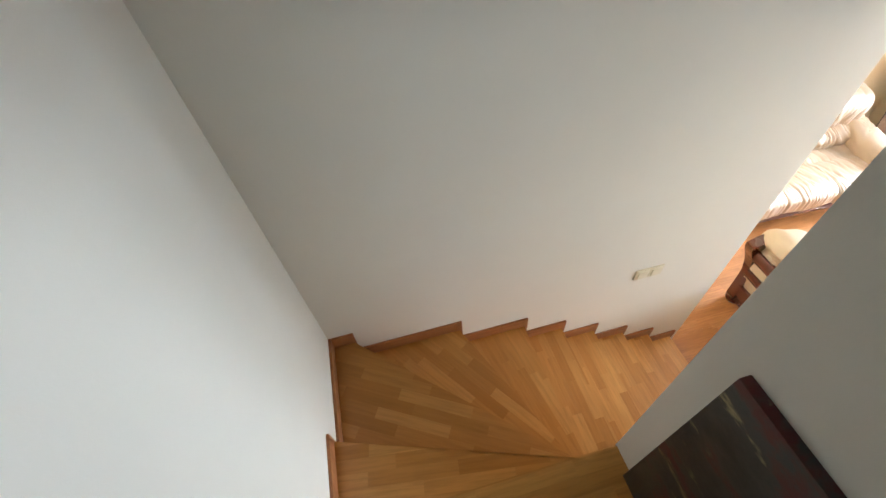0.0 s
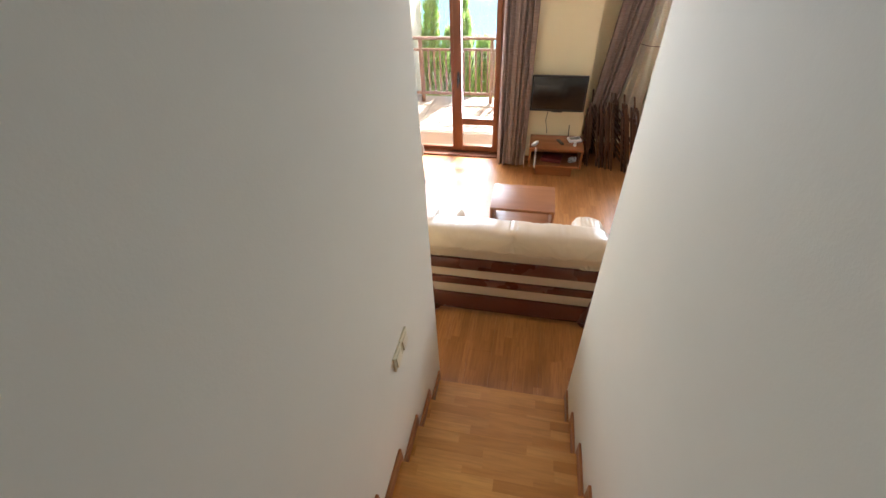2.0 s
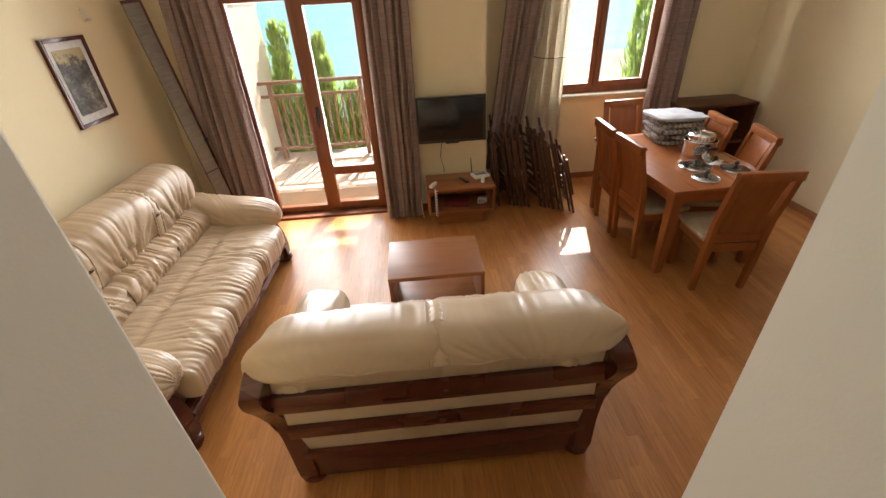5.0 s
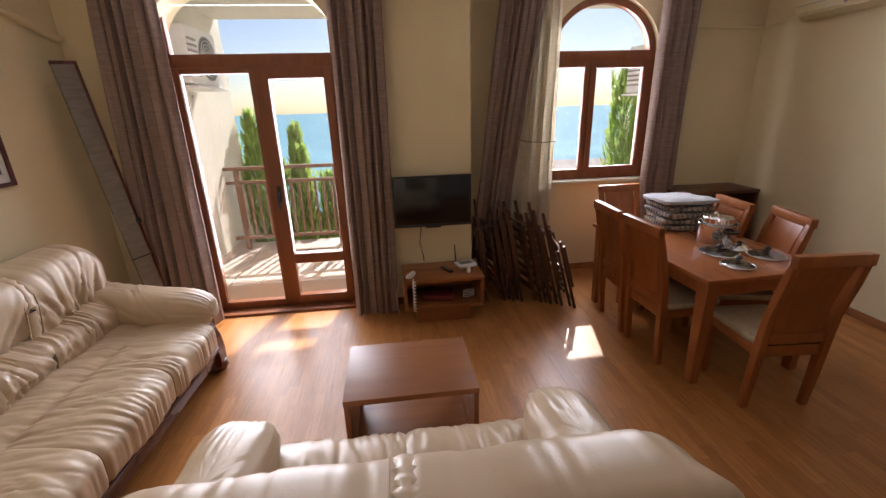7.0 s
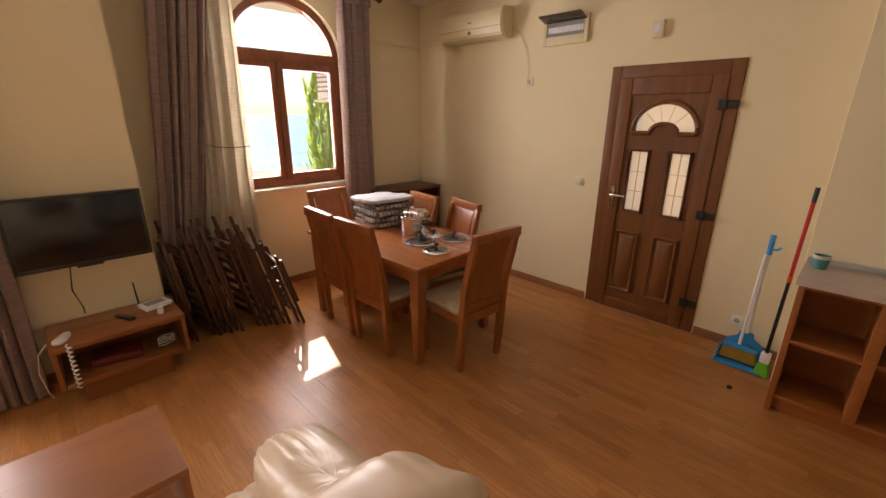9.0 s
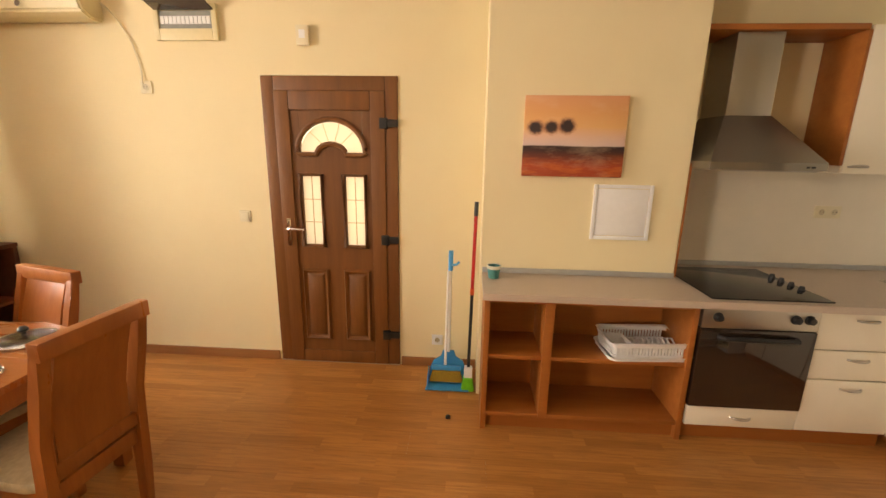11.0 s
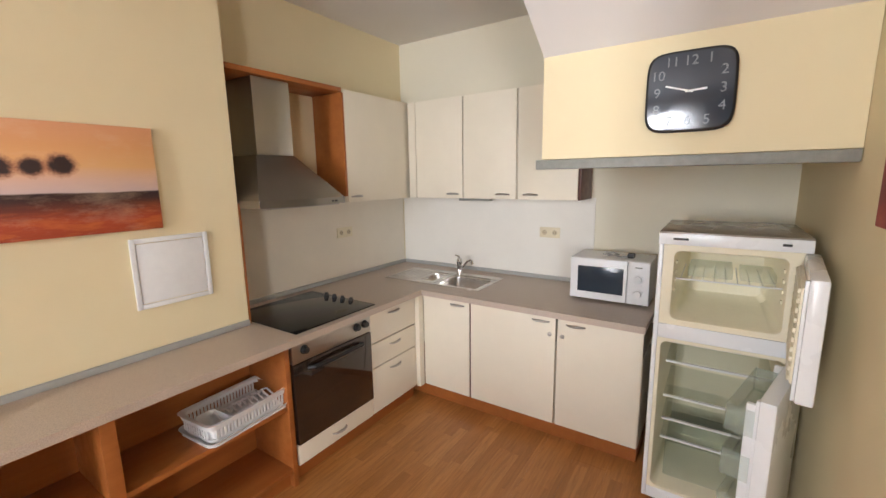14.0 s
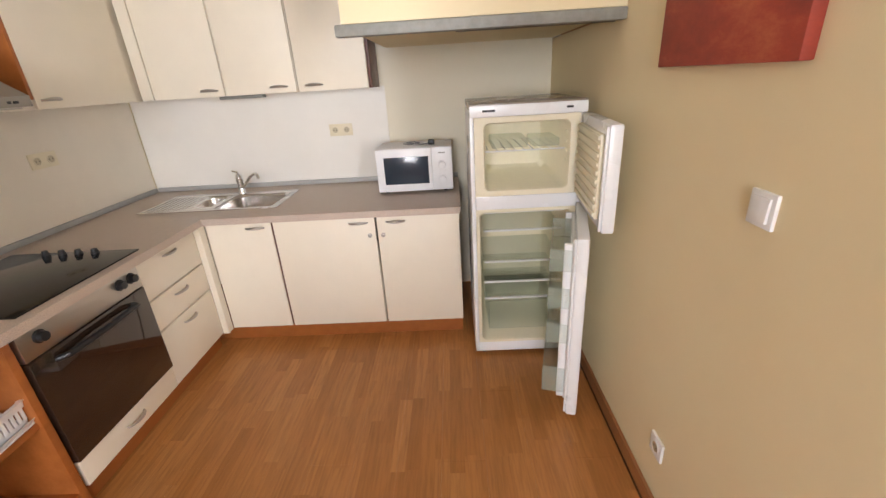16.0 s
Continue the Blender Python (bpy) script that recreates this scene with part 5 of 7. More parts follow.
def curtain(name, label, x, ytop, ybot, zt, zb, folds, amp, mat, seed, xb=None, n=None, sag=0.0):
    """A hanging pleated cloth with thickness; ytop and ybot are its two edges above and below."""
    c = thing(name, label, "curtain", group="curtains")
    bm = bmesh.new()
    nu, nz = folds * 10, 22
    rows = []
    for j in range(nz + 1):
        t = j / nz
        z = zt + (zb - zt) * t
        row = []
        for i in range(nu + 1):
            s = i / nu
            y = (ytop[0] + (ytop[1] - ytop[0]) * s) * (1 - t) + (ybot[0] + (ybot[1] - ybot[0]) * s) * t + sag * math.sin(math.pi * t)
            ph = s * folds * math.tau + 0.7 * noise.noise(Vector((s * 4, t * 1.5, seed)))
            a = amp * (0.75 + 0.25 * t + 0.5 * noise.noise(Vector((s * 6, t * 2, seed + 9))))
            xx = x + ((xb or x) - x) * t + a * math.sin(ph) + 0.4 * a * math.sin(2.3 * ph + seed)
            row.append((xx, y + 0.35 * a * math.cos(ph), z))
        rows.append(row)
    f = [[bm.verts.new(p) for p in row] for row in rows]
    b = [[bm.verts.new((p[0] + 0.006, p[1], p[2])) for p in row] for row in rows]
    for g, flip in ((f, False), (b, True)):
        for r0, r1 in zip(g, g[1:]):
            for i in range(nu):
                q = (r0[i], r0[i + 1], r1[i + 1], r1[i])
                bm.faces.new(q[::-1] if flip else q)
    for i in range(nu):
        for r in (0, nz):
            bm.faces.new((f[r][i], f[r][i + 1], b[r][i + 1], b[r][i]))
    for j in range(nz):
        for i in (0, nu):
            bm.faces.new((f[j][i], f[j + 1][i], b[j + 1][i], b[j][i]))
    part("cloth", bm, mat, c, smooth=80)
    part("heading", box(x - 0.03, x + 0.03, min(ytop), max(ytop), zt - 0.06, zt + 0.01, 0.01), mat, c)
    return c


curtain("curtain", "long grey-brown woven curtain beside the balcony door", 6.13, (2.56, 2.97), (2.57, 3.11), 2.72, 0.03, 6, 0.05, M_CURTAIN, 1.0)
curtain("curtain", "long grey-brown woven curtain between balcony door and television", 6.14, (1.00, 1.40), (1.03, 1.40), 2.72, 0.02, 6, 0.05, M_CURTAIN, 4.0, xb=6.09)
curtain("curtain", "grey-brown woven curtain pulled aside by the arched window", 6.57, (-0.44, -0.02), (-0.04, 0.26), 2.76, 0.30, 6, 0.045, M_CURTAIN, 7.0)
lining = curtain("curtain", "pale curtain edge beside the arched window, sunlight put into its colour", 6.70, (-0.62, -0.30), (-0.60, -0.10), 2.76, 0.45, 4, 0.028, M_LINING, 9.0)
part("tieback", tube([(6.655, -0.20, 1.455), (6.648, -0.32, 1.425), (6.65, -0.45, 1.415), (6.66, -0.60, 1.42), (6.78, -0.63, 1.45)], 0.004, 6), M_DARKWOOD, lining, "thin dark cord tied round the cloth")
curtain("curtain", "grey-brown woven curtain at the far side of the arched window", 6.64, (-1.92, -1.56), (-1.90, -1.53), 2.76, 0.05, 5, 0.05, M_CURTAIN, 12.0)
for y0, y1, x, z in ((0.92, 3.1, 6.14, 2.75), (-2.02, 0.12, 6.62, 2.79)):
    rod = thing("curtain_rod", "dark wooden curtain rod with round ends", "curtain rod")
    part("rod", tube([(x, y0, z), (x, y1, z)], 0.014, 12), M_DARKWOOD, rod)
    for y in (y0, y1):
        part("finial", lathe([(0.012, -0.02), (0.03, 0.0), (0.03, 0.02), (0.01, 0.045)], 14, pose(x, y, z, 90 if y == y0 else -90)), M_DARKWOOD, rod)
    for y in (y0 + 0.12, y1 - 0.12):
        part("bracket", box(x, (EAST if x < 6.4 else BAY), y - 0.012, y + 0.012, z - 0.012, z + 0.012, 0.002), M_DARKWOOD, rod)


# tall folded lounger panel standing in the corner behind the sofa
pn = thing("folding_bed_panel", "tall grey fabric panel with wooden edge leaning in the corner", "panel", pose(5.96, 2.955, 0.0, -6, -1, 0))
part("fabric", box(-0.012, 0.012, -0.10, 0.035, 0.02, 2.12, 0.008, m=pose(0, 0, 0, 0, 0, 60)), M_GREYPANEL, pn, "grey fabric cover")
part("edge_bar", box(-0.015, 0.015, -0.118, -0.098, 0.0, 2.14, 0.004, m=pose(0, 0, 0, 0, 0, 60)), M_DARKWOOD, pn)
part("edge_bar", box(-0.012, 0.012, -0.10, 0.035, 2.115, 2.14, 0.004, m=pose(0, 0, 0, 0, 0, 60)), M_DARKWOOD, pn)
part("clip", box(-0.022, 0.022, -0.126, -0.09, 0.98, 1.02, 0.004, m=pose(0, 0, 0, 0, 0, 60)), M_BLACK, pn)
part("crease", box(-0.016, 0.016, -0.10, 0.035, 0.72, 0.73, 0.002, m=pose(0, 0, 0, 0, 0, 60)), M_BLACK, pn)

# ---- pictures ----


def art_mat(name, build):
    n = Nodes(name)
    build(n)
    return n.mat


def engraving(n):
    a = n.noise(9, 8, 0.75, world_space=False)
    b = n.noise(30, 6, 0.7, stretch=(1, 1, 2), world_space=False)
    col = n.ramp(n.math("ADD", n.math("MULTIPLY", a, 0.65), n.math("MULTIPLY", b, 0.35)), ((0.40, (0.025, 0.023, 0.02)), (0.50, (0.10, 0.09, 0.075)), (0.58, (0.22, 0.20, 0.16)), (0.68, (0.55, 0.50, 0.40))))
    sep = n.node("ShaderNodeSeparateXYZ")
    n.link(n.node("ShaderNodeTexCoord").outputs["Object"], sep.inputs[0])
    high = n.math("ADD", sep.outputs[2], n.math("MULTIPLY", n.math("SUBTRACT", a, 0.5), 0.35))
    col = n.mix(col, (0.55, 0.43, 0.20), n.ramp(n.math("ADD", high, 0.4), ((0.51, (0, 0, 0)), (0.56, (0.9, 0.9, 0.9)))))
    n.set(col, 0.5)


ap = thing("framed_picture", "framed old town engraving in a narrow black frame above the sofa", "picture", pose(5.27, NORTH, 1.66, 0, 0, 180))
part("print", box(-0.14, 0.14, 0.008, 0.012, -0.20, 0.205), art_mat("engraving", engraving), ap, "dark sepia street scene", smooth=0)
part("mount", box(-0.19, 0.19, 0.002, 0.008, -0.255, 0.255), M_PAPERMOUNT, ap, smooth=0)
part("frame", joined_boxes([(-0.21, -0.185, 0, 0.022, -0.275, 0.275), (0.185, 0.21, 0, 0.022, -0.275, 0.275), (-0.185, 0.185, 0, 0.022, 0.25, 0.275), (-0.185, 0.185, 0, 0.022, -0.275, -0.25)], 0.004), M_DARKWOOD, ap)


def sunset(n):
    pos = n.node("ShaderNodeTexCoord").outputs["Object"]
    sep = n.node("ShaderNodeSeparateXYZ")
    n.link(pos, sep.inputs[0])
    z = n.math("ADD", sep.outputs[2], n.math("MULTIPLY", n.math("SUBTRACT", n.noise(5, 4, 0.5, world_space=False), 0.5), 0.022))
    t = n.math("ADD", n.math("DIVIDE", z, 0.45), 0.5)
    warm = n.noise(5, 6, 0.7, stretch=(1, 1, 2.5), world_space=False)
    col = n.ramp(t, ((0.0, (0.36, 0.055, 0.02)), (0.13, (0.42, 0.065, 0.022)), (0.25, (0.16, 0.030, 0.018)), (0.33, (0.055, 0.020, 0.017)), (0.383, (0.032, 0.014, 0.014)), (0.395, (0.64, 0.48, 0.46)), (0.48, (0.72, 0.49, 0.40)), (0.62, (0.80, 0.46, 0.20)), (0.80, (0.76, 0.38, 0.16)), (1.0, (0.74, 0.35, 0.18))))
    strokes = n.noise(6, 5, 0.65, stretch=(1, 1, 5), world_space=False)
    low = n.ramp(t, ((0.10, (1, 1, 1)), (0.32, (0, 0, 0))))
    col = n.mix(col, (0.60, 0.15, 0.035), n.math("MULTIPLY", n.math("MULTIPLY", n.ramp(strokes, ((0.48, (0, 0, 0)), (0.64, (1, 1, 1)))), low), 0.7))
    col = n.mix(col, (0.82, 0.60, 0.42), n.math("MULTIPLY", n.ramp(warm, ((0.5, (0, 0, 0)), (0.75, (1, 1, 1)))), 0.28))
    # three round tree crowns, brushed softly
    fuzz = n.math("MULTIPLY", n.math("SUBTRACT", n.noise(55, 4, 0.7, world_space=False), 0.5), 0.035)
    for cx, cz, r in ((0.222, 0.048, 0.040), (0.133, 0.052, 0.038), (0.045, 0.060, 0.043)):
        dx, dz = n.math("SUBTRACT", sep.outputs[0], cx), n.math("SUBTRACT", sep.outputs[2], cz)
        d = n.math("ADD", n.math("SQRT", n.math("ADD", n.math("MULTIPLY", dx, dx), n.math("MULTIPLY", n.math("MULTIPLY", dz, dz), 1.3))), fuzz)
        col = n.mix(col, (0.42, 0.16, 0.09), n.ramp(n.math("DIVIDE", d, r * 2), ((0.45, (0.8, 0.8, 0.8)), (0.72, (0, 0, 0)))))
        col = n.mix(col, (0.040, 0.020, 0.018), n.ramp(n.math("DIVIDE", d, r * 2), ((0.34, (1, 1, 1)), (0.55, (0, 0, 0)))))
    n.bump(n.noise(300, 2, world_space=False), 0.2, 0.002)
    n.set(col, 0.6)


def redfield(n):
    w = n.noise(4, 6, 0.7, stretch=(1, 1, 2), world_space=False)
    n.bump(n.noise(300, 2, world_space=False), 0.2, 0.002)
    n.set(n.ramp(w, ((0.3, (0.20, 0.03, 0.02)), (0.55, (0.36, 0.05, 0.025)), (0.8, (0.55, 0.16, 0.06)))), 0.6)


def darkart(n):
    w = n.noise(3.2, 7, 0.7, stretch=(1, 1, 1.5), world_space=False)
    v = n.noise(6.5, 5, 0.7, stretch=(1, 1.4, 3), world_space=False)
    col = n.ramp(w, ((0.36, (0.018, 0.017, 0.014)), (0.52, (0.050, 0.048, 0.036)), (0.61, (0.10, 0.014, 0.010)), (0.70, (0.045, 0.042, 0.032))))
    col = n.mix(col, (0.33, 0.27, 0.13), n.ramp(v, ((0.60, (0, 0, 0)), (0.72, (1, 1, 1)))))
    n.bump(n.noise(280, 2, world_space=False), 0.2, 0.002)
    n.set(col, 0.45)


cp = thing("canvas_picture", "canvas of three dark round trees on an orange sky", "picture", pose(2.42, CHASE, 1.697))
part("canvas", box(-0.287, 0.287, -0.03, -0.002, -0.225, 0.225, 0.004, m=pose(0, 0.03, 0)), art_mat("sunset_canvas", sunset), cp)
c2 = thing("canvas_picture", "canvas picture of a red field hung beside the fridge", "picture", pose(1.76, FRIDGE_WALL, 1.79, 0, 0, 180))
part("canvas", box(-0.285, 0.285, 0.0, 0.03, -0.25, 0.27, 0.004), art_mat("red_canvas", redfield), c2)
c3 = thing("canvas_picture", "dark abstract canvas with ochre strokes on the stair wall", "picture", pose(INNER - 0.006, 0.03, 2.14, 0, 0, 90))
part("canvas", box(-0.50, 0.41, 0.0, 0.03, -0.42, 0.53, 0.004), art_mat("dark_canvas", darkart), c3)

# ---- kitchen ----
FRONT_Y, FRONT_X = -2.035, 0.60
TOP = 0.87


def bow_handle(parent, m, w=0.11):
    """A flat bowed metal handle along x, proud towards +y."""
    line = [(w * (t - 0.5), 0.026 * math.sin(math.pi * t) ** 0.6 if 0 < t < 1 else 0.0, 0.004 * math.sin(math.pi * t)) for t in (k / 12 for k in range(13))]
    bm2 = tube(line, [0.005 + 0.004 * math.sin(math.pi * k / 12) for k in range(13)], 8)
    bm2.transform(m)
    part("handle", bm2, M_STEEL, parent, "bowed metal handle")


# open shelf unit
su = thing("open_shelf_unit", "open alder-wood base shelf with four compartments under the worktop", "shelf unit")
UX0, UX1 = 1.755, 2.905
part("plinth", box(UX0 + 0.01, UX1 - 0.012, CHASE + 0.06, FRONT_Y - 0.04, 0, 0.09), M_SHELFWOOD, su, smooth=0)
for x in (UX0, 2.52, UX1 - 0.03):
    part("upright", box(x, x + 0.03 + (0.022 if x == 2.52 else 0), CHASE + 0.004, FRONT_Y, 0.09 if x == 2.52 else 0.0, TOP - 0.038, 0.002), M_SHELFWOOD, su)
for x0, x1 in ((UX0 + 0.03, 2.52), (2.572, UX1 - 0.03)):
    part("bottom_board", box(x0, x1, CHASE + 0.02, FRONT_Y - 0.004, 0.09, 0.115, 0.002), M_SHELFWOOD, su)
    part("shelf_board", box(x0, x1, CHASE + 0.02, FRONT_Y - 0.012, 0.455, 0.48, 0.002), M_SHELFWOOD, su)
part("back_panel", box(UX0, UX1, CHASE + 0.004, CHASE + 0.018, 0.09, TOP - 0.04), M_SHELFWOOD, su, smooth=0)
part("top_rail", box(UX0 + 0.03, UX1 - 0.03, FRONT_Y - 0.03, FRONT_Y - 0.012, TOP - 0.075, TOP - 0.04), M_SHELFWOOD, su, smooth=0)

# worktop in one piece round the corner
WT = [(UX1 + 0.012, CHASE + 0.002), (UX1 + 0.012, -1.975), (0.655, -1.975), (0.655, -0.475), (WEST + 0.004, -0.475), (WEST + 0.004, SOUTH + 0.004), (1.742, SOUTH + 0.004), (1.742, CHASE + 0.002)]
# the sink's cut-out is left open: the slab is laid in strips round it
SNK = (0.06, 0.47, -2.25, -1.62)
wt = thing("worktop", "speckled grey-brown laminate worktop round the corner", "worktop")
bm = prism([(UX1 + 0.012, CHASE + 0.002), (UX1 + 0.012, -1.975), (0.655, -1.975), (0.655, SOUTH + 0.004), (1.742, SOUTH + 0.004), (1.742, CHASE + 0.002)], TOP - 0.038, TOP)
part("slab", bm, M_WORKTOP, wt, smooth=0)
for r in ((SNK[1], 0.655, SOUTH + 0.004, -0.475), (WEST + 0.004, SNK[0], SOUTH + 0.004, -0.475), (SNK[0], SNK[1], SOUTH + 0.004, SNK[2]), (SNK[0], SNK[1], SNK[3], -0.475)):
    part("slab", box(*r, TOP - 0.038, TOP), M_WORKTOP, wt, smooth=0)
for r in ((1.75, UX1 + 0.01, CHASE + 0.002, CHASE + 0.02), (WEST + 0.02, 1.742, SOUTH + 0.002, SOUTH + 0.02), (WEST + 0.002, WEST + 0.02, SOUTH + 0.02, -0.475)):
    solo("worktop_upstand", box(*r, TOP + 0.001, TOP + 0.032, 0.004), M_UPSTAND, "grey plastic upstand along the back of the worktop", "upstand", kind="structure")
solo("backsplash", box(WEST + 0.02, 1.742, SOUTH + 0.001, SOUTH + 0.008, TOP + 0.033, 1.52), plain("beige_backsplash", (0.77, 0.70, 0.58), 0.4, spots=0.03, scale=4), "beige laminate backsplash panel behind the hob", "backsplash", kind="structure", smooth=0)
solo("backsplash", box(WEST + 0.001, WEST + 0.008, SOUTH + 0.01, -0.95, TOP + 0.033, 1.52), M_BACKSPLASH, "white laminate backsplash panel behind the sink", "backsplash", kind="structure", smooth=0)
solo("backsplash_side", box(1.732, 1.743, SOUTH + 0.01, CHASE, TOP + 0.002, 1.56), M_SHELFWOOD, "thin alder-wood edge panel beside the hob", "panel", kind="structure", smooth=0)

# oven and its panel
ov = thing("oven", "built-in steel oven with a dark glass door and black knobs", "oven")
OX0, OX1 = 1.145, 1.745
part("body", box(OX0 + 0.005, OX1 - 0.005, SOUTH + 0.05, FRONT_Y - 0.03, 0.23, TOP - 0.045), M_BLACK, ov, smooth=0)
part("control_panel", box(OX0 + 0.002, OX1 - 0.002, FRONT_Y - 0.03, FRONT_Y + 0.008, 0.705, TOP - 0.04, 0.003), M_STEEL, ov, "brushed steel control panel")
part("door", box(OX0 + 0.003, OX1 - 0.003, FRONT_Y - 0.03, FRONT_Y + 0.012, 0.232, 0.70, 0.003), M_OVENGLASS, ov, "dark brown glass door")
part("handle", tube([(OX0 + 0.10, FRONT_Y + 0.01, 0.655), (OX0 + 0.115, FRONT_Y + 0.045, 0.662), (OX0 + 0.30, FRONT_Y + 0.058, 0.665), (OX1 - 0.115, FRONT_Y + 0.045, 0.662), (OX1 - 0.10, FRONT_Y + 0.01, 0.655)], 0.013, 10), M_BLACK, ov, "black bar handle")
for x in (OX0 + 0.055, OX0 + 0.125, OX1 - 0.08):
    part("knob", lathe([(0.026, 0), (0.026, 0.006), (0.020, 0.010), (0.018, 0.028), (0.001, 0.03)], 18, pose(x, FRONT_Y + 0.006, 0.77, -90)), M_BLACK, ov, "black control knob")
lp = thing("oven_base_panel", "cream panel with a bowed handle below the oven", "panel")
part("panel", box(OX0 + 0.003, OX1 - 0.003, FRONT_Y - 0.02, FRONT_Y, 0.105, 0.226, 0.003), M_CREAMCAB, lp)
bow_handle(lp, pose((OX0 + OX1) / 2, FRONT_Y, 0.165))
# glass hob
hob = thing("hob", "black glass hob with four side knobs in the worktop", "hob")
part("glass", box(1.10, 1.715, SOUTH + 0.10, -2.02, TOP + 0.001, TOP + 0.008, 0.002), M_BLACKGLASS, hob)
for k in range(4):
    part("knob", lathe([(0.017, 0), (0.017, 0.007), (0.014, 0.010), (0.012, 0.022), (0.001, 0.023)], 16, pose(1.13, -2.45 + k * 0.08, TOP + 0.008)), M_BLACK, hob, "black knob")
# drawers
dr = thing("drawer_cabinet", "cream base cabinet with three drawers and bowed metal handles", "cabinet", group="base cabinets")
part("body", box(0.63, OX0 - 0.003, SOUTH + 0.05, FRONT_Y - 0.022, 0.10, TOP - 0.04), M_CREAMCAB, dr, smooth=0)
for z0, z1 in ((0.105, 0.425), (0.43, 0.60), (0.605, TOP - 0.045)):
    d_ = part("drawer_front", box(0.662, OX0 - 0.004, FRONT_Y - 0.018, FRONT_Y, z0 + 0.002, z1 - 0.002, 0.003), M_CREAMCAB, dr)
    bow_handle(d_, pose((0.662 + OX0) / 2, FRONT_Y, z1 - 0.05))
solo("corner_post", box(FRONT_X, 0.658, FRONT_Y - 0.002, FRONT_Y + 0.035, 0.10, TOP - 0.04, 0.002, m=None), M_CREAMCAB, "cream corner post between the base cabinets", "cabinet filler", smooth=0)
RX = Matrix.Rotation(radians(-90), 4, "Z")
for label, y0, y1, hy, lock in (("narrow cream base cabinet door beside the corner", -1.998, -1.60, -1.70, None), ("cream base cabinet below the sink with a bowed handle", -1.592, -0.982, -1.08, -1.02), ("cream base cabinet with a bowed handle beside the fridge", -0.974, -0.485, -0.86, -0.94)):
    cb = thing("base_cabinet", label, "cabinet", group="base cabinets")
    part("body", box(WEST + 0.05, FRONT_X - 0.022, y0, y1, 0.10, 0.66, 0.002), M_CREAMCAB, cb, smooth=0)
    dd = part("door", box(FRONT_X - 0.018, FRONT_X, y0 + 0.002, y1 - 0.002, 0.105, TOP - 0.045, 0.003), M_CREAMCAB, cb)
    bow_handle(dd, Matrix.Translation((FRONT_X, hy if lock else (y0 + y1) / 2 + 0.1, TOP - 0.085)) @ RX)
    if lock:
        part("lock", lathe([(0.013, 0), (0.013, 0.006), (0.009, 0.009), (0.001, 0.009)], 14, pose(FRONT_X, lock, 0.705, 0, 90)), M_STEEL, dd, "round metal lock")
    # dark strip stands in for the shade in the gap between the doors
    if label.startswith("narrow"):
        part("edge_gap", box(FRONT_X - 0.02, FRONT_X - 0.008, y1 - 0.002, y1 + 0.008, 0.11, TOP - 0.05), M_DARKSHELF, cb, smooth=0)
solo("plinth", box(0.645, 1.75, SOUTH + 0.1, FRONT_Y - 0.045, 0, 0.098), M_SHELFWOOD, "alder-wood plinth below the oven and drawers", "plinth", kind="structure", smooth=0)
solo("plinth", box(WEST + 0.05, FRONT_X - 0.035, SOUTH + 0.1, -0.49, 0, 0.098), M_SHELFWOOD, "alder-wood plinth below the sink cabinets", "plinth", kind="structure", smooth=0)

# sink and tap
sk = thing("sink", "steel one-and-a-half bowl sink with drainer set in the worktop", "sink")
bm = None
for (x0, x1, y0, y1, dep) in ((0.115, 0.445, -2.015, -1.64, 0.17), (0.115, 0.40, -2.225, -2.045, 0.12)):
    rows_ = []
    made = bmesh.new()
    for ins, z in ((-0.004, TOP + 0.003), (0.012, TOP - 0.01), (0.022, TOP - dep + 0.03), (0.05, TOP - dep), (0.10, TOP - dep)):
        ins = min(ins, (y1 - y0) / 2 - 0.01, (x1 - x0) / 2 - 0.01)
        r = 0.05
        ring_ = []
        for cx_, cy_, a0 in ((x1 - r - ins, y1 - r - ins, 0), (x0 + r + ins, y1 - r - ins, 90), (x0 + r + ins, y0 + r + ins, 180), (x1 - r - ins, y0 + r + ins, 270)):
            for k in range(6):
                a = radians(a0 + 18 * k)
                ring_.append(made.verts.new((min(max(cx_ + r * math.cos(a), x0 + ins), x1 - ins), min(max(cy_ + r * math.sin(a), y0 + ins), y1 - ins), z)))
        rows_.append(ring_)
    for a, b in zip(rows_, rows_[1:]):
        for k in range(24):
            made.faces.new((a[k], a[(k + 1) % 24], b[(k + 1) % 24], b[k]))
    made.faces.new(rows_[-1])
    part("bowl", made, M_SINK, sk, "polished steel bowl")
part("rim", joined_boxes([(0.445, 0.48, -2.48, -1.60, TOP, TOP + 0.005), (0.045, 0.115, -2.48, -1.60, TOP, TOP + 0.005), (0.115, 0.445, -1.64, -1.60, TOP, TOP + 0.005), (0.115, 0.445, -2.047, -2.013, TOP, TOP + 0.005), (0.40, 0.445, -2.23, -2.047, TOP, TOP + 0.005), (0.115, 0.445, -2.48, -2.223, TOP, TOP + 0.004)], 0.0015), M_SINK, sk)
for k in range(7):
    part("drainer_rib", box(0.13, 0.42, -2.46 + k * 0.034, -2.445 + k * 0.034, TOP + 0.004, TOP + 0.008, 0.0015), M_SINK, sk, smooth=0)
tap = thing("kitchen_tap", "chrome mixer tap with a raised slanting spout", "tap", pose(0.085, -1.99, TOP + 0.004))
part("base", lathe([(0.026, 0), (0.026, 0.012), (0.021, 0.02), (0.021, 0.085), (0.024, 0.09), (0.024, 0.125), (0.012, 0.14), (0.001, 0.142)], 20), M_CHROME, tap)
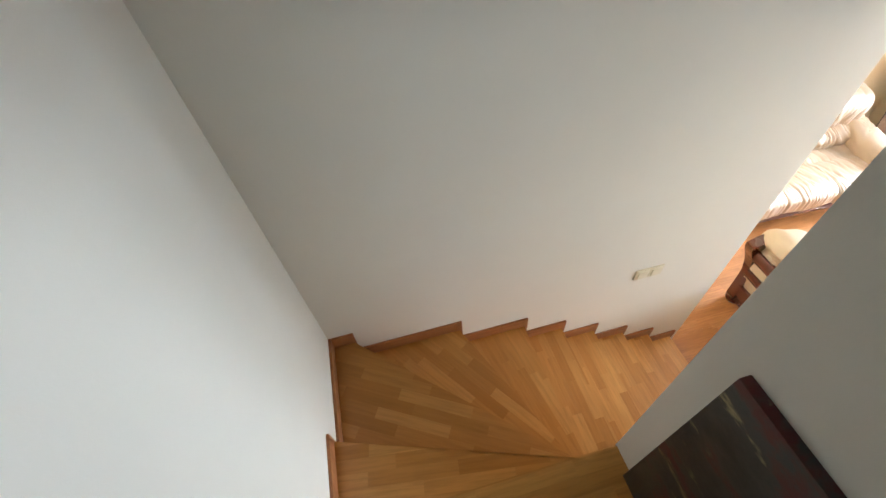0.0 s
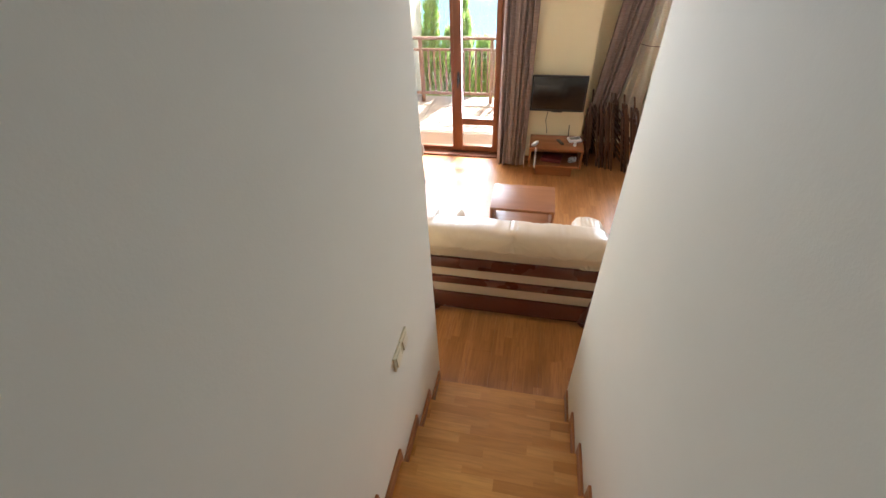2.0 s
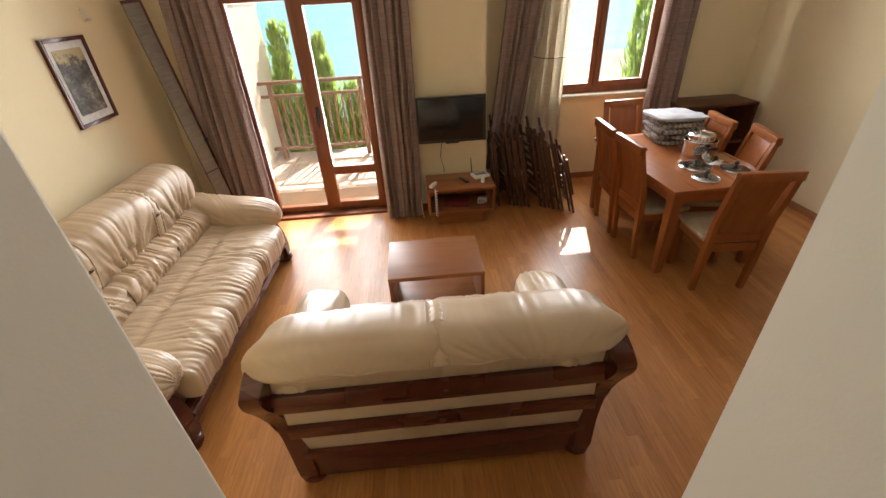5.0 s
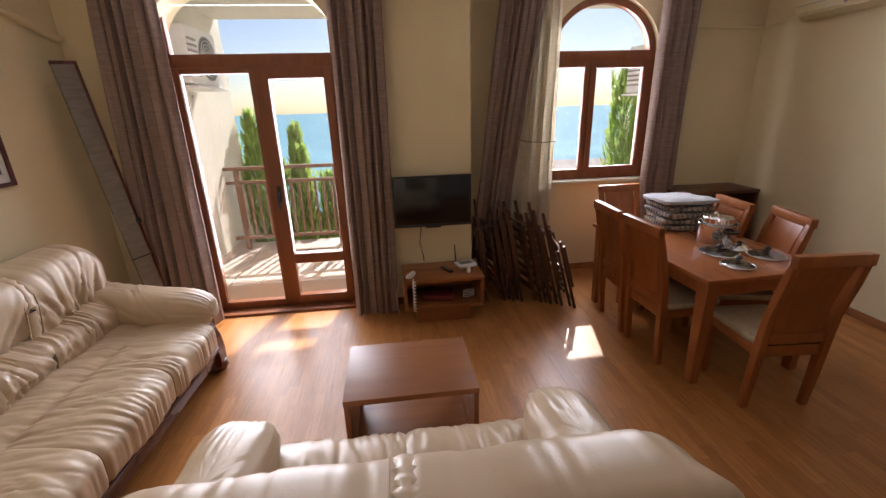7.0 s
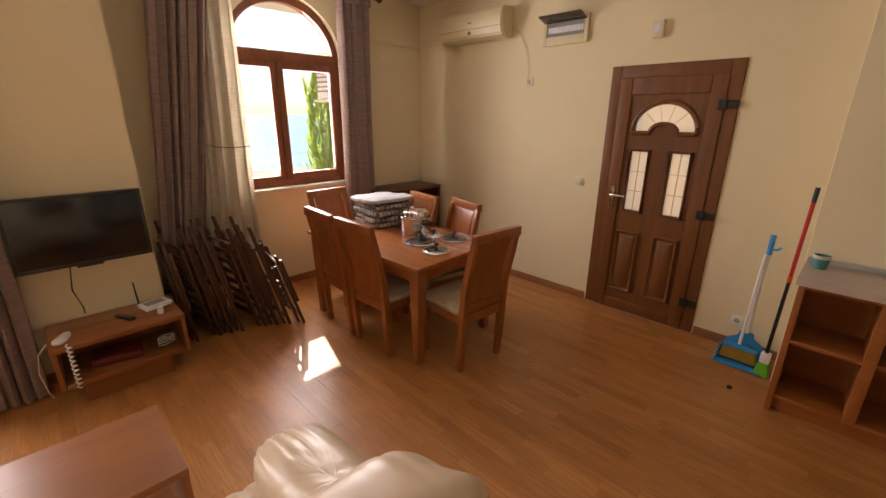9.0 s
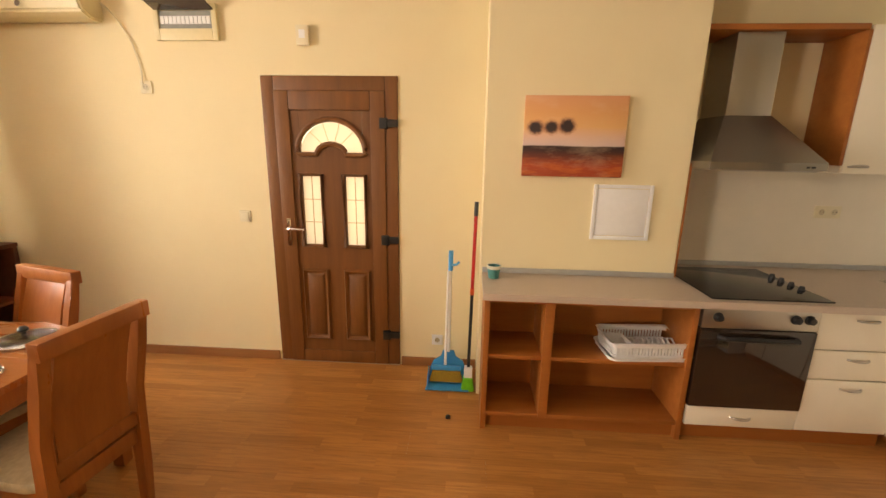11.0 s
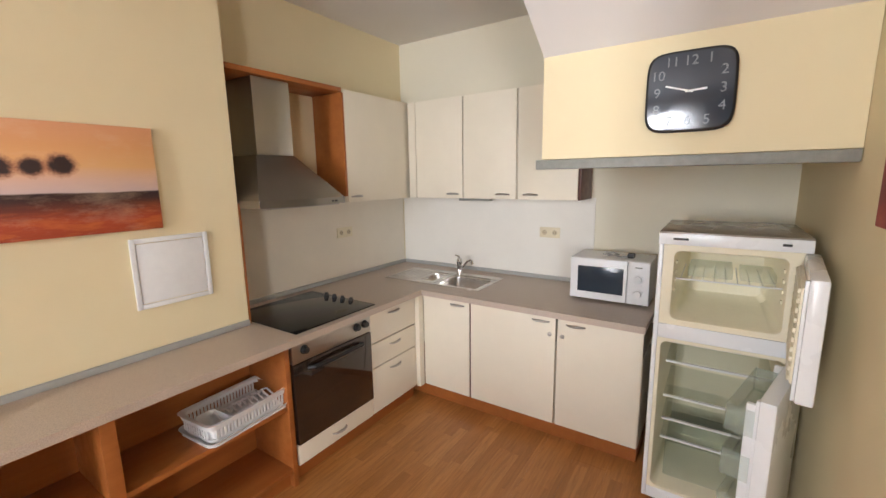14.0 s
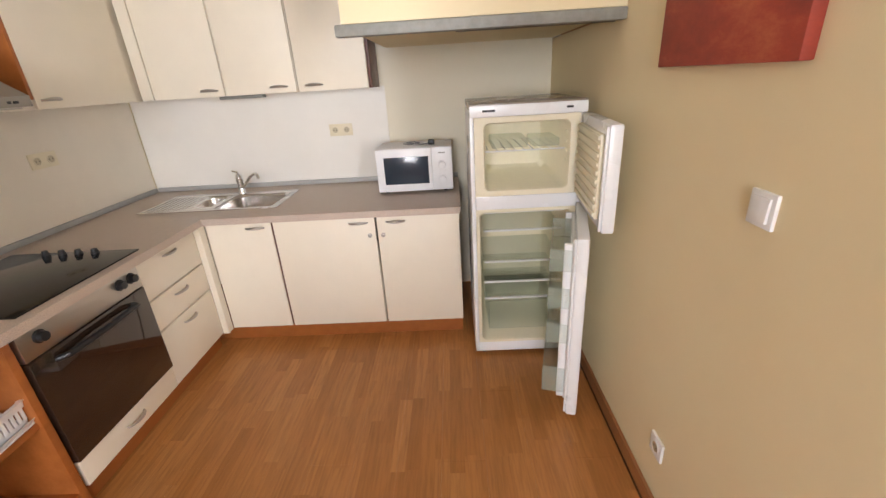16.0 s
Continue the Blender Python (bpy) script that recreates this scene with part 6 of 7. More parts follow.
part("spout", tube([(0.0, 0.0, 0.045), (0.035, 0.05, 0.07), (0.075, 0.12, 0.135), (0.10, 0.165, 0.155), (0.115, 0.185, 0.15), (0.12, 0.192, 0.125)], [0.012, 0.011, 0.010, 0.010, 0.010, 0.011], 12), M_CHROME, tap)
part("lever", tube([(0, 0, 0.13), (-0.01, -0.01, 0.15), (0.02, -0.03, 0.165)], [0.008, 0.007, 0.005], 8), M_CHROME, tap)

# wall cabinets
HY = -2.435
hs = thing("hood_surround", "alder-wood board and side panel round the cooker hood", "panel")
part("top_board", box(0.90, 1.742, SOUTH + 0.01, HY, 2.275, 2.305, 0.003), M_SHELFWOOD, hs)
part("side_panel", box(0.885, 0.905, SOUTH + 0.01, HY, 1.56, 2.275, 0.003), M_SHELFWOOD, hs)
ends = [(0.24, 0.883, "wide cream wall cabinet beside the cooker hood")]
wc = thing("wall_cabinet", ends[0][2], "cabinet", group="wall cabinets")
part("body", box(WEST + 0.02, 0.882, SOUTH + 0.01, HY - 0.02, 1.515, 2.30), M_CREAMCAB, wc, smooth=0)
wdr = part("door", box(0.225, 0.882, HY - 0.018, HY, 1.517, 2.298, 0.003), M_CREAMCAB, wc)
bow_handle(wdr, pose(0.80, HY, 1.555))
UXF = 0.165
for k, (y0, y1, hy) in enumerate(((-2.36, -1.905, -2.0), (-1.897, -1.45, -1.56), (-1.442, -1.0, -1.34))):
    wc = thing("wall_cabinet", "cream wall cabinet with a bowed metal handle above the sink", "cabinet", group="wall cabinets")
    part("body", box(WEST + 0.01, UXF - 0.02, y0, y1, 1.515, 2.30), M_CREAMCAB, wc, smooth=0)
    wdr = part("door", box(UXF - 0.018, UXF, y0 + 0.003, y1 - 0.003, 1.517, 2.298, 0.003), M_CREAMCAB, wc)
    bow_handle(wdr, Matrix.Translation((UXF, hy, 1.55)) @ RX)
    if k == 2:
        part("side_panel", box(WEST + 0.01, UXF - 0.002, y1, y1 + 0.018, 1.515, 2.30, 0.002), M_DARKSHELF, wc, "dark wooden end panel")
solo("cabinet_filler", box(0.14, UXF + 0.003, HY + 0.002, -2.363, 1.517, 2.298), M_CREAMCAB, "cream filler strip in the corner of the wall cabinets", "cabinet filler", smooth=0)
solo("under_cabinet_lamp", box(UXF - 0.12, UXF - 0.06, -1.98, -1.70, 1.494, 1.514, 0.004), M_GREYTRIM, "small grey lamp strip below the wall cabinet", "lamp")

M_HOOD = plain("dark_brushed_steel", (0.28, 0.255, 0.225), 0.36, 1.0, spots=0.03, scale=1.5)
# cooker hood
hd = thing("cooker_hood", "brushed steel chimney cooker hood above the hob", "cooker hood")
bm = bmesh.new()
HX0, HX1 = 1.135, 1.735
base_pts = [(HX0, -2.212), (HX0 + 0.002, -2.2105), (HX0 + 0.2, -2.172), ((HX0 + HX1) / 2, -2.155), (HX1 - 0.2, -2.172), (HX1 - 0.002, -2.2105), (HX1, -2.212), (HX1, SOUTH + 0.012), (HX0, SOUTH + 0.012)]
cxh = (HX0 + HX1) / 2
top_pts = [(cxh - 0.13, -2.46), (cxh - 0.12, -2.455), (cxh - 0.07, -2.45), (cxh, -2.45), (cxh + 0.07, -2.45), (cxh + 0.12, -2.455), (cxh + 0.13, -2.46), (cxh + 0.13, SOUTH + 0.012), (cxh - 0.13, SOUTH + 0.012)]
rings_ = [[bm.verts.new((x, y, z)) for x, y in pts] for pts, z in ((base_pts, 1.535), (base_pts, 1.575), (top_pts, 1.83))]
for a, b in zip(rings_, rings_[1:]):
    for k in range(9):
        bm.faces.new((a[k], a[(k + 1) % 9], b[(k + 1) % 9], b[k]))
bm.faces.new(rings_[0][::-1])
bm.faces.new(rings_[-1])
part("canopy", bm, M_HOOD, hd, smooth=25)
part("chimney", box(cxh - 0.125, cxh + 0.125, SOUTH + 0.012, -2.46, 1.83, 2.27, 0.003), M_STEEL, hd)
part("filter", box(HX0 + 0.06, HX1 - 0.06, -2.60, -2.20, 1.528, 1.536), M_STEEL, hd, smooth=0)
for k in range(4):
    part("button", box(HX0 + 0.08 + k * 0.03, HX0 + 0.098 + k * 0.03, -2.195, -2.186, 1.548, 1.558, 0.001), M_BLACK, hd, smooth=0)

M_SHELFGLASS = milky_mat("frosted_shelf", (0.84, 0.88, 0.76), 0.05)
# fridge with both doors open
fr = thing("refrigerator", "white two-door refrigerator standing open and empty", "refrigerator")
FRX0, FRX1, FRY0, FRY1, FRH = 0.30, 0.85, -0.42, 0.13, 1.425
def hollow(x0, x1, y0, y1, z0, z1, t=0.045):
    return joined_boxes([(x0, x1, y0, y0 + t, z0, z1), (x0, x1, y1 - t, y1, z0, z1), (x0, x0 + t, y0 + t, y1 - t, z0, z1), (x0 + t, x1, y0 + t, y1 - t, z0, z0 + t), (x0 + t, x1, y0 + t, y1 - t, z1 - t, z1)], 0.004)


def round_rect(w0, w1, h0, h1, r, n=5):
    """A rectangle with rounded corners, as (across, up), n + 1 points a corner."""
    out = []
    for cx_, cz_, a0 in ((w1 - r, h1 - r, 0), (w0 + r, h1 - r, 90), (w0 + r, h0 + r, 180), (w1 - r, h0 + r, 270)):
        out += [(cx_ + r * math.cos(radians(a0 + 90 * k / n)), cz_ + r * math.sin(radians(a0 + 90 * k / n))) for k in range(n + 1)]
    return out


def liner(y0, y1, z0, z1, side, head, r):
    """A moulded cavity: a flat rim round a soft-cornered hollow that narrows towards the back."""
    made = bmesh.new()
    xf, xb = FRX1 + 0.001, FRX0 + 0.05
    rows2 = [(xf - 0.02, (y0, y1, z0, z1, 0.003)), (xf, (y0, y1, z0, z1, 0.003)), (xf, (y0 + side, y1 - side, z0 + head, z1 - head, r)), (xf - 0.012, (y0 + side + 0.006, y1 - side - 0.006, z0 + head + 0.006, z1 - head - 0.006, r)),
             (xb + 0.03, (y0 + side + 0.02, y1 - side - 0.02, z0 + head + 0.012, z1 - head - 0.012, r)), (xb, (y0 + side + 0.045, y1 - side - 0.045, z0 + head + 0.035, z1 - head - 0.035, r))]
    rr = [[made.verts.new((x, y, z)) for y, z in round_rect(*dims)] for x, dims in rows2]
    for a, b in zip(rr, rr[1:]):
        for k in range(24):
            made.faces.new((a[k], a[(k + 1) % 24], b[(k + 1) % 24], b[k]))
    made.faces.new(rr[-1])
    return made


for y in (FRY0, FRY1 - 0.02):
    part("side_panel", box(FRX0, FRX1, y, y + 0.02, 0.03, 1.39, 0.004), M_FRIDGE, fr)
part("rear_panel", box(FRX0, FRX0 + 0.03, FRY0 + 0.021, FRY1 - 0.021, 0.03, 1.388, 0.003), M_FRIDGE, fr)
part("bottom_panel", box(FRX0 + 0.031, FRX1, FRY0 + 0.021, FRY1 - 0.021, 0.03, 0.092, 0.004), M_FRIDGE, fr)
part("divider", box(FRX0 + 0.031, FRX1 + 0.004, FRY0 + 0.021, FRY1 - 0.021, 0.905, 0.975, 0.004), M_FRIDGE, fr, "white strip between freezer and fridge")
part("ceiling_panel", box(FRX0 + 0.031, FRX1, FRY0 + 0.021, FRY1 - 0.021, 1.362, 1.388, 0.003), M_FRIDGE, fr)
part("top_front", box(FRX1 - 0.02, FRX1 + 0.035, FRY0, FRY1, 1.365, FRH - 0.008, 0.006), M_FRIDGE, fr, "white front strip of the top")
part("top", box(FRX0, FRX1 + 0.03, FRY0, FRY1, 1.391, FRH, 0.006), M_FRIDGE_TOP, fr, "brown laminate top")
part("freezer_liner", liner(FRY0 + 0.021, FRY1 - 0.021, 0.976, 1.361, 0.045, 0.026, 0.03), M_FRIDGE_IN, fr, "cream freezer liner with soft corners")
part("fridge_liner", liner(FRY0 + 0.021, FRY1 - 0.021, 0.093, 0.904, 0.016, 0.014, 0.03), M_FRIDGE_IN, fr, "cream fridge liner")
for k in range(4):
    for y in (FRY0 + 0.071, FRY1 - 0.079):
        part("shelf_lug", box(FRX1 - 0.06, FRX1 - 0.03, y, y + 0.008, 1.13 + k * 0.045, 1.145 + k * 0.045, 0.003), M_FRIDGE_IN, fr)
for z in (1.19,):
    for k in range(9):
        y = FRY0 + 0.095 + k * (FRY1 - FRY0 - 0.19) / 8
        part("freezer_rack", tube([(FRX0 + 0.10, y, z), (FRX1 - 0.06, y, z)], 0.0025, 6), M_WHITE, fr)
    part("freezer_rack", tube([(FRX1 - 0.06, FRY0 + 0.07, z), (FRX1 - 0.06, FRY1 - 0.07, z)], 0.004, 6), M_WHITE, fr)
part("ice_tray", box(0.50, 0.74, -0.30, -0.12, 1.195, 1.24, 0.006), M_CLEAR, fr, "clear plastic ice tray")
part("ice_tray", box(0.52, 0.74, -0.09, 0.04, 1.195, 1.235, 0.006), M_CLEAR, fr)
for z in (0.865, 0.76, 0.575, 0.45, 0.345):
    part("glass_shelf", box(FRX0 + 0.09, FRX1 - 0.07, FRY0 + 0.062, FRY1 - 0.062, z, z + 0.006), M_SHELFGLASS, fr, "pale glass shelf", smooth=0)
    part("shelf_edge", box(FRX1 - 0.075, FRX1 - 0.06, FRY0 + 0.062, FRY1 - 0.062, z - 0.001, z + 0.008, 0.002), M_WHITE, fr)
part("vegetable_drawer", hollow(0.44, 0.77, FRY0 + 0.085, FRY1 - 0.085, 0.13, 0.325, 0.006), M_SHELFGLASS, fr, "clear vegetable drawer")


def fridge_door(z0, z1, angle, shelves):
    """Hinged at the wall side; the door lies open along +x."""
    hinge = Matrix.Translation((FRX1 + 0.02, FRY1 - 0.022, 0)) @ Matrix.Rotation(radians(angle), 4, "Z")
    d = part("door", _moved(box(-0.004, 0.046, -0.535, 0.0, z0, z1, 0.012), hinge), M_FRIDGE, fr, "white door standing open")
    part("door_liner", _moved(box(-0.020, -0.003, -0.475, -0.05, z0 + 0.04, z1 - 0.04, 0.008), hinge), M_FRIDGE if shelves else M_FRIDGE_IN, d, "ribbed door liner")
    part("gasket", _moved(box(-0.013, -0.003, -0.527, -0.505, z0 + 0.008, z1 - 0.008, 0.003), hinge), M_FRIDGE, d, "pale rubber gasket")
    if shelves:
        for y in (-0.488, -0.062):
            part("liner_rib", _moved(box(-0.05, -0.016, y + 0.015, y + 0.037, z0 + 0.05, z1 - 0.05, 0.006), hinge), M_FRIDGE, d)
    else:
        for k in range(10):
            part("liner_rib", _moved(box(-0.028, -0.016, -0.47, -0.06, z0 + 0.05 + k * 0.033, z0 + 0.068 + k * 0.033, 0.005), hinge), M_FRIDGE_IN, d)
    for z, dep, h in shelves:
        bmx = joined_boxes([(-0.018 - dep, -0.014 - dep, -0.47, -0.06, z, z + h), (-0.018 - dep, -0.016, -0.47, -0.06, z, z + 0.006), (-0.018 - dep, -0.016, -0.474, -0.468, z, z + h), (-0.018 - dep, -0.016, -0.062, -0.056, z, z + h)], 0.001)
        part("door_rack", _moved(bmx, hinge), M_CLEAR, d, "clear plastic door rack")


fridge_door(0.955, 1.365, 84, ())
fridge_door(0.045, 0.935, 75, ((0.12, 0.10, 0.14), (0.40, 0.09, 0.10), (0.58, 0.09, 0.10), (0.76, 0.09, 0.10)))
for x in (0.36, 0.80):
    for y in (FRY0 + 0.05, FRY1 - 0.05):
        part("foot", cyl(0.018, 0.018, 0.032, 12, pose(x, y, 0)), M_BLACK, fr)
part("badge", box(FRX1 + 0.035, FRX1 + 0.037, -0.36, -0.30, 1.388, 1.398), M_INK, fr, smooth=0)
part("badge", box(FRX1 + 0.035, FRX1 + 0.037, 0.03, 0.06, 1.388, 1.398), M_INK, fr, smooth=0)

# microwave
mw = thing("microwave", "small white microwave oven with a dark door window and two dials", "microwave")
MX0, MX1, MY0, MY1, MZ = 0.0, 0.31, -0.99, -0.51, 0.872
part("body", box(MX0, MX1 - 0.02, MY0, MY1, MZ + 0.012, MZ + 0.285, 0.008), M_WHITE, mw)
part("door", box(MX1 - 0.022, MX1, MY0 + 0.002, MY1 - 0.13, MZ + 0.015, MZ + 0.282, 0.005), M_WHITE, mw)
part("door_window", box(MX1 - 0.002, MX1 + 0.002, MY0 + 0.050, MY1 - 0.150, MZ + 0.062, MZ + 0.232, 0.001), plain("mesh_window", (0.028, 0.042, 0.060), 0.16, spots=0.15, scale=300), mw, "dark door window")
part("control_panel", box(MX1 - 0.022, MX1 - 0.002, MY1 - 0.127, MY1 - 0.002, MZ + 0.015, MZ + 0.282, 0.004), M_WHITE, mw)
for z in (0.085, 0.175):
    part("dial", lathe([(0.030, 0), (0.030, 0.004), (0.022, 0.006), (0.020, 0.018), (0.001, 0.019)], 20, pose(MX1 - 0.003, MY1 - 0.065, MZ + z, 0, 90)), M_WHITE, mw, "white round dial")
part("badge", box(MX1 - 0.002, MX1 - 0.0005, MY1 - 0.085, MY1 - 0.045, MZ + 0.245, MZ + 0.252), M_GREYTRIM, mw, smooth=0)
for x in (0.05, 0.26):
    for y in (MY0 + 0.05, MY1 - 0.05):
        part("foot", cyl(0.014, 0.014, 0.014, 10, pose(x, y, MZ)), M_BLACK, mw)
solo("power_cable", tube([(0.16, -0.82, MZ + 0.292), (0.20, -0.78, MZ + 0.292), (0.15, -0.72, MZ + 0.293), (0.11, -0.76, MZ + 0.296), (0.17, -0.80, MZ + 0.30), (0.22, -0.70, MZ + 0.292), (0.19, -0.66, MZ + 0.292)], 0.004, 6), plain("grey_cable", (0.3, 0.3, 0.3), 0.5), "loose grey power cable on the microwave", "cable")
solo("power_plug", box(0.16, 0.22, -0.66, -0.62, MZ + 0.286, MZ + 0.316, 0.008), M_BLACK, "black plug lying on the microwave", "plug")

# dish rack on the shelf
rk = thing("dish_rack", "white plastic slatted dish rack on the open shelf", "dish rack", pose(1.985, -2.175, 0.481, 0, 0, 4))
RW, RD, RH = 0.215, 0.125, 0.105


def soft_band(w, d, r, z0, z1, grow, t):
    """A soft-cornered band of plastic that widens by grow towards its top."""
    made = bmesh.new()
    rr = []
    for z, e, i in ((z0, 0, 0), (z1, grow, 0), (z1, grow, t), (z0, 0, t)):
        rr.append([made.verts.new((x, y, z)) for x, y in round_rect(-w - e + i, w + e - i, -d - e + i, d + e - i, r)])
    for a, b in zip(rr, rr[1:] + rr[:1]):
        for k in range(24):
            made.faces.new((a[k], a[(k + 1) % 24], b[(k + 1) % 24], b[k]))
    return made


part("tray", prism(round_rect(-RW - 0.008, RW + 0.008, -RD - 0.008, RD + 0.008, 0.04), 0.0, 0.006), M_WHITE, rk, "shallow white drip tray")
part("tray_rim", soft_band(RW + 0.004, RD + 0.004, 0.04, 0.004, 0.026, 0.014, 0.003), M_WHITE, rk)
part("base", prism(round_rect(-RW + 0.01, RW - 0.01, -RD + 0.01, RD - 0.01, 0.03), 0.012, 0.016), M_WHITE, rk)
part("lower_band", soft_band(RW - 0.008, RD - 0.008, 0.035, 0.012, 0.030, 0.002, 0.003), M_WHITE, rk)
part("upper_band", soft_band(RW + 0.002, RD + 0.002, 0.035, 0.078, RH, 0.006, 0.003), M_WHITE, rk)
part("rim", soft_band(RW + 0.004, RD + 0.004, 0.037, RH - 0.004, RH + 0.003, 0.010, 0.014), M_WHITE, rk)
for k in range(21):
    x = -RW + 0.035 + (2 * RW - 0.07) * k / 20
    for s_ in (-1, 1):
        part("slat", box(x - 0.006, x + 0.006, s_ * (RD - 0.004) - 0.002, s_ * (RD - 0.004) + 0.002, 0.029, 0.079, 0.001), M_WHITE, rk, smooth=0)
for k in range(10):
    y = -RD + 0.035 + (2 * RD - 0.07) * k / 9
    for s_ in (-1, 1):
        part("slat", box(s_ * (RW - 0.004) - 0.002, s_ * (RW - 0.004) + 0.002, y - 0.006, y + 0.006, 0.029, 0.079, 0.001), M_WHITE, rk, smooth=0)
for k in range(11):
    x = -RW + 0.035 + k * 0.029
    part("plate_divider", tube([(x, -0.055, 0.016), (x, -0.048, 0.060), (x, 0.0, 0.080), (x, 0.048, 0.060), (x, 0.055, 0.016)], 0.0055, 6), M_WHITE, rk)
part("cutlery_tray", soft_band(0.045, 0.07, 0.025, 0.016, 0.095, 0.008, 0.003), M_WHITE, rk, "white cutlery cup").location = (RW - 0.065, 0.035, 0)

cup = thing("paper_cup", "teal and white paper cup standing on the worktop", "cup", pose(2.85, -2.27, TOP + 0.001) @ Matrix.Scale(1.15, 4))
part("body", lathe([(0.001, 0.004), (0.026, 0.004), (0.027, 0.0), (0.035, 0.065), (0.033, 0.065), (0.025, 0.006), (0.001, 0.006)], 26), M_TEAL, cup)
part("rim", tube([(0.036 * math.cos(math.tau * k / 26), 0.036 * math.sin(math.tau * k / 26), 0.066) for k in range(26)], 0.0028, 6, closed=True), M_CARD, cup)
part("band", lathe([(0.0345, 0.05), (0.0362, 0.064), (0.0345, 0.064), (0.033, 0.05)], 26), M_CARD, cup)

# ---- small things on the walls ----


def wall_plate(name, label, category, m, gangs, mat, kind_="switch"):
    t = thing(name, label, category, m)
    w = 0.081 * gangs
    part("plate", box(-w / 2, w / 2, 0, 0.010, -0.0405, 0.0405, 0.003), mat, t)
    for g in range(gangs):
        cx = -w / 2 + 0.0405 + 0.081 * g
        if kind_ == "switch":
            part("rocker", box(cx - 0.028, cx + 0.028, 0.008, 0.016, -0.028, 0.028, 0.003, m=pose(0, 0, 0, 3)), mat, t)
        else:
            part("socket", lathe([(0.024, 0.009), (0.024, 0.013), (0.020, 0.013), (0.020, 0.0105), (0.001, 0.0105)], 20, pose(cx, 0, 0, -90)), mat, t)
            part("well", lathe([(0.0195, 0.0108), (0.0195, 0.0114), (0.001, 0.0114)], 20, pose(cx, 0, 0, -90)), M_WELL_SHADE, t, "round socket well with the recess's shade put into its colour")
            for dx in (-0.0095, 0.0095):
                part("hole", cyl(0.0028, 0.0028, 0.002, 8, pose(cx + dx, 0.0105, 0, -90)), M_BLACK, t)
    return t


wall_plate("light_switch", "ivory double light switch on the stair wall", "switch", pose(1.80, STAIR_L, 1.325, 0, 0, 180) @ Matrix.Scale(1.15, 4), 1, M_IVORY)
wall_plate("light_switch", "ivory light switch on the stair wall", "switch", pose(1.895, STAIR_L, 1.325, 0, 0, 180) @ Matrix.Scale(1.15, 4), 1, M_IVORY)
wall_plate("light_switch", "white light switch beside the entrance door", "switch", pose(4.625, SOUTH, 1.125), 1, M_IVORY)
wall_plate("light_switch", "white light switch on the wall beside the fridge", "switch", pose(2.015, FRIDGE_WALL, 1.24, 0, 0, 180), 1, M_WHITE)
wall_plate("wall_socket", "white wall socket low beside the fridge", "socket", pose(1.795, FRIDGE_WALL, 0.285, 0, 0, 180), 1, M_WHITE, "socket")
wall_plate("wall_socket", "ivory double socket on the beige backsplash", "socket", pose(0.665, SOUTH + 0.008, 1.255), 2, M_IVORY, "socket")
wall_plate("wall_socket", "ivory double socket on the white backsplash", "socket", pose(WEST + 0.008, -1.285, 1.247, 0, 0, -90), 2, M_IVORY, "socket")
wall_plate("wall_socket", "white socket high on the wall below the air conditioner", "socket", pose(5.24, SOUTH, 2.0), 1, M_IVORY, "socket")
wall_plate("wall_socket", "white wall socket low beside the entrance door", "socket", pose(3.22, SOUTH, 0.22), 1, M_WHITE, "socket")
wall_plate("junction_cover", "small cream wall cover above the sofa", "wall cover", pose(5.62, NORTH, 2.05, 0, 0, 180), 1, M_IVORY)

hatch = thing("access_hatch", "white plastic wall hatch below the canvas picture", "hatch", pose(2.103, CHASE, 1.265))
part("frame", joined_boxes([(-0.172, -0.150, 0, 0.012, -0.165, 0.165), (0.150, 0.172, 0, 0.012, -0.165, 0.165), (-0.150, 0.150, 0, 0.012, 0.143, 0.165), (-0.150, 0.150, 0, 0.012, -0.165, -0.143)], 0.003), M_WHITE, hatch)
part("door", box(-0.147, 0.147, 0, 0.008, -0.14, 0.14, 0.002), M_WHITE, hatch)

eb = thing("fuse_box", "cream fuse box on the wall with its brown cover tilted open", "fuse box", pose(4.895, SOUTH, 2.40))
part("body", joined_boxes([(-0.215, -0.18, 0, 0.03, -0.11, 0.11), (0.18, 0.215, 0, 0.03, -0.11, 0.11), (-0.18, 0.18, 0, 0.03, -0.11, -0.04), (-0.18, 0.18, 0, 0.03, 0.07, 0.11)], 0.004), M_AGED, eb)
part("breaker_rail", box(-0.178, 0.178, 0.0, 0.018, -0.038, 0.068), M_GREYTRIM, eb, "row of grey breakers", smooth=0)
for k in range(12):
    part("breaker", box(-0.17 + k * 0.0285, -0.146 + k * 0.0285, 0.017, 0.026, -0.012, 0.035, 0.001), M_WHITE, eb, smooth=0)
part("cover", box(-0.20, 0.20, 0.0, 0.008, 0.0, 0.13, 0.003, m=pose(0, 0.028, 0.075, -72)), plain("smoked_plastic", (0.07, 0.045, 0.03), 0.2), eb, "smoked brown cover tilted up")
ch = thing("door_chime", "small cream door chime above the entrance door", "door chime", pose(4.117, SOUTH, 2.32))
part("body", box(-0.042, 0.042, 0, 0.035, -0.06, 0.06, 0.006), M_IVORY, ch)
part("grille", box(-0.02, 0.02, 0.035, 0.037, -0.02, 0.03, 0.001), M_WHITE, ch, smooth=0)

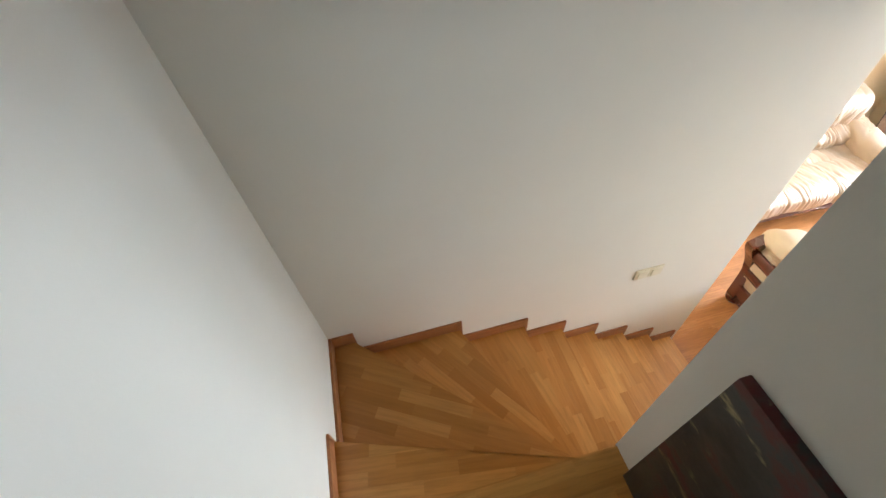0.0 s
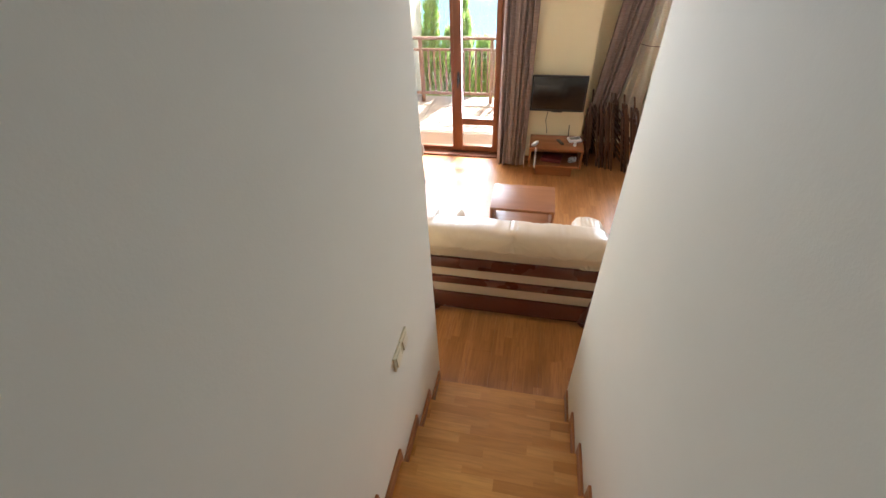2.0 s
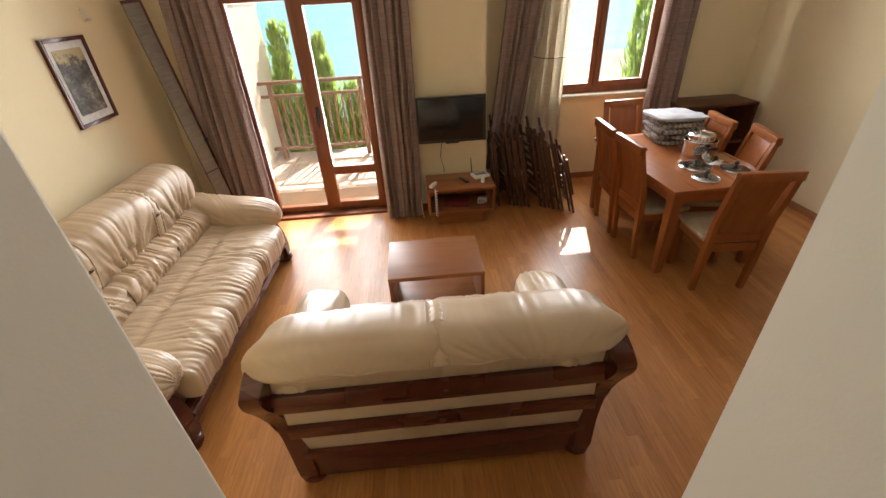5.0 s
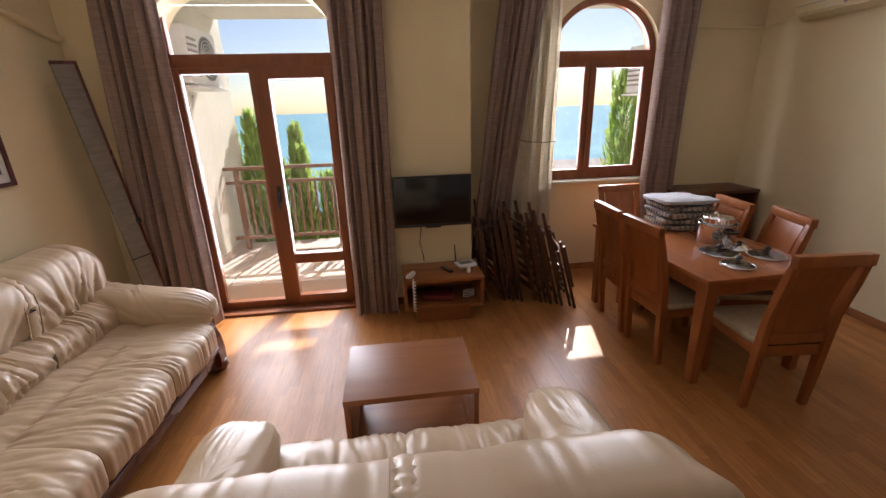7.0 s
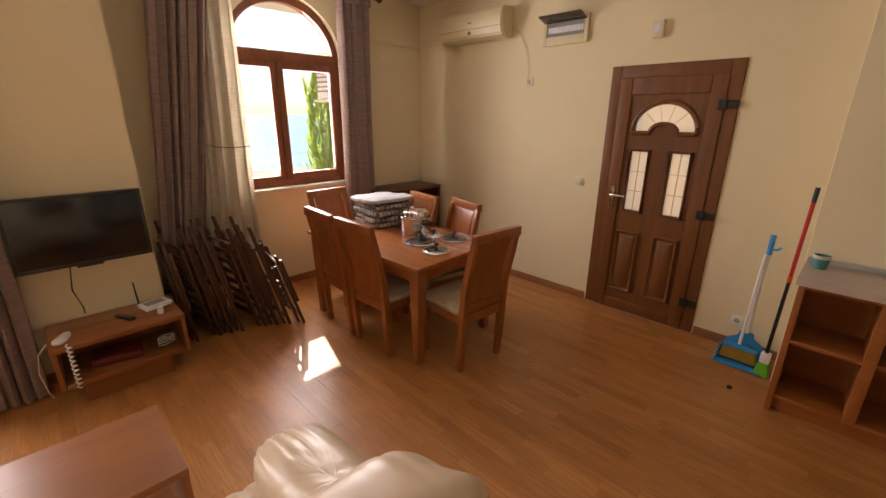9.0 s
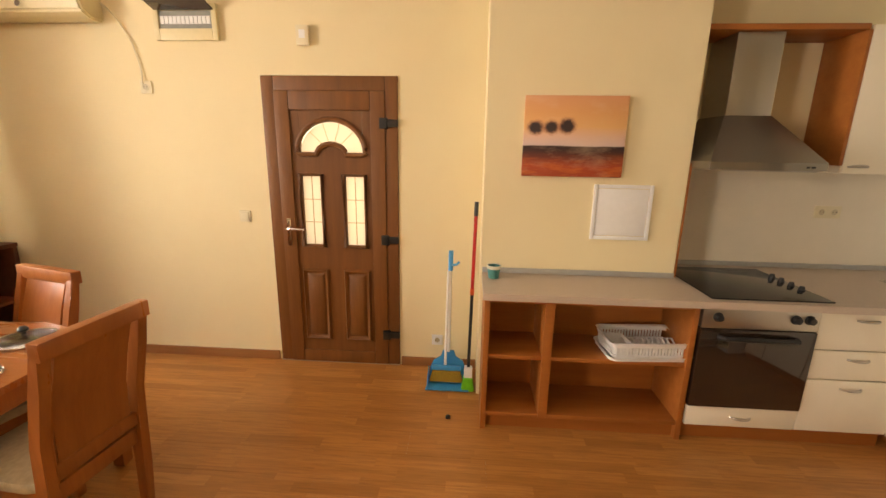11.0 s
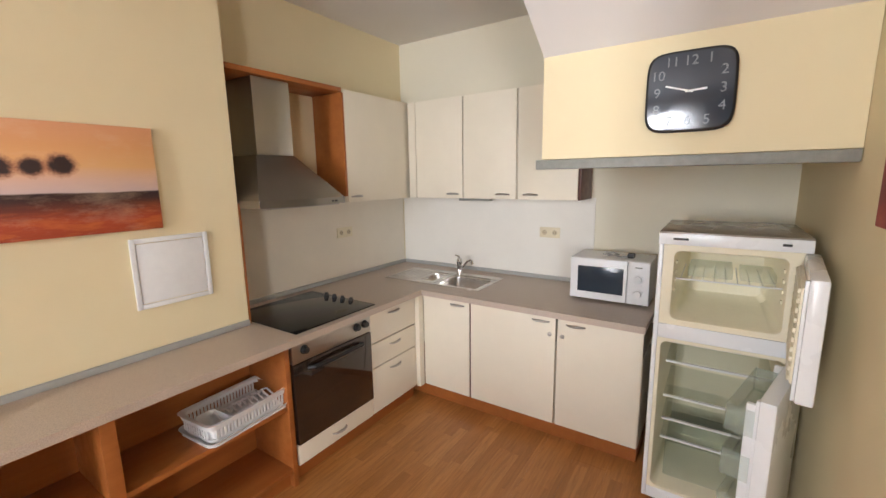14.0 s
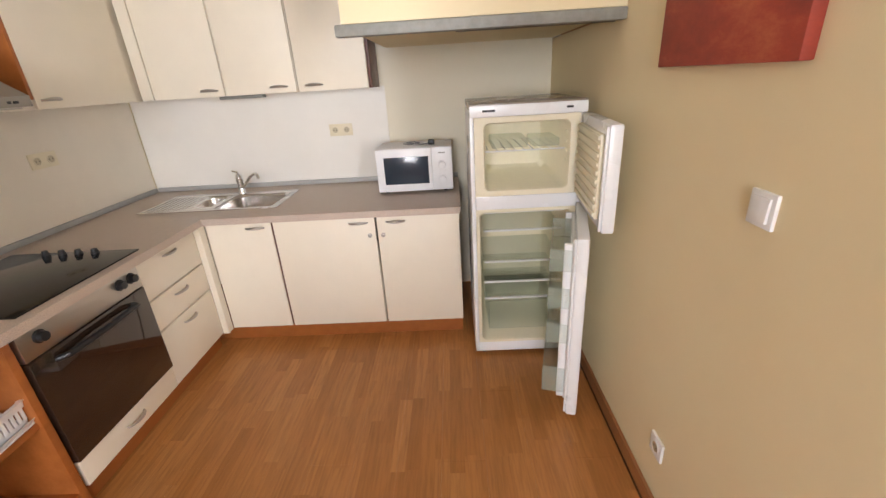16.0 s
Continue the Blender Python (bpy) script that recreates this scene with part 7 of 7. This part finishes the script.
ac = thing("air_conditioner", "cream wall-mounted air conditioner with a hanging cable", "air conditioner", pose(5.885, SOUTH, 2.40))
bm = prism([(0.0, 0.0), (0.10, -0.005), (0.17, 0.03), (0.195, 0.10), (0.19, 0.22), (0.15, 0.265), (0.0, 0.27)], -0.42, 0.42, bevel=0.012)
bm.transform(UPRIGHT_Y)
part("body", bm, M_AGED, ac)
part("flap", box(-0.34, 0.34, 0.10, 0.175, 0.004, 0.018, 0.004, m=pose(0, 0.02, -0.005, 22)), M_AGED, ac)
part("front_seam", box(-0.415, 0.415, 0.188, 0.194, 0.098, 0.102), M_GREYTRIM, ac, smooth=0)
part("badge", lathe([(0.018, 0), (0.018, 0.004), (0.001, 0.004)], 16, pose(-0.02, 0.188, 0.065, -80)), M_CHROME, ac)
part("badge", box(-0.05, 0.0, 0.19, 0.1945, 0.15, 0.162), M_GREYTRIM, ac, smooth=0)
solo("power_cable", tube([(5.47, SOUTH + 0.03, 2.52), (5.43, SOUTH + 0.02, 2.49), (5.36, SOUTH + 0.012, 2.40), (5.29, SOUTH + 0.012, 2.27), (5.255, SOUTH + 0.012, 2.12), (5.25, SOUTH + 0.02, 2.02)], 0.005, 6), M_IVORY, "cream cable from the air conditioner to its socket", "cable")
solo("conduit", tube([(6.41, SOUTH + 0.02, 2.47), (6.72, SOUTH + 0.02, 2.44), (BAY - 0.03, SOUTH + 0.03, 2.43), (BAY - 0.02, -2.3, 2.43), (BAY - 0.02, -1.95, 2.43)], 0.014, 8), M_WALL, "painted pipe casing along the wall near the ceiling", "pipe")
solo("conduit", tube([(5.35, NORTH - 0.02, 2.46), (5.8, NORTH - 0.02, 2.39), (6.1, NORTH - 0.02, 2.31), (EAST - 0.02, NORTH - 0.02, 2.30)], 0.024, 8), M_WALL, "painted pipe casing on the wall above the sofa", "pipe")

# clock
ck = thing("wall_clock", "square black wall clock with rounded corners and silver numerals", "clock", pose(CLOCK_X, -0.329, 1.994, 0, 0, -90) @ Matrix.Scale(0.895, 4))
bm = pillow((0.335, 0.335, 0.03), 0.12, 0.36, 12, 64)
bm.transform(pose(0, 0.016, 0, 90))
part("case", bm, M_BLACK, ck)
bm = pillow((0.315, 0.315, 0.004), 0.1, 0.36, 6, 64)
bm.transform(pose(0, 0.031, 0, 90))
part("glass", bm, plain("clock_face", (0.05, 0.058, 0.072), 0.05, spots=0.02), ck, "dark glossy glass face")
# silver darkened in colour, as glare on the glass dims the numerals
M_SILVER = plain("glare_dimmed_silver", (0.15, 0.16, 0.175), 0.35, 0.3)


def lettering(text, size, m, mat, parent, name="numeral"):
    cu = bpy.data.curves.new("text", "FONT")
    cu.body, cu.size, cu.align_x, cu.align_y, cu.extrude = text, size, "CENTER", "CENTER", 0.0008
    tmp = bpy.data.objects.new("text", cu)
    scene.collection.objects.link(tmp)
    bpy.context.view_layer.update()
    me = bpy.data.meshes.new_from_object(tmp.evaluated_get(bpy.context.evaluated_depsgraph_get()))
    bpy.data.objects.remove(tmp)
    bpy.data.curves.remove(cu)
    me.materials.append(mat)
    ob = new(name, me)
    ob.parent = parent
    ob.matrix_local = m
    return ob


for k in range(1, 13):
    a = radians(90 - 30 * k)
    c_, s_ = math.cos(a), math.sin(a)
    f_ = 0.122 / max(abs(c_), abs(s_), 0.78)
    lettering(str(k), 0.056, Matrix.Translation((-c_ * f_, 0.0345, s_ * f_)) @ Matrix(((-1, 0, 0, 0), (0, 0, 1, 0), (0, 1, 0, 0), (0, 0, 0, 1))), M_SILVER, ck)
for ang, ln, w in ((86, 0.065, 0.007), (-73, 0.095, 0.006)):
    part("pointer", box(-w / 2, w / 2, 0.035, 0.037, -0.015, ln, m=Matrix.Rotation(radians(-ang), 4, "Y")), M_WHITE, ck, "silver pointer", smooth=0)

# ceiling lamp
cl = thing("ceiling_lamp", "round white glass ceiling lamp with metal clips", "lamp", pose(1.33, -1.70, CEIL))
part("shade", lathe([(0.001, -0.085), (0.06, -0.08), (0.11, -0.06), (0.14, -0.03), (0.15, -0.008), (0.15, 0.0)], 36), plain("opal_glass", (0.85, 0.83, 0.78), 0.2, spots=0.02), cl)
for a in (30, 150, 270):
    part("clip", box(0.135, 0.165, -0.012, 0.012, -0.035, -0.002, 0.003, m=pose(0, 0, 0, 0, 0, a)), M_CHROME, cl, "metal clip")

# cleaning tools in the corner
dp = thing("dustpan", "blue long-handled dustpan with a brush, leaning on the wall", "dustpan", pose(3.125, -2.53, 0.004, 7, 0, 0))
hood_pts = [(-0.135, 0.0), (0.135, 0.0), (0.128, 0.10), (0.10, 0.16), (0.05, 0.185), (0.04, 0.23), (-0.04, 0.23), (-0.05, 0.185), (-0.10, 0.16), (-0.128, 0.10)]
part("pan_back", prism(hood_pts, -0.006, 0.006, bevel=0.003, m=pose(0, 0, 0, 90)), M_BLUE, dp)
part("pan_floor", prism([(-0.135, 0.0), (0.135, 0.0), (0.150, 0.13), (-0.150, 0.13)], 0.002, 0.010, bevel=0.002, m=pose(0, 0, 0, -7)), M_BLUE, dp, "flat blue scoop")
for sx in (-1, 1):
    part("pan_side", prism([(0.0, 0.0), (0.125, 0.0), (0.08, 0.045), (0.0, 0.11)], -0.004, 0.004, bevel=0.002, m=Matrix.Translation((sx * 0.137, 0, 0.006)) @ Matrix.Rotation(radians(-7), 4, "X") @ UPRIGHT_Y), M_BLUE, dp)
part("brush_head", box(-0.10, 0.10, 0.030, 0.060, 0.10, 0.135, 0.010, m=pose(0.01, 0, 0)), M_BLUE, dp, "blue brush back")
part("bristles", prism([(-0.095, 0.105), (0.095, 0.105), (0.12, 0.018), (-0.12, 0.018)], 0.028, 0.066, bevel=0.008, m=Matrix(((1, 0, 0, 0.01), (0, 0, 1, 0), (0, 1, 0, 0), (0, 0, 0, 1)))), M_YELLOW, dp, "ochre brush bristles")
part("shaft", tube([(0.0, 0.0, 0.22), (0.0, -0.005, 0.82)], 0.012, 10), M_WHITE, dp, "white shaft")
part("shaft", tube([(0.02, 0.035, 0.13), (0.012, 0.02, 0.80)], 0.010, 10), M_WHITE, dp)
part("grip", tube([(0.0, -0.005, 0.80), (0.0, -0.01, 0.94)], 0.017, 10), M_BLUE, dp, "blue grip")
part("hook", tube([(0.0, 0.0, 0.84), (-0.04, 0.01, 0.845), (-0.06, 0.01, 0.865)], 0.008, 8), M_BLUE, dp)
br = thing("broom", "broom with green bristles and a red and black handle", "broom", pose(2.985, -2.44, 0, 1.5, -1.0, 0))
part("bristles", prism([(-0.045, 0.0), (0.045, 0.0), (0.03, 0.10), (-0.03, 0.10)], -0.03, 0.03, m=pose(0, 0, 0.0, 90), bevel=0.006), M_GREEN, br, "bright green bristles")
part("head", box(-0.028, 0.028, -0.022, 0.022, 0.095, 0.175, 0.008), M_WHITE, br)
part("lower_handle", tube([(0, 0, 0.17), (0, 0, 0.70)], 0.011, 10), M_BLACK, br)
part("upper_handle", tube([(0, 0, 0.70), (0, 0, 1.22)], 0.0115, 10), M_RED, br, "red lacquered handle")
part("grip", tube([(0, 0, 1.21), (0, 0, 1.30)], 0.013, 10), M_BLACK, br)
part("collar", tube([(0, 0, 0.69), (0, 0, 0.73)], 0.014, 10), plain("orange_plastic", (0.8, 0.12, 0.03), 0.4), br)
solo("floor_stopper", lathe([(0.016, 0), (0.016, 0.012), (0.008, 0.018), (0.001, 0.018)], 12, pose(3.10, -2.12, 0)), M_BLACK, "tiny black door stop on the floor", "door stop")

# ---- balcony and outside ----
solo("balcony_floor", box(EAST + 0.30, 8.75, -0.2, 3.3, -0.30, -0.035), M_STONE, "concrete slab of the balcony", "balcony", kind="structure", smooth=0)
solo("wall_balcony", box(EAST + 0.30, 9.2, 3.20, 3.45, -0.3, 3.3), M_WHITEWALL, "pale rendered side wall of the balcony", "wall", kind="structure", smooth=0)
solo("roof_overhang", box(EAST + 0.25, 9.06, 0.4, 3.45, 2.94, 3.15), M_WHITEWALL, "pale rendered underside of the balcony roof", "roof", kind="structure", smooth=0)
solo("roof_overhang", box(BAY + 0.25, 8.60, -3.4, 0.4, 2.96, 3.15), M_WHITEWALL, "pale rendered roof overhang above the window", "roof", kind="structure", smooth=0)
solo("baseboard", box(EAST + 0.32, 8.7, 3.185, 3.20, -0.035, 0.06), M_STONE, "terracotta tile skirting on the balcony", "baseboard", kind="structure", smooth=0)
rail = thing("balcony_railing", "brown wooden balcony railing with upright bars", "railing")
RXX = 8.42
part("top_rail", box(RXX - 0.035, RXX + 0.035, 0.0, 3.2, 1.06, 1.105, 0.006), M_RAILING, rail)
part("mid_rail", box(RXX - 0.02, RXX + 0.02, 0.0, 3.2, 0.88, 0.92, 0.004), M_RAILING, rail)
part("bottom_rail", box(RXX - 0.025, RXX + 0.025, 0.0, 3.2, 0.12, 0.165, 0.004), M_RAILING, rail)
for y in (0.15, 1.62, 1.78, 3.05):
    part("post", box(RXX - 0.03, RXX + 0.03, y - 0.03, y + 0.03, -0.03, 1.06, 0.004), M_RAILING, rail)
for k in range(27):
    y = 0.24 + k * 0.107
    part("bar", box(RXX - 0.012, RXX + 0.012, y - 0.016, y + 0.016, 0.165, 0.88, 0.003), M_RAILING, rail)

M_ACOUT = plain("outdoor_unit_enamel", (0.78, 0.78, 0.74), 0.4, spots=0.04)


def outdoor_unit(m, label):
    u = thing("outdoor_ac_unit", label, "air conditioner", m)
    part("casing", box(-0.38, 0.38, 0.02, 0.28, 0.0, 0.54, 0.012), M_ACOUT, u)
    part("fan_ring", tube([(-0.10 + 0.21 * math.cos(math.tau * k / 32), 0.284, 0.27 + 0.21 * math.sin(math.tau * k / 32)) for k in range(32)], 0.010, 8, closed=True), M_GREYTRIM, u)
    part("fan_recess", cyl(0.205, 0.205, 0.004, 32, pose(-0.10, 0.280, 0.27, -90)), M_BLACK, u)
    for k in range(1, 6):
        part("grille_ring", tube([(-0.10 + 0.036 * k * math.cos(math.tau * j / 24), 0.290, 0.27 + 0.036 * k * math.sin(math.tau * j / 24)) for j in range(24)], 0.004, 6, closed=True), M_ACOUT, u)
    for k in range(7):
        part("louvre", box(0.16, 0.36, 0.278, 0.292, 0.08 + k * 0.055, 0.10 + k * 0.055, 0.002), M_GREYTRIM, u)
    part("bracket", box(-0.42, 0.40, 0.0, 0.33, -0.04, -0.012, 0.004), M_ACOUT, u)
    return u


outdoor_unit(pose(7.72, 3.19, 2.06, 0, 0, 180), "white outdoor air conditioner unit on the balcony wall")
solo("wall_wing", box(BAY + 0.25, 8.15, -2.62, -2.41, -3.9, 2.96), M_WHITEWALL, "pale rendered side wall outside the window", "wall", kind="structure", smooth=0)
outdoor_unit(pose(7.72, -2.40, 1.88, 0, 0, 10), "white outdoor air conditioner unit beside the window")
solo("drain_hose", tube([(7.75, 3.15, 2.05), (7.78, 3.12, 1.95), (7.74, 3.16, 1.85), (7.76, 3.18, 1.7)], 0.012, 8), M_WHITE, "white drain hose below the outdoor unit", "hose")

M_LEAF = cloth("cypress_green", (0.46, 0.60, 0.17), (0.27, 0.41, 0.09), 3, 0.65)
M_BARK = plain("bark", (0.10, 0.065, 0.04), 0.9, spots=0.2, bump=0.4)


def cypress(x, y, z0, h, r, seed, lean=0.0):
    """A slim conifer: a trunk, rising limbs and thousands of small upright sprays."""
    rr = random.Random(seed)
    t = thing("cypress_tree", "slender green cypress tree outside the balcony", "tree", pose(x, y, z0), group="cypress trees")
    part("trunk", tube([(0, 0, 0), (0.02, 0.01, h * 0.4), (lean, 0, h * 0.92)], [0.07, 0.05, 0.01], 10), M_BARK, t)
    limbs = None
    for k in range(14):
        a, zz = rr.uniform(0, math.tau), h * rr.uniform(0.08, 0.8)
        q = r * 0.7 * (1 - zz / h)
        limbs = tube([(0, 0, zz), (q * 0.7 * math.cos(a), q * 0.7 * math.sin(a), zz + 0.15), (q * math.cos(a), q * math.sin(a), zz + 0.45)], [0.018, 0.012, 0.005], 6, bm=limbs)
    part("limbs", limbs, M_BARK, t)
    vs, fs = [], []
    tips = [(rr.uniform(-0.5, 0.5) * r, rr.uniform(-0.5, 0.5) * r, h * rr.uniform(0.82, 1.0)) for _ in range(5)]
    for k in range(4600):
        u = rr.random() ** 0.8
        zz = h * u
        env = r * (min(1.0, u * 5 + 0.35)) * (1 - u) ** 0.5 * 1.15 * (0.8 + 0.35 * noise.noise(Vector((seed, zz * 1.7, rr.random() * 0.3))))
        if rr.random() < 0.25:
            tx, ty, tz = tips[k % 5]
            u = rr.random()
            px, py, zz, env = tx * u, ty * u, tz * (0.6 + 0.4 * u) + 0.05, 0.06 * (1 - u) + 0.02
        else:
            px = py = 0.0
        a = rr.uniform(0, math.tau)
        d = env * (0.55 + 0.45 * rr.random())
        c = Vector((px + d * math.cos(a) + lean * u, py + d * math.sin(a), zz))
        up = Vector((math.cos(a) * 0.3 + rr.uniform(-0.25, 0.25), math.sin(a) * 0.3 + rr.uniform(-0.25, 0.25), 1)).normalized()
        side = up.cross(Vector((rr.uniform(-1, 1), rr.uniform(-1, 1), 0.2))).normalized()
        L, W = rr.uniform(0.09, 0.20), rr.uniform(0.012, 0.026)
        i = len(vs)
        vs += [c, c + up * L * 0.45 + side * W, c + up * L, c + up * L * 0.45 - side * W]
        fs.append((i, i + 1, i + 2, i + 3))
    me = bpy.data.meshes.new("crown")
    me.from_pydata([tuple(v) for v in vs], [], fs)
    me.materials.append(M_LEAF)
    ob = new("crown", me)
    ob.parent = t
    ob["label"] = "dense upright green foliage"


for k, (x, y, h, r) in enumerate(((9.25, 3.36, 5.9, 0.46), (9.30, 3.05, 5.7, 0.46), (9.5, 2.74, 4.95, 0.55), (9.45, 2.44, 5.5, 0.45), (9.6, 2.05, 4.75, 0.5), (9.2, 3.75, 5.2, 0.5))):
    cypress(x, y, -4.0, h, r, 20 + k, 0.03 * (k % 3 - 1))
cypress(9.6, -2.95, -4.0, 6.4, 0.62, 41)
cypress(9.9, -3.5, -4.0, 6.0, 0.60, 42)

# ground, terraces, shore and sea
def sea_mat():
    n = Nodes("sea_water")
    w = n.noise(0.05, 6, 0.65, stretch=(1, 0.35, 1))
    f = n.noise(0.9, 4, 0.6, stretch=(1, 0.5, 1))
    n.bump(n.math("ADD", w, n.math("MULTIPLY", f, 0.5)), 0.35, 0.6)
    col = n.ramp(w, ((0.35, (0.13, 0.28, 0.36)), (0.65, (0.18, 0.36, 0.43))))
    df, gl, mx = n.node("ShaderNodeBsdfDiffuse"), n.node("ShaderNodeBsdfGlossy"), n.node("ShaderNodeMixShader")
    n.link(col, df.inputs[0])
    gl.inputs["Roughness"].default_value = 0.35
    mx.inputs[0].default_value = 0.05
    n.link(df.outputs[0], mx.inputs[1])
    n.link(gl.outputs[0], mx.inputs[2])
    n.link(mx.outputs[0], n.tree.nodes["Material Output"].inputs[0])
    return n.mat


M_GROUND = plain("dry_grass_ground", (0.26, 0.23, 0.14), 0.95, spots=0.25, bump=0.3, scale=2)
M_PAVE = plain("pale_terrace", (0.52, 0.47, 0.40), 0.85, spots=0.1, scale=3)
bm = bmesh.new()
pts = [(-4500, -4600, -4.0), (14, -4600, -4.0), (26, -4600, -9.0), (60, -4600, -12.1)]
rows_ = [[bm.verts.new((x, s * 4600, z)) for x, _, z in pts] for s in (-1, 1)]
for k in range(3):
    bm.faces.new((rows_[0][k], rows_[0][k + 1], rows_[1][k + 1], rows_[1][k]))
solo("ground", bm, M_GROUND, "dry grassy slope falling to the shore", "ground", kind="structure", smooth=0)
bm = bmesh.new()
bm.faces.new([bm.verts.new(p) for p in ((45, -4700, -12.0), (4800, -4700, -12.0), (4800, 4700, -12.0), (45, 4700, -12.0))])
solo("water", bm, sea_mat(), "calm blue sea reaching the hazy horizon", "water", kind="structure", smooth=0)
for x0, x1, y0, y1, z in ((16, 21, -14, 9, -4.7), (24, 29, -22, 14, -7.4)):
    solo("terrace", box(x0, x1, y0, y1, z - 2.5, z, 0.05), M_PAVE, "pale paved terrace below the house", "terrace", kind="structure", smooth=0)
solo("promenade", box(31, 52, -48, -9, -10.5, -4.6, 0.05), plain("promenade_paving", (0.34, 0.30, 0.26), 0.9, spots=0.2, scale=0.6), "grey-brown paved promenade above the shore", "pavement", kind="structure", smooth=0)
lowwall = thing("low_wall", "low pale stone wall on the terrace", "wall")
part("wall", box(20.7, 21.0, -14, 9, -4.7, -3.9, 0.03), M_WHITEWALL, lowwall)
part("coping", box(20.62, 21.08, -14, 9, -3.9, -3.8, 0.02), M_PAVE, lowwall)

# ---- floors, laid in boards ----
solo("floor", box(WEST, BAY + 0.25, SOUTH - 0.2, NORTH + 0.1, -0.12, -0.012), plain("floor_bed", (0.10, 0.05, 0.02), 0.9), "reddish-brown laminate floor laid in boards", "floor", kind="structure", smooth=0)
floor = bpy.data.objects["floor"]
board_meshes = {}


def board(x0, x1, y0, y1):
    key = (round(x1 - x0, 4), round(y1 - y0, 4))
    if key not in board_meshes:
        b2 = box(0, key[0] - 0.0004, 0, key[1] - 0.0004, -0.012, 0.0)
        bmesh.ops.bevel(b2, geom=[e for e in b2.edges if all(v.co.z > -0.001 for v in e.verts)], offset=0.0004, segments=1, affect="EDGES")
        board_meshes[key] = finish("plank", b2, M_FLOOR, 0)
    ob = new("plank", board_meshes[key])
    ob.location = (x0, y0, 0)
    ob.parent = floor


BW, BL = 0.1935, 1.29
rows_n = int((NORTH - SOUTH) / BW) + 1
for j in range(rows_n):
    y0 = SOUTH + j * BW
    y1 = min(y0 + BW, NORTH)
    if y1 - y0 < 0.01:
        continue
    lo = WEST if y1 <= FRIDGE_WALL + 0.02 else (WALL_END - 0.03)
    hi = BAY if y1 < 0.34 else EAST + 0.02
    x = lo - (j * 0.43) % BL
    while x < hi:
        a, b = max(x, lo), min(x + BL, hi)
        if b - a > 0.02:
            board(a, b, y0, y1)
        x += BL
# balcony tiles
tile_mesh = None
bal = bpy.data.objects["balcony_floor"]
b2 = box(0.004, 0.326, 0.004, 0.326, -0.012, 0.0)
bmesh.ops.bevel(b2, geom=[e for e in b2.edges if all(v.co.z > -0.001 for v in e.verts)], offset=0.002, segments=1, affect="EDGES")
tile_mesh = finish("tile", b2, M_STONE, 0)
for i in range(6):
    for j in range(10):
        ob = new("tile", tile_mesh)
        ob.location = (EAST + 0.31 + i * 0.33, -0.1 + j * 0.33, -0.0225)
        ob.parent = bal
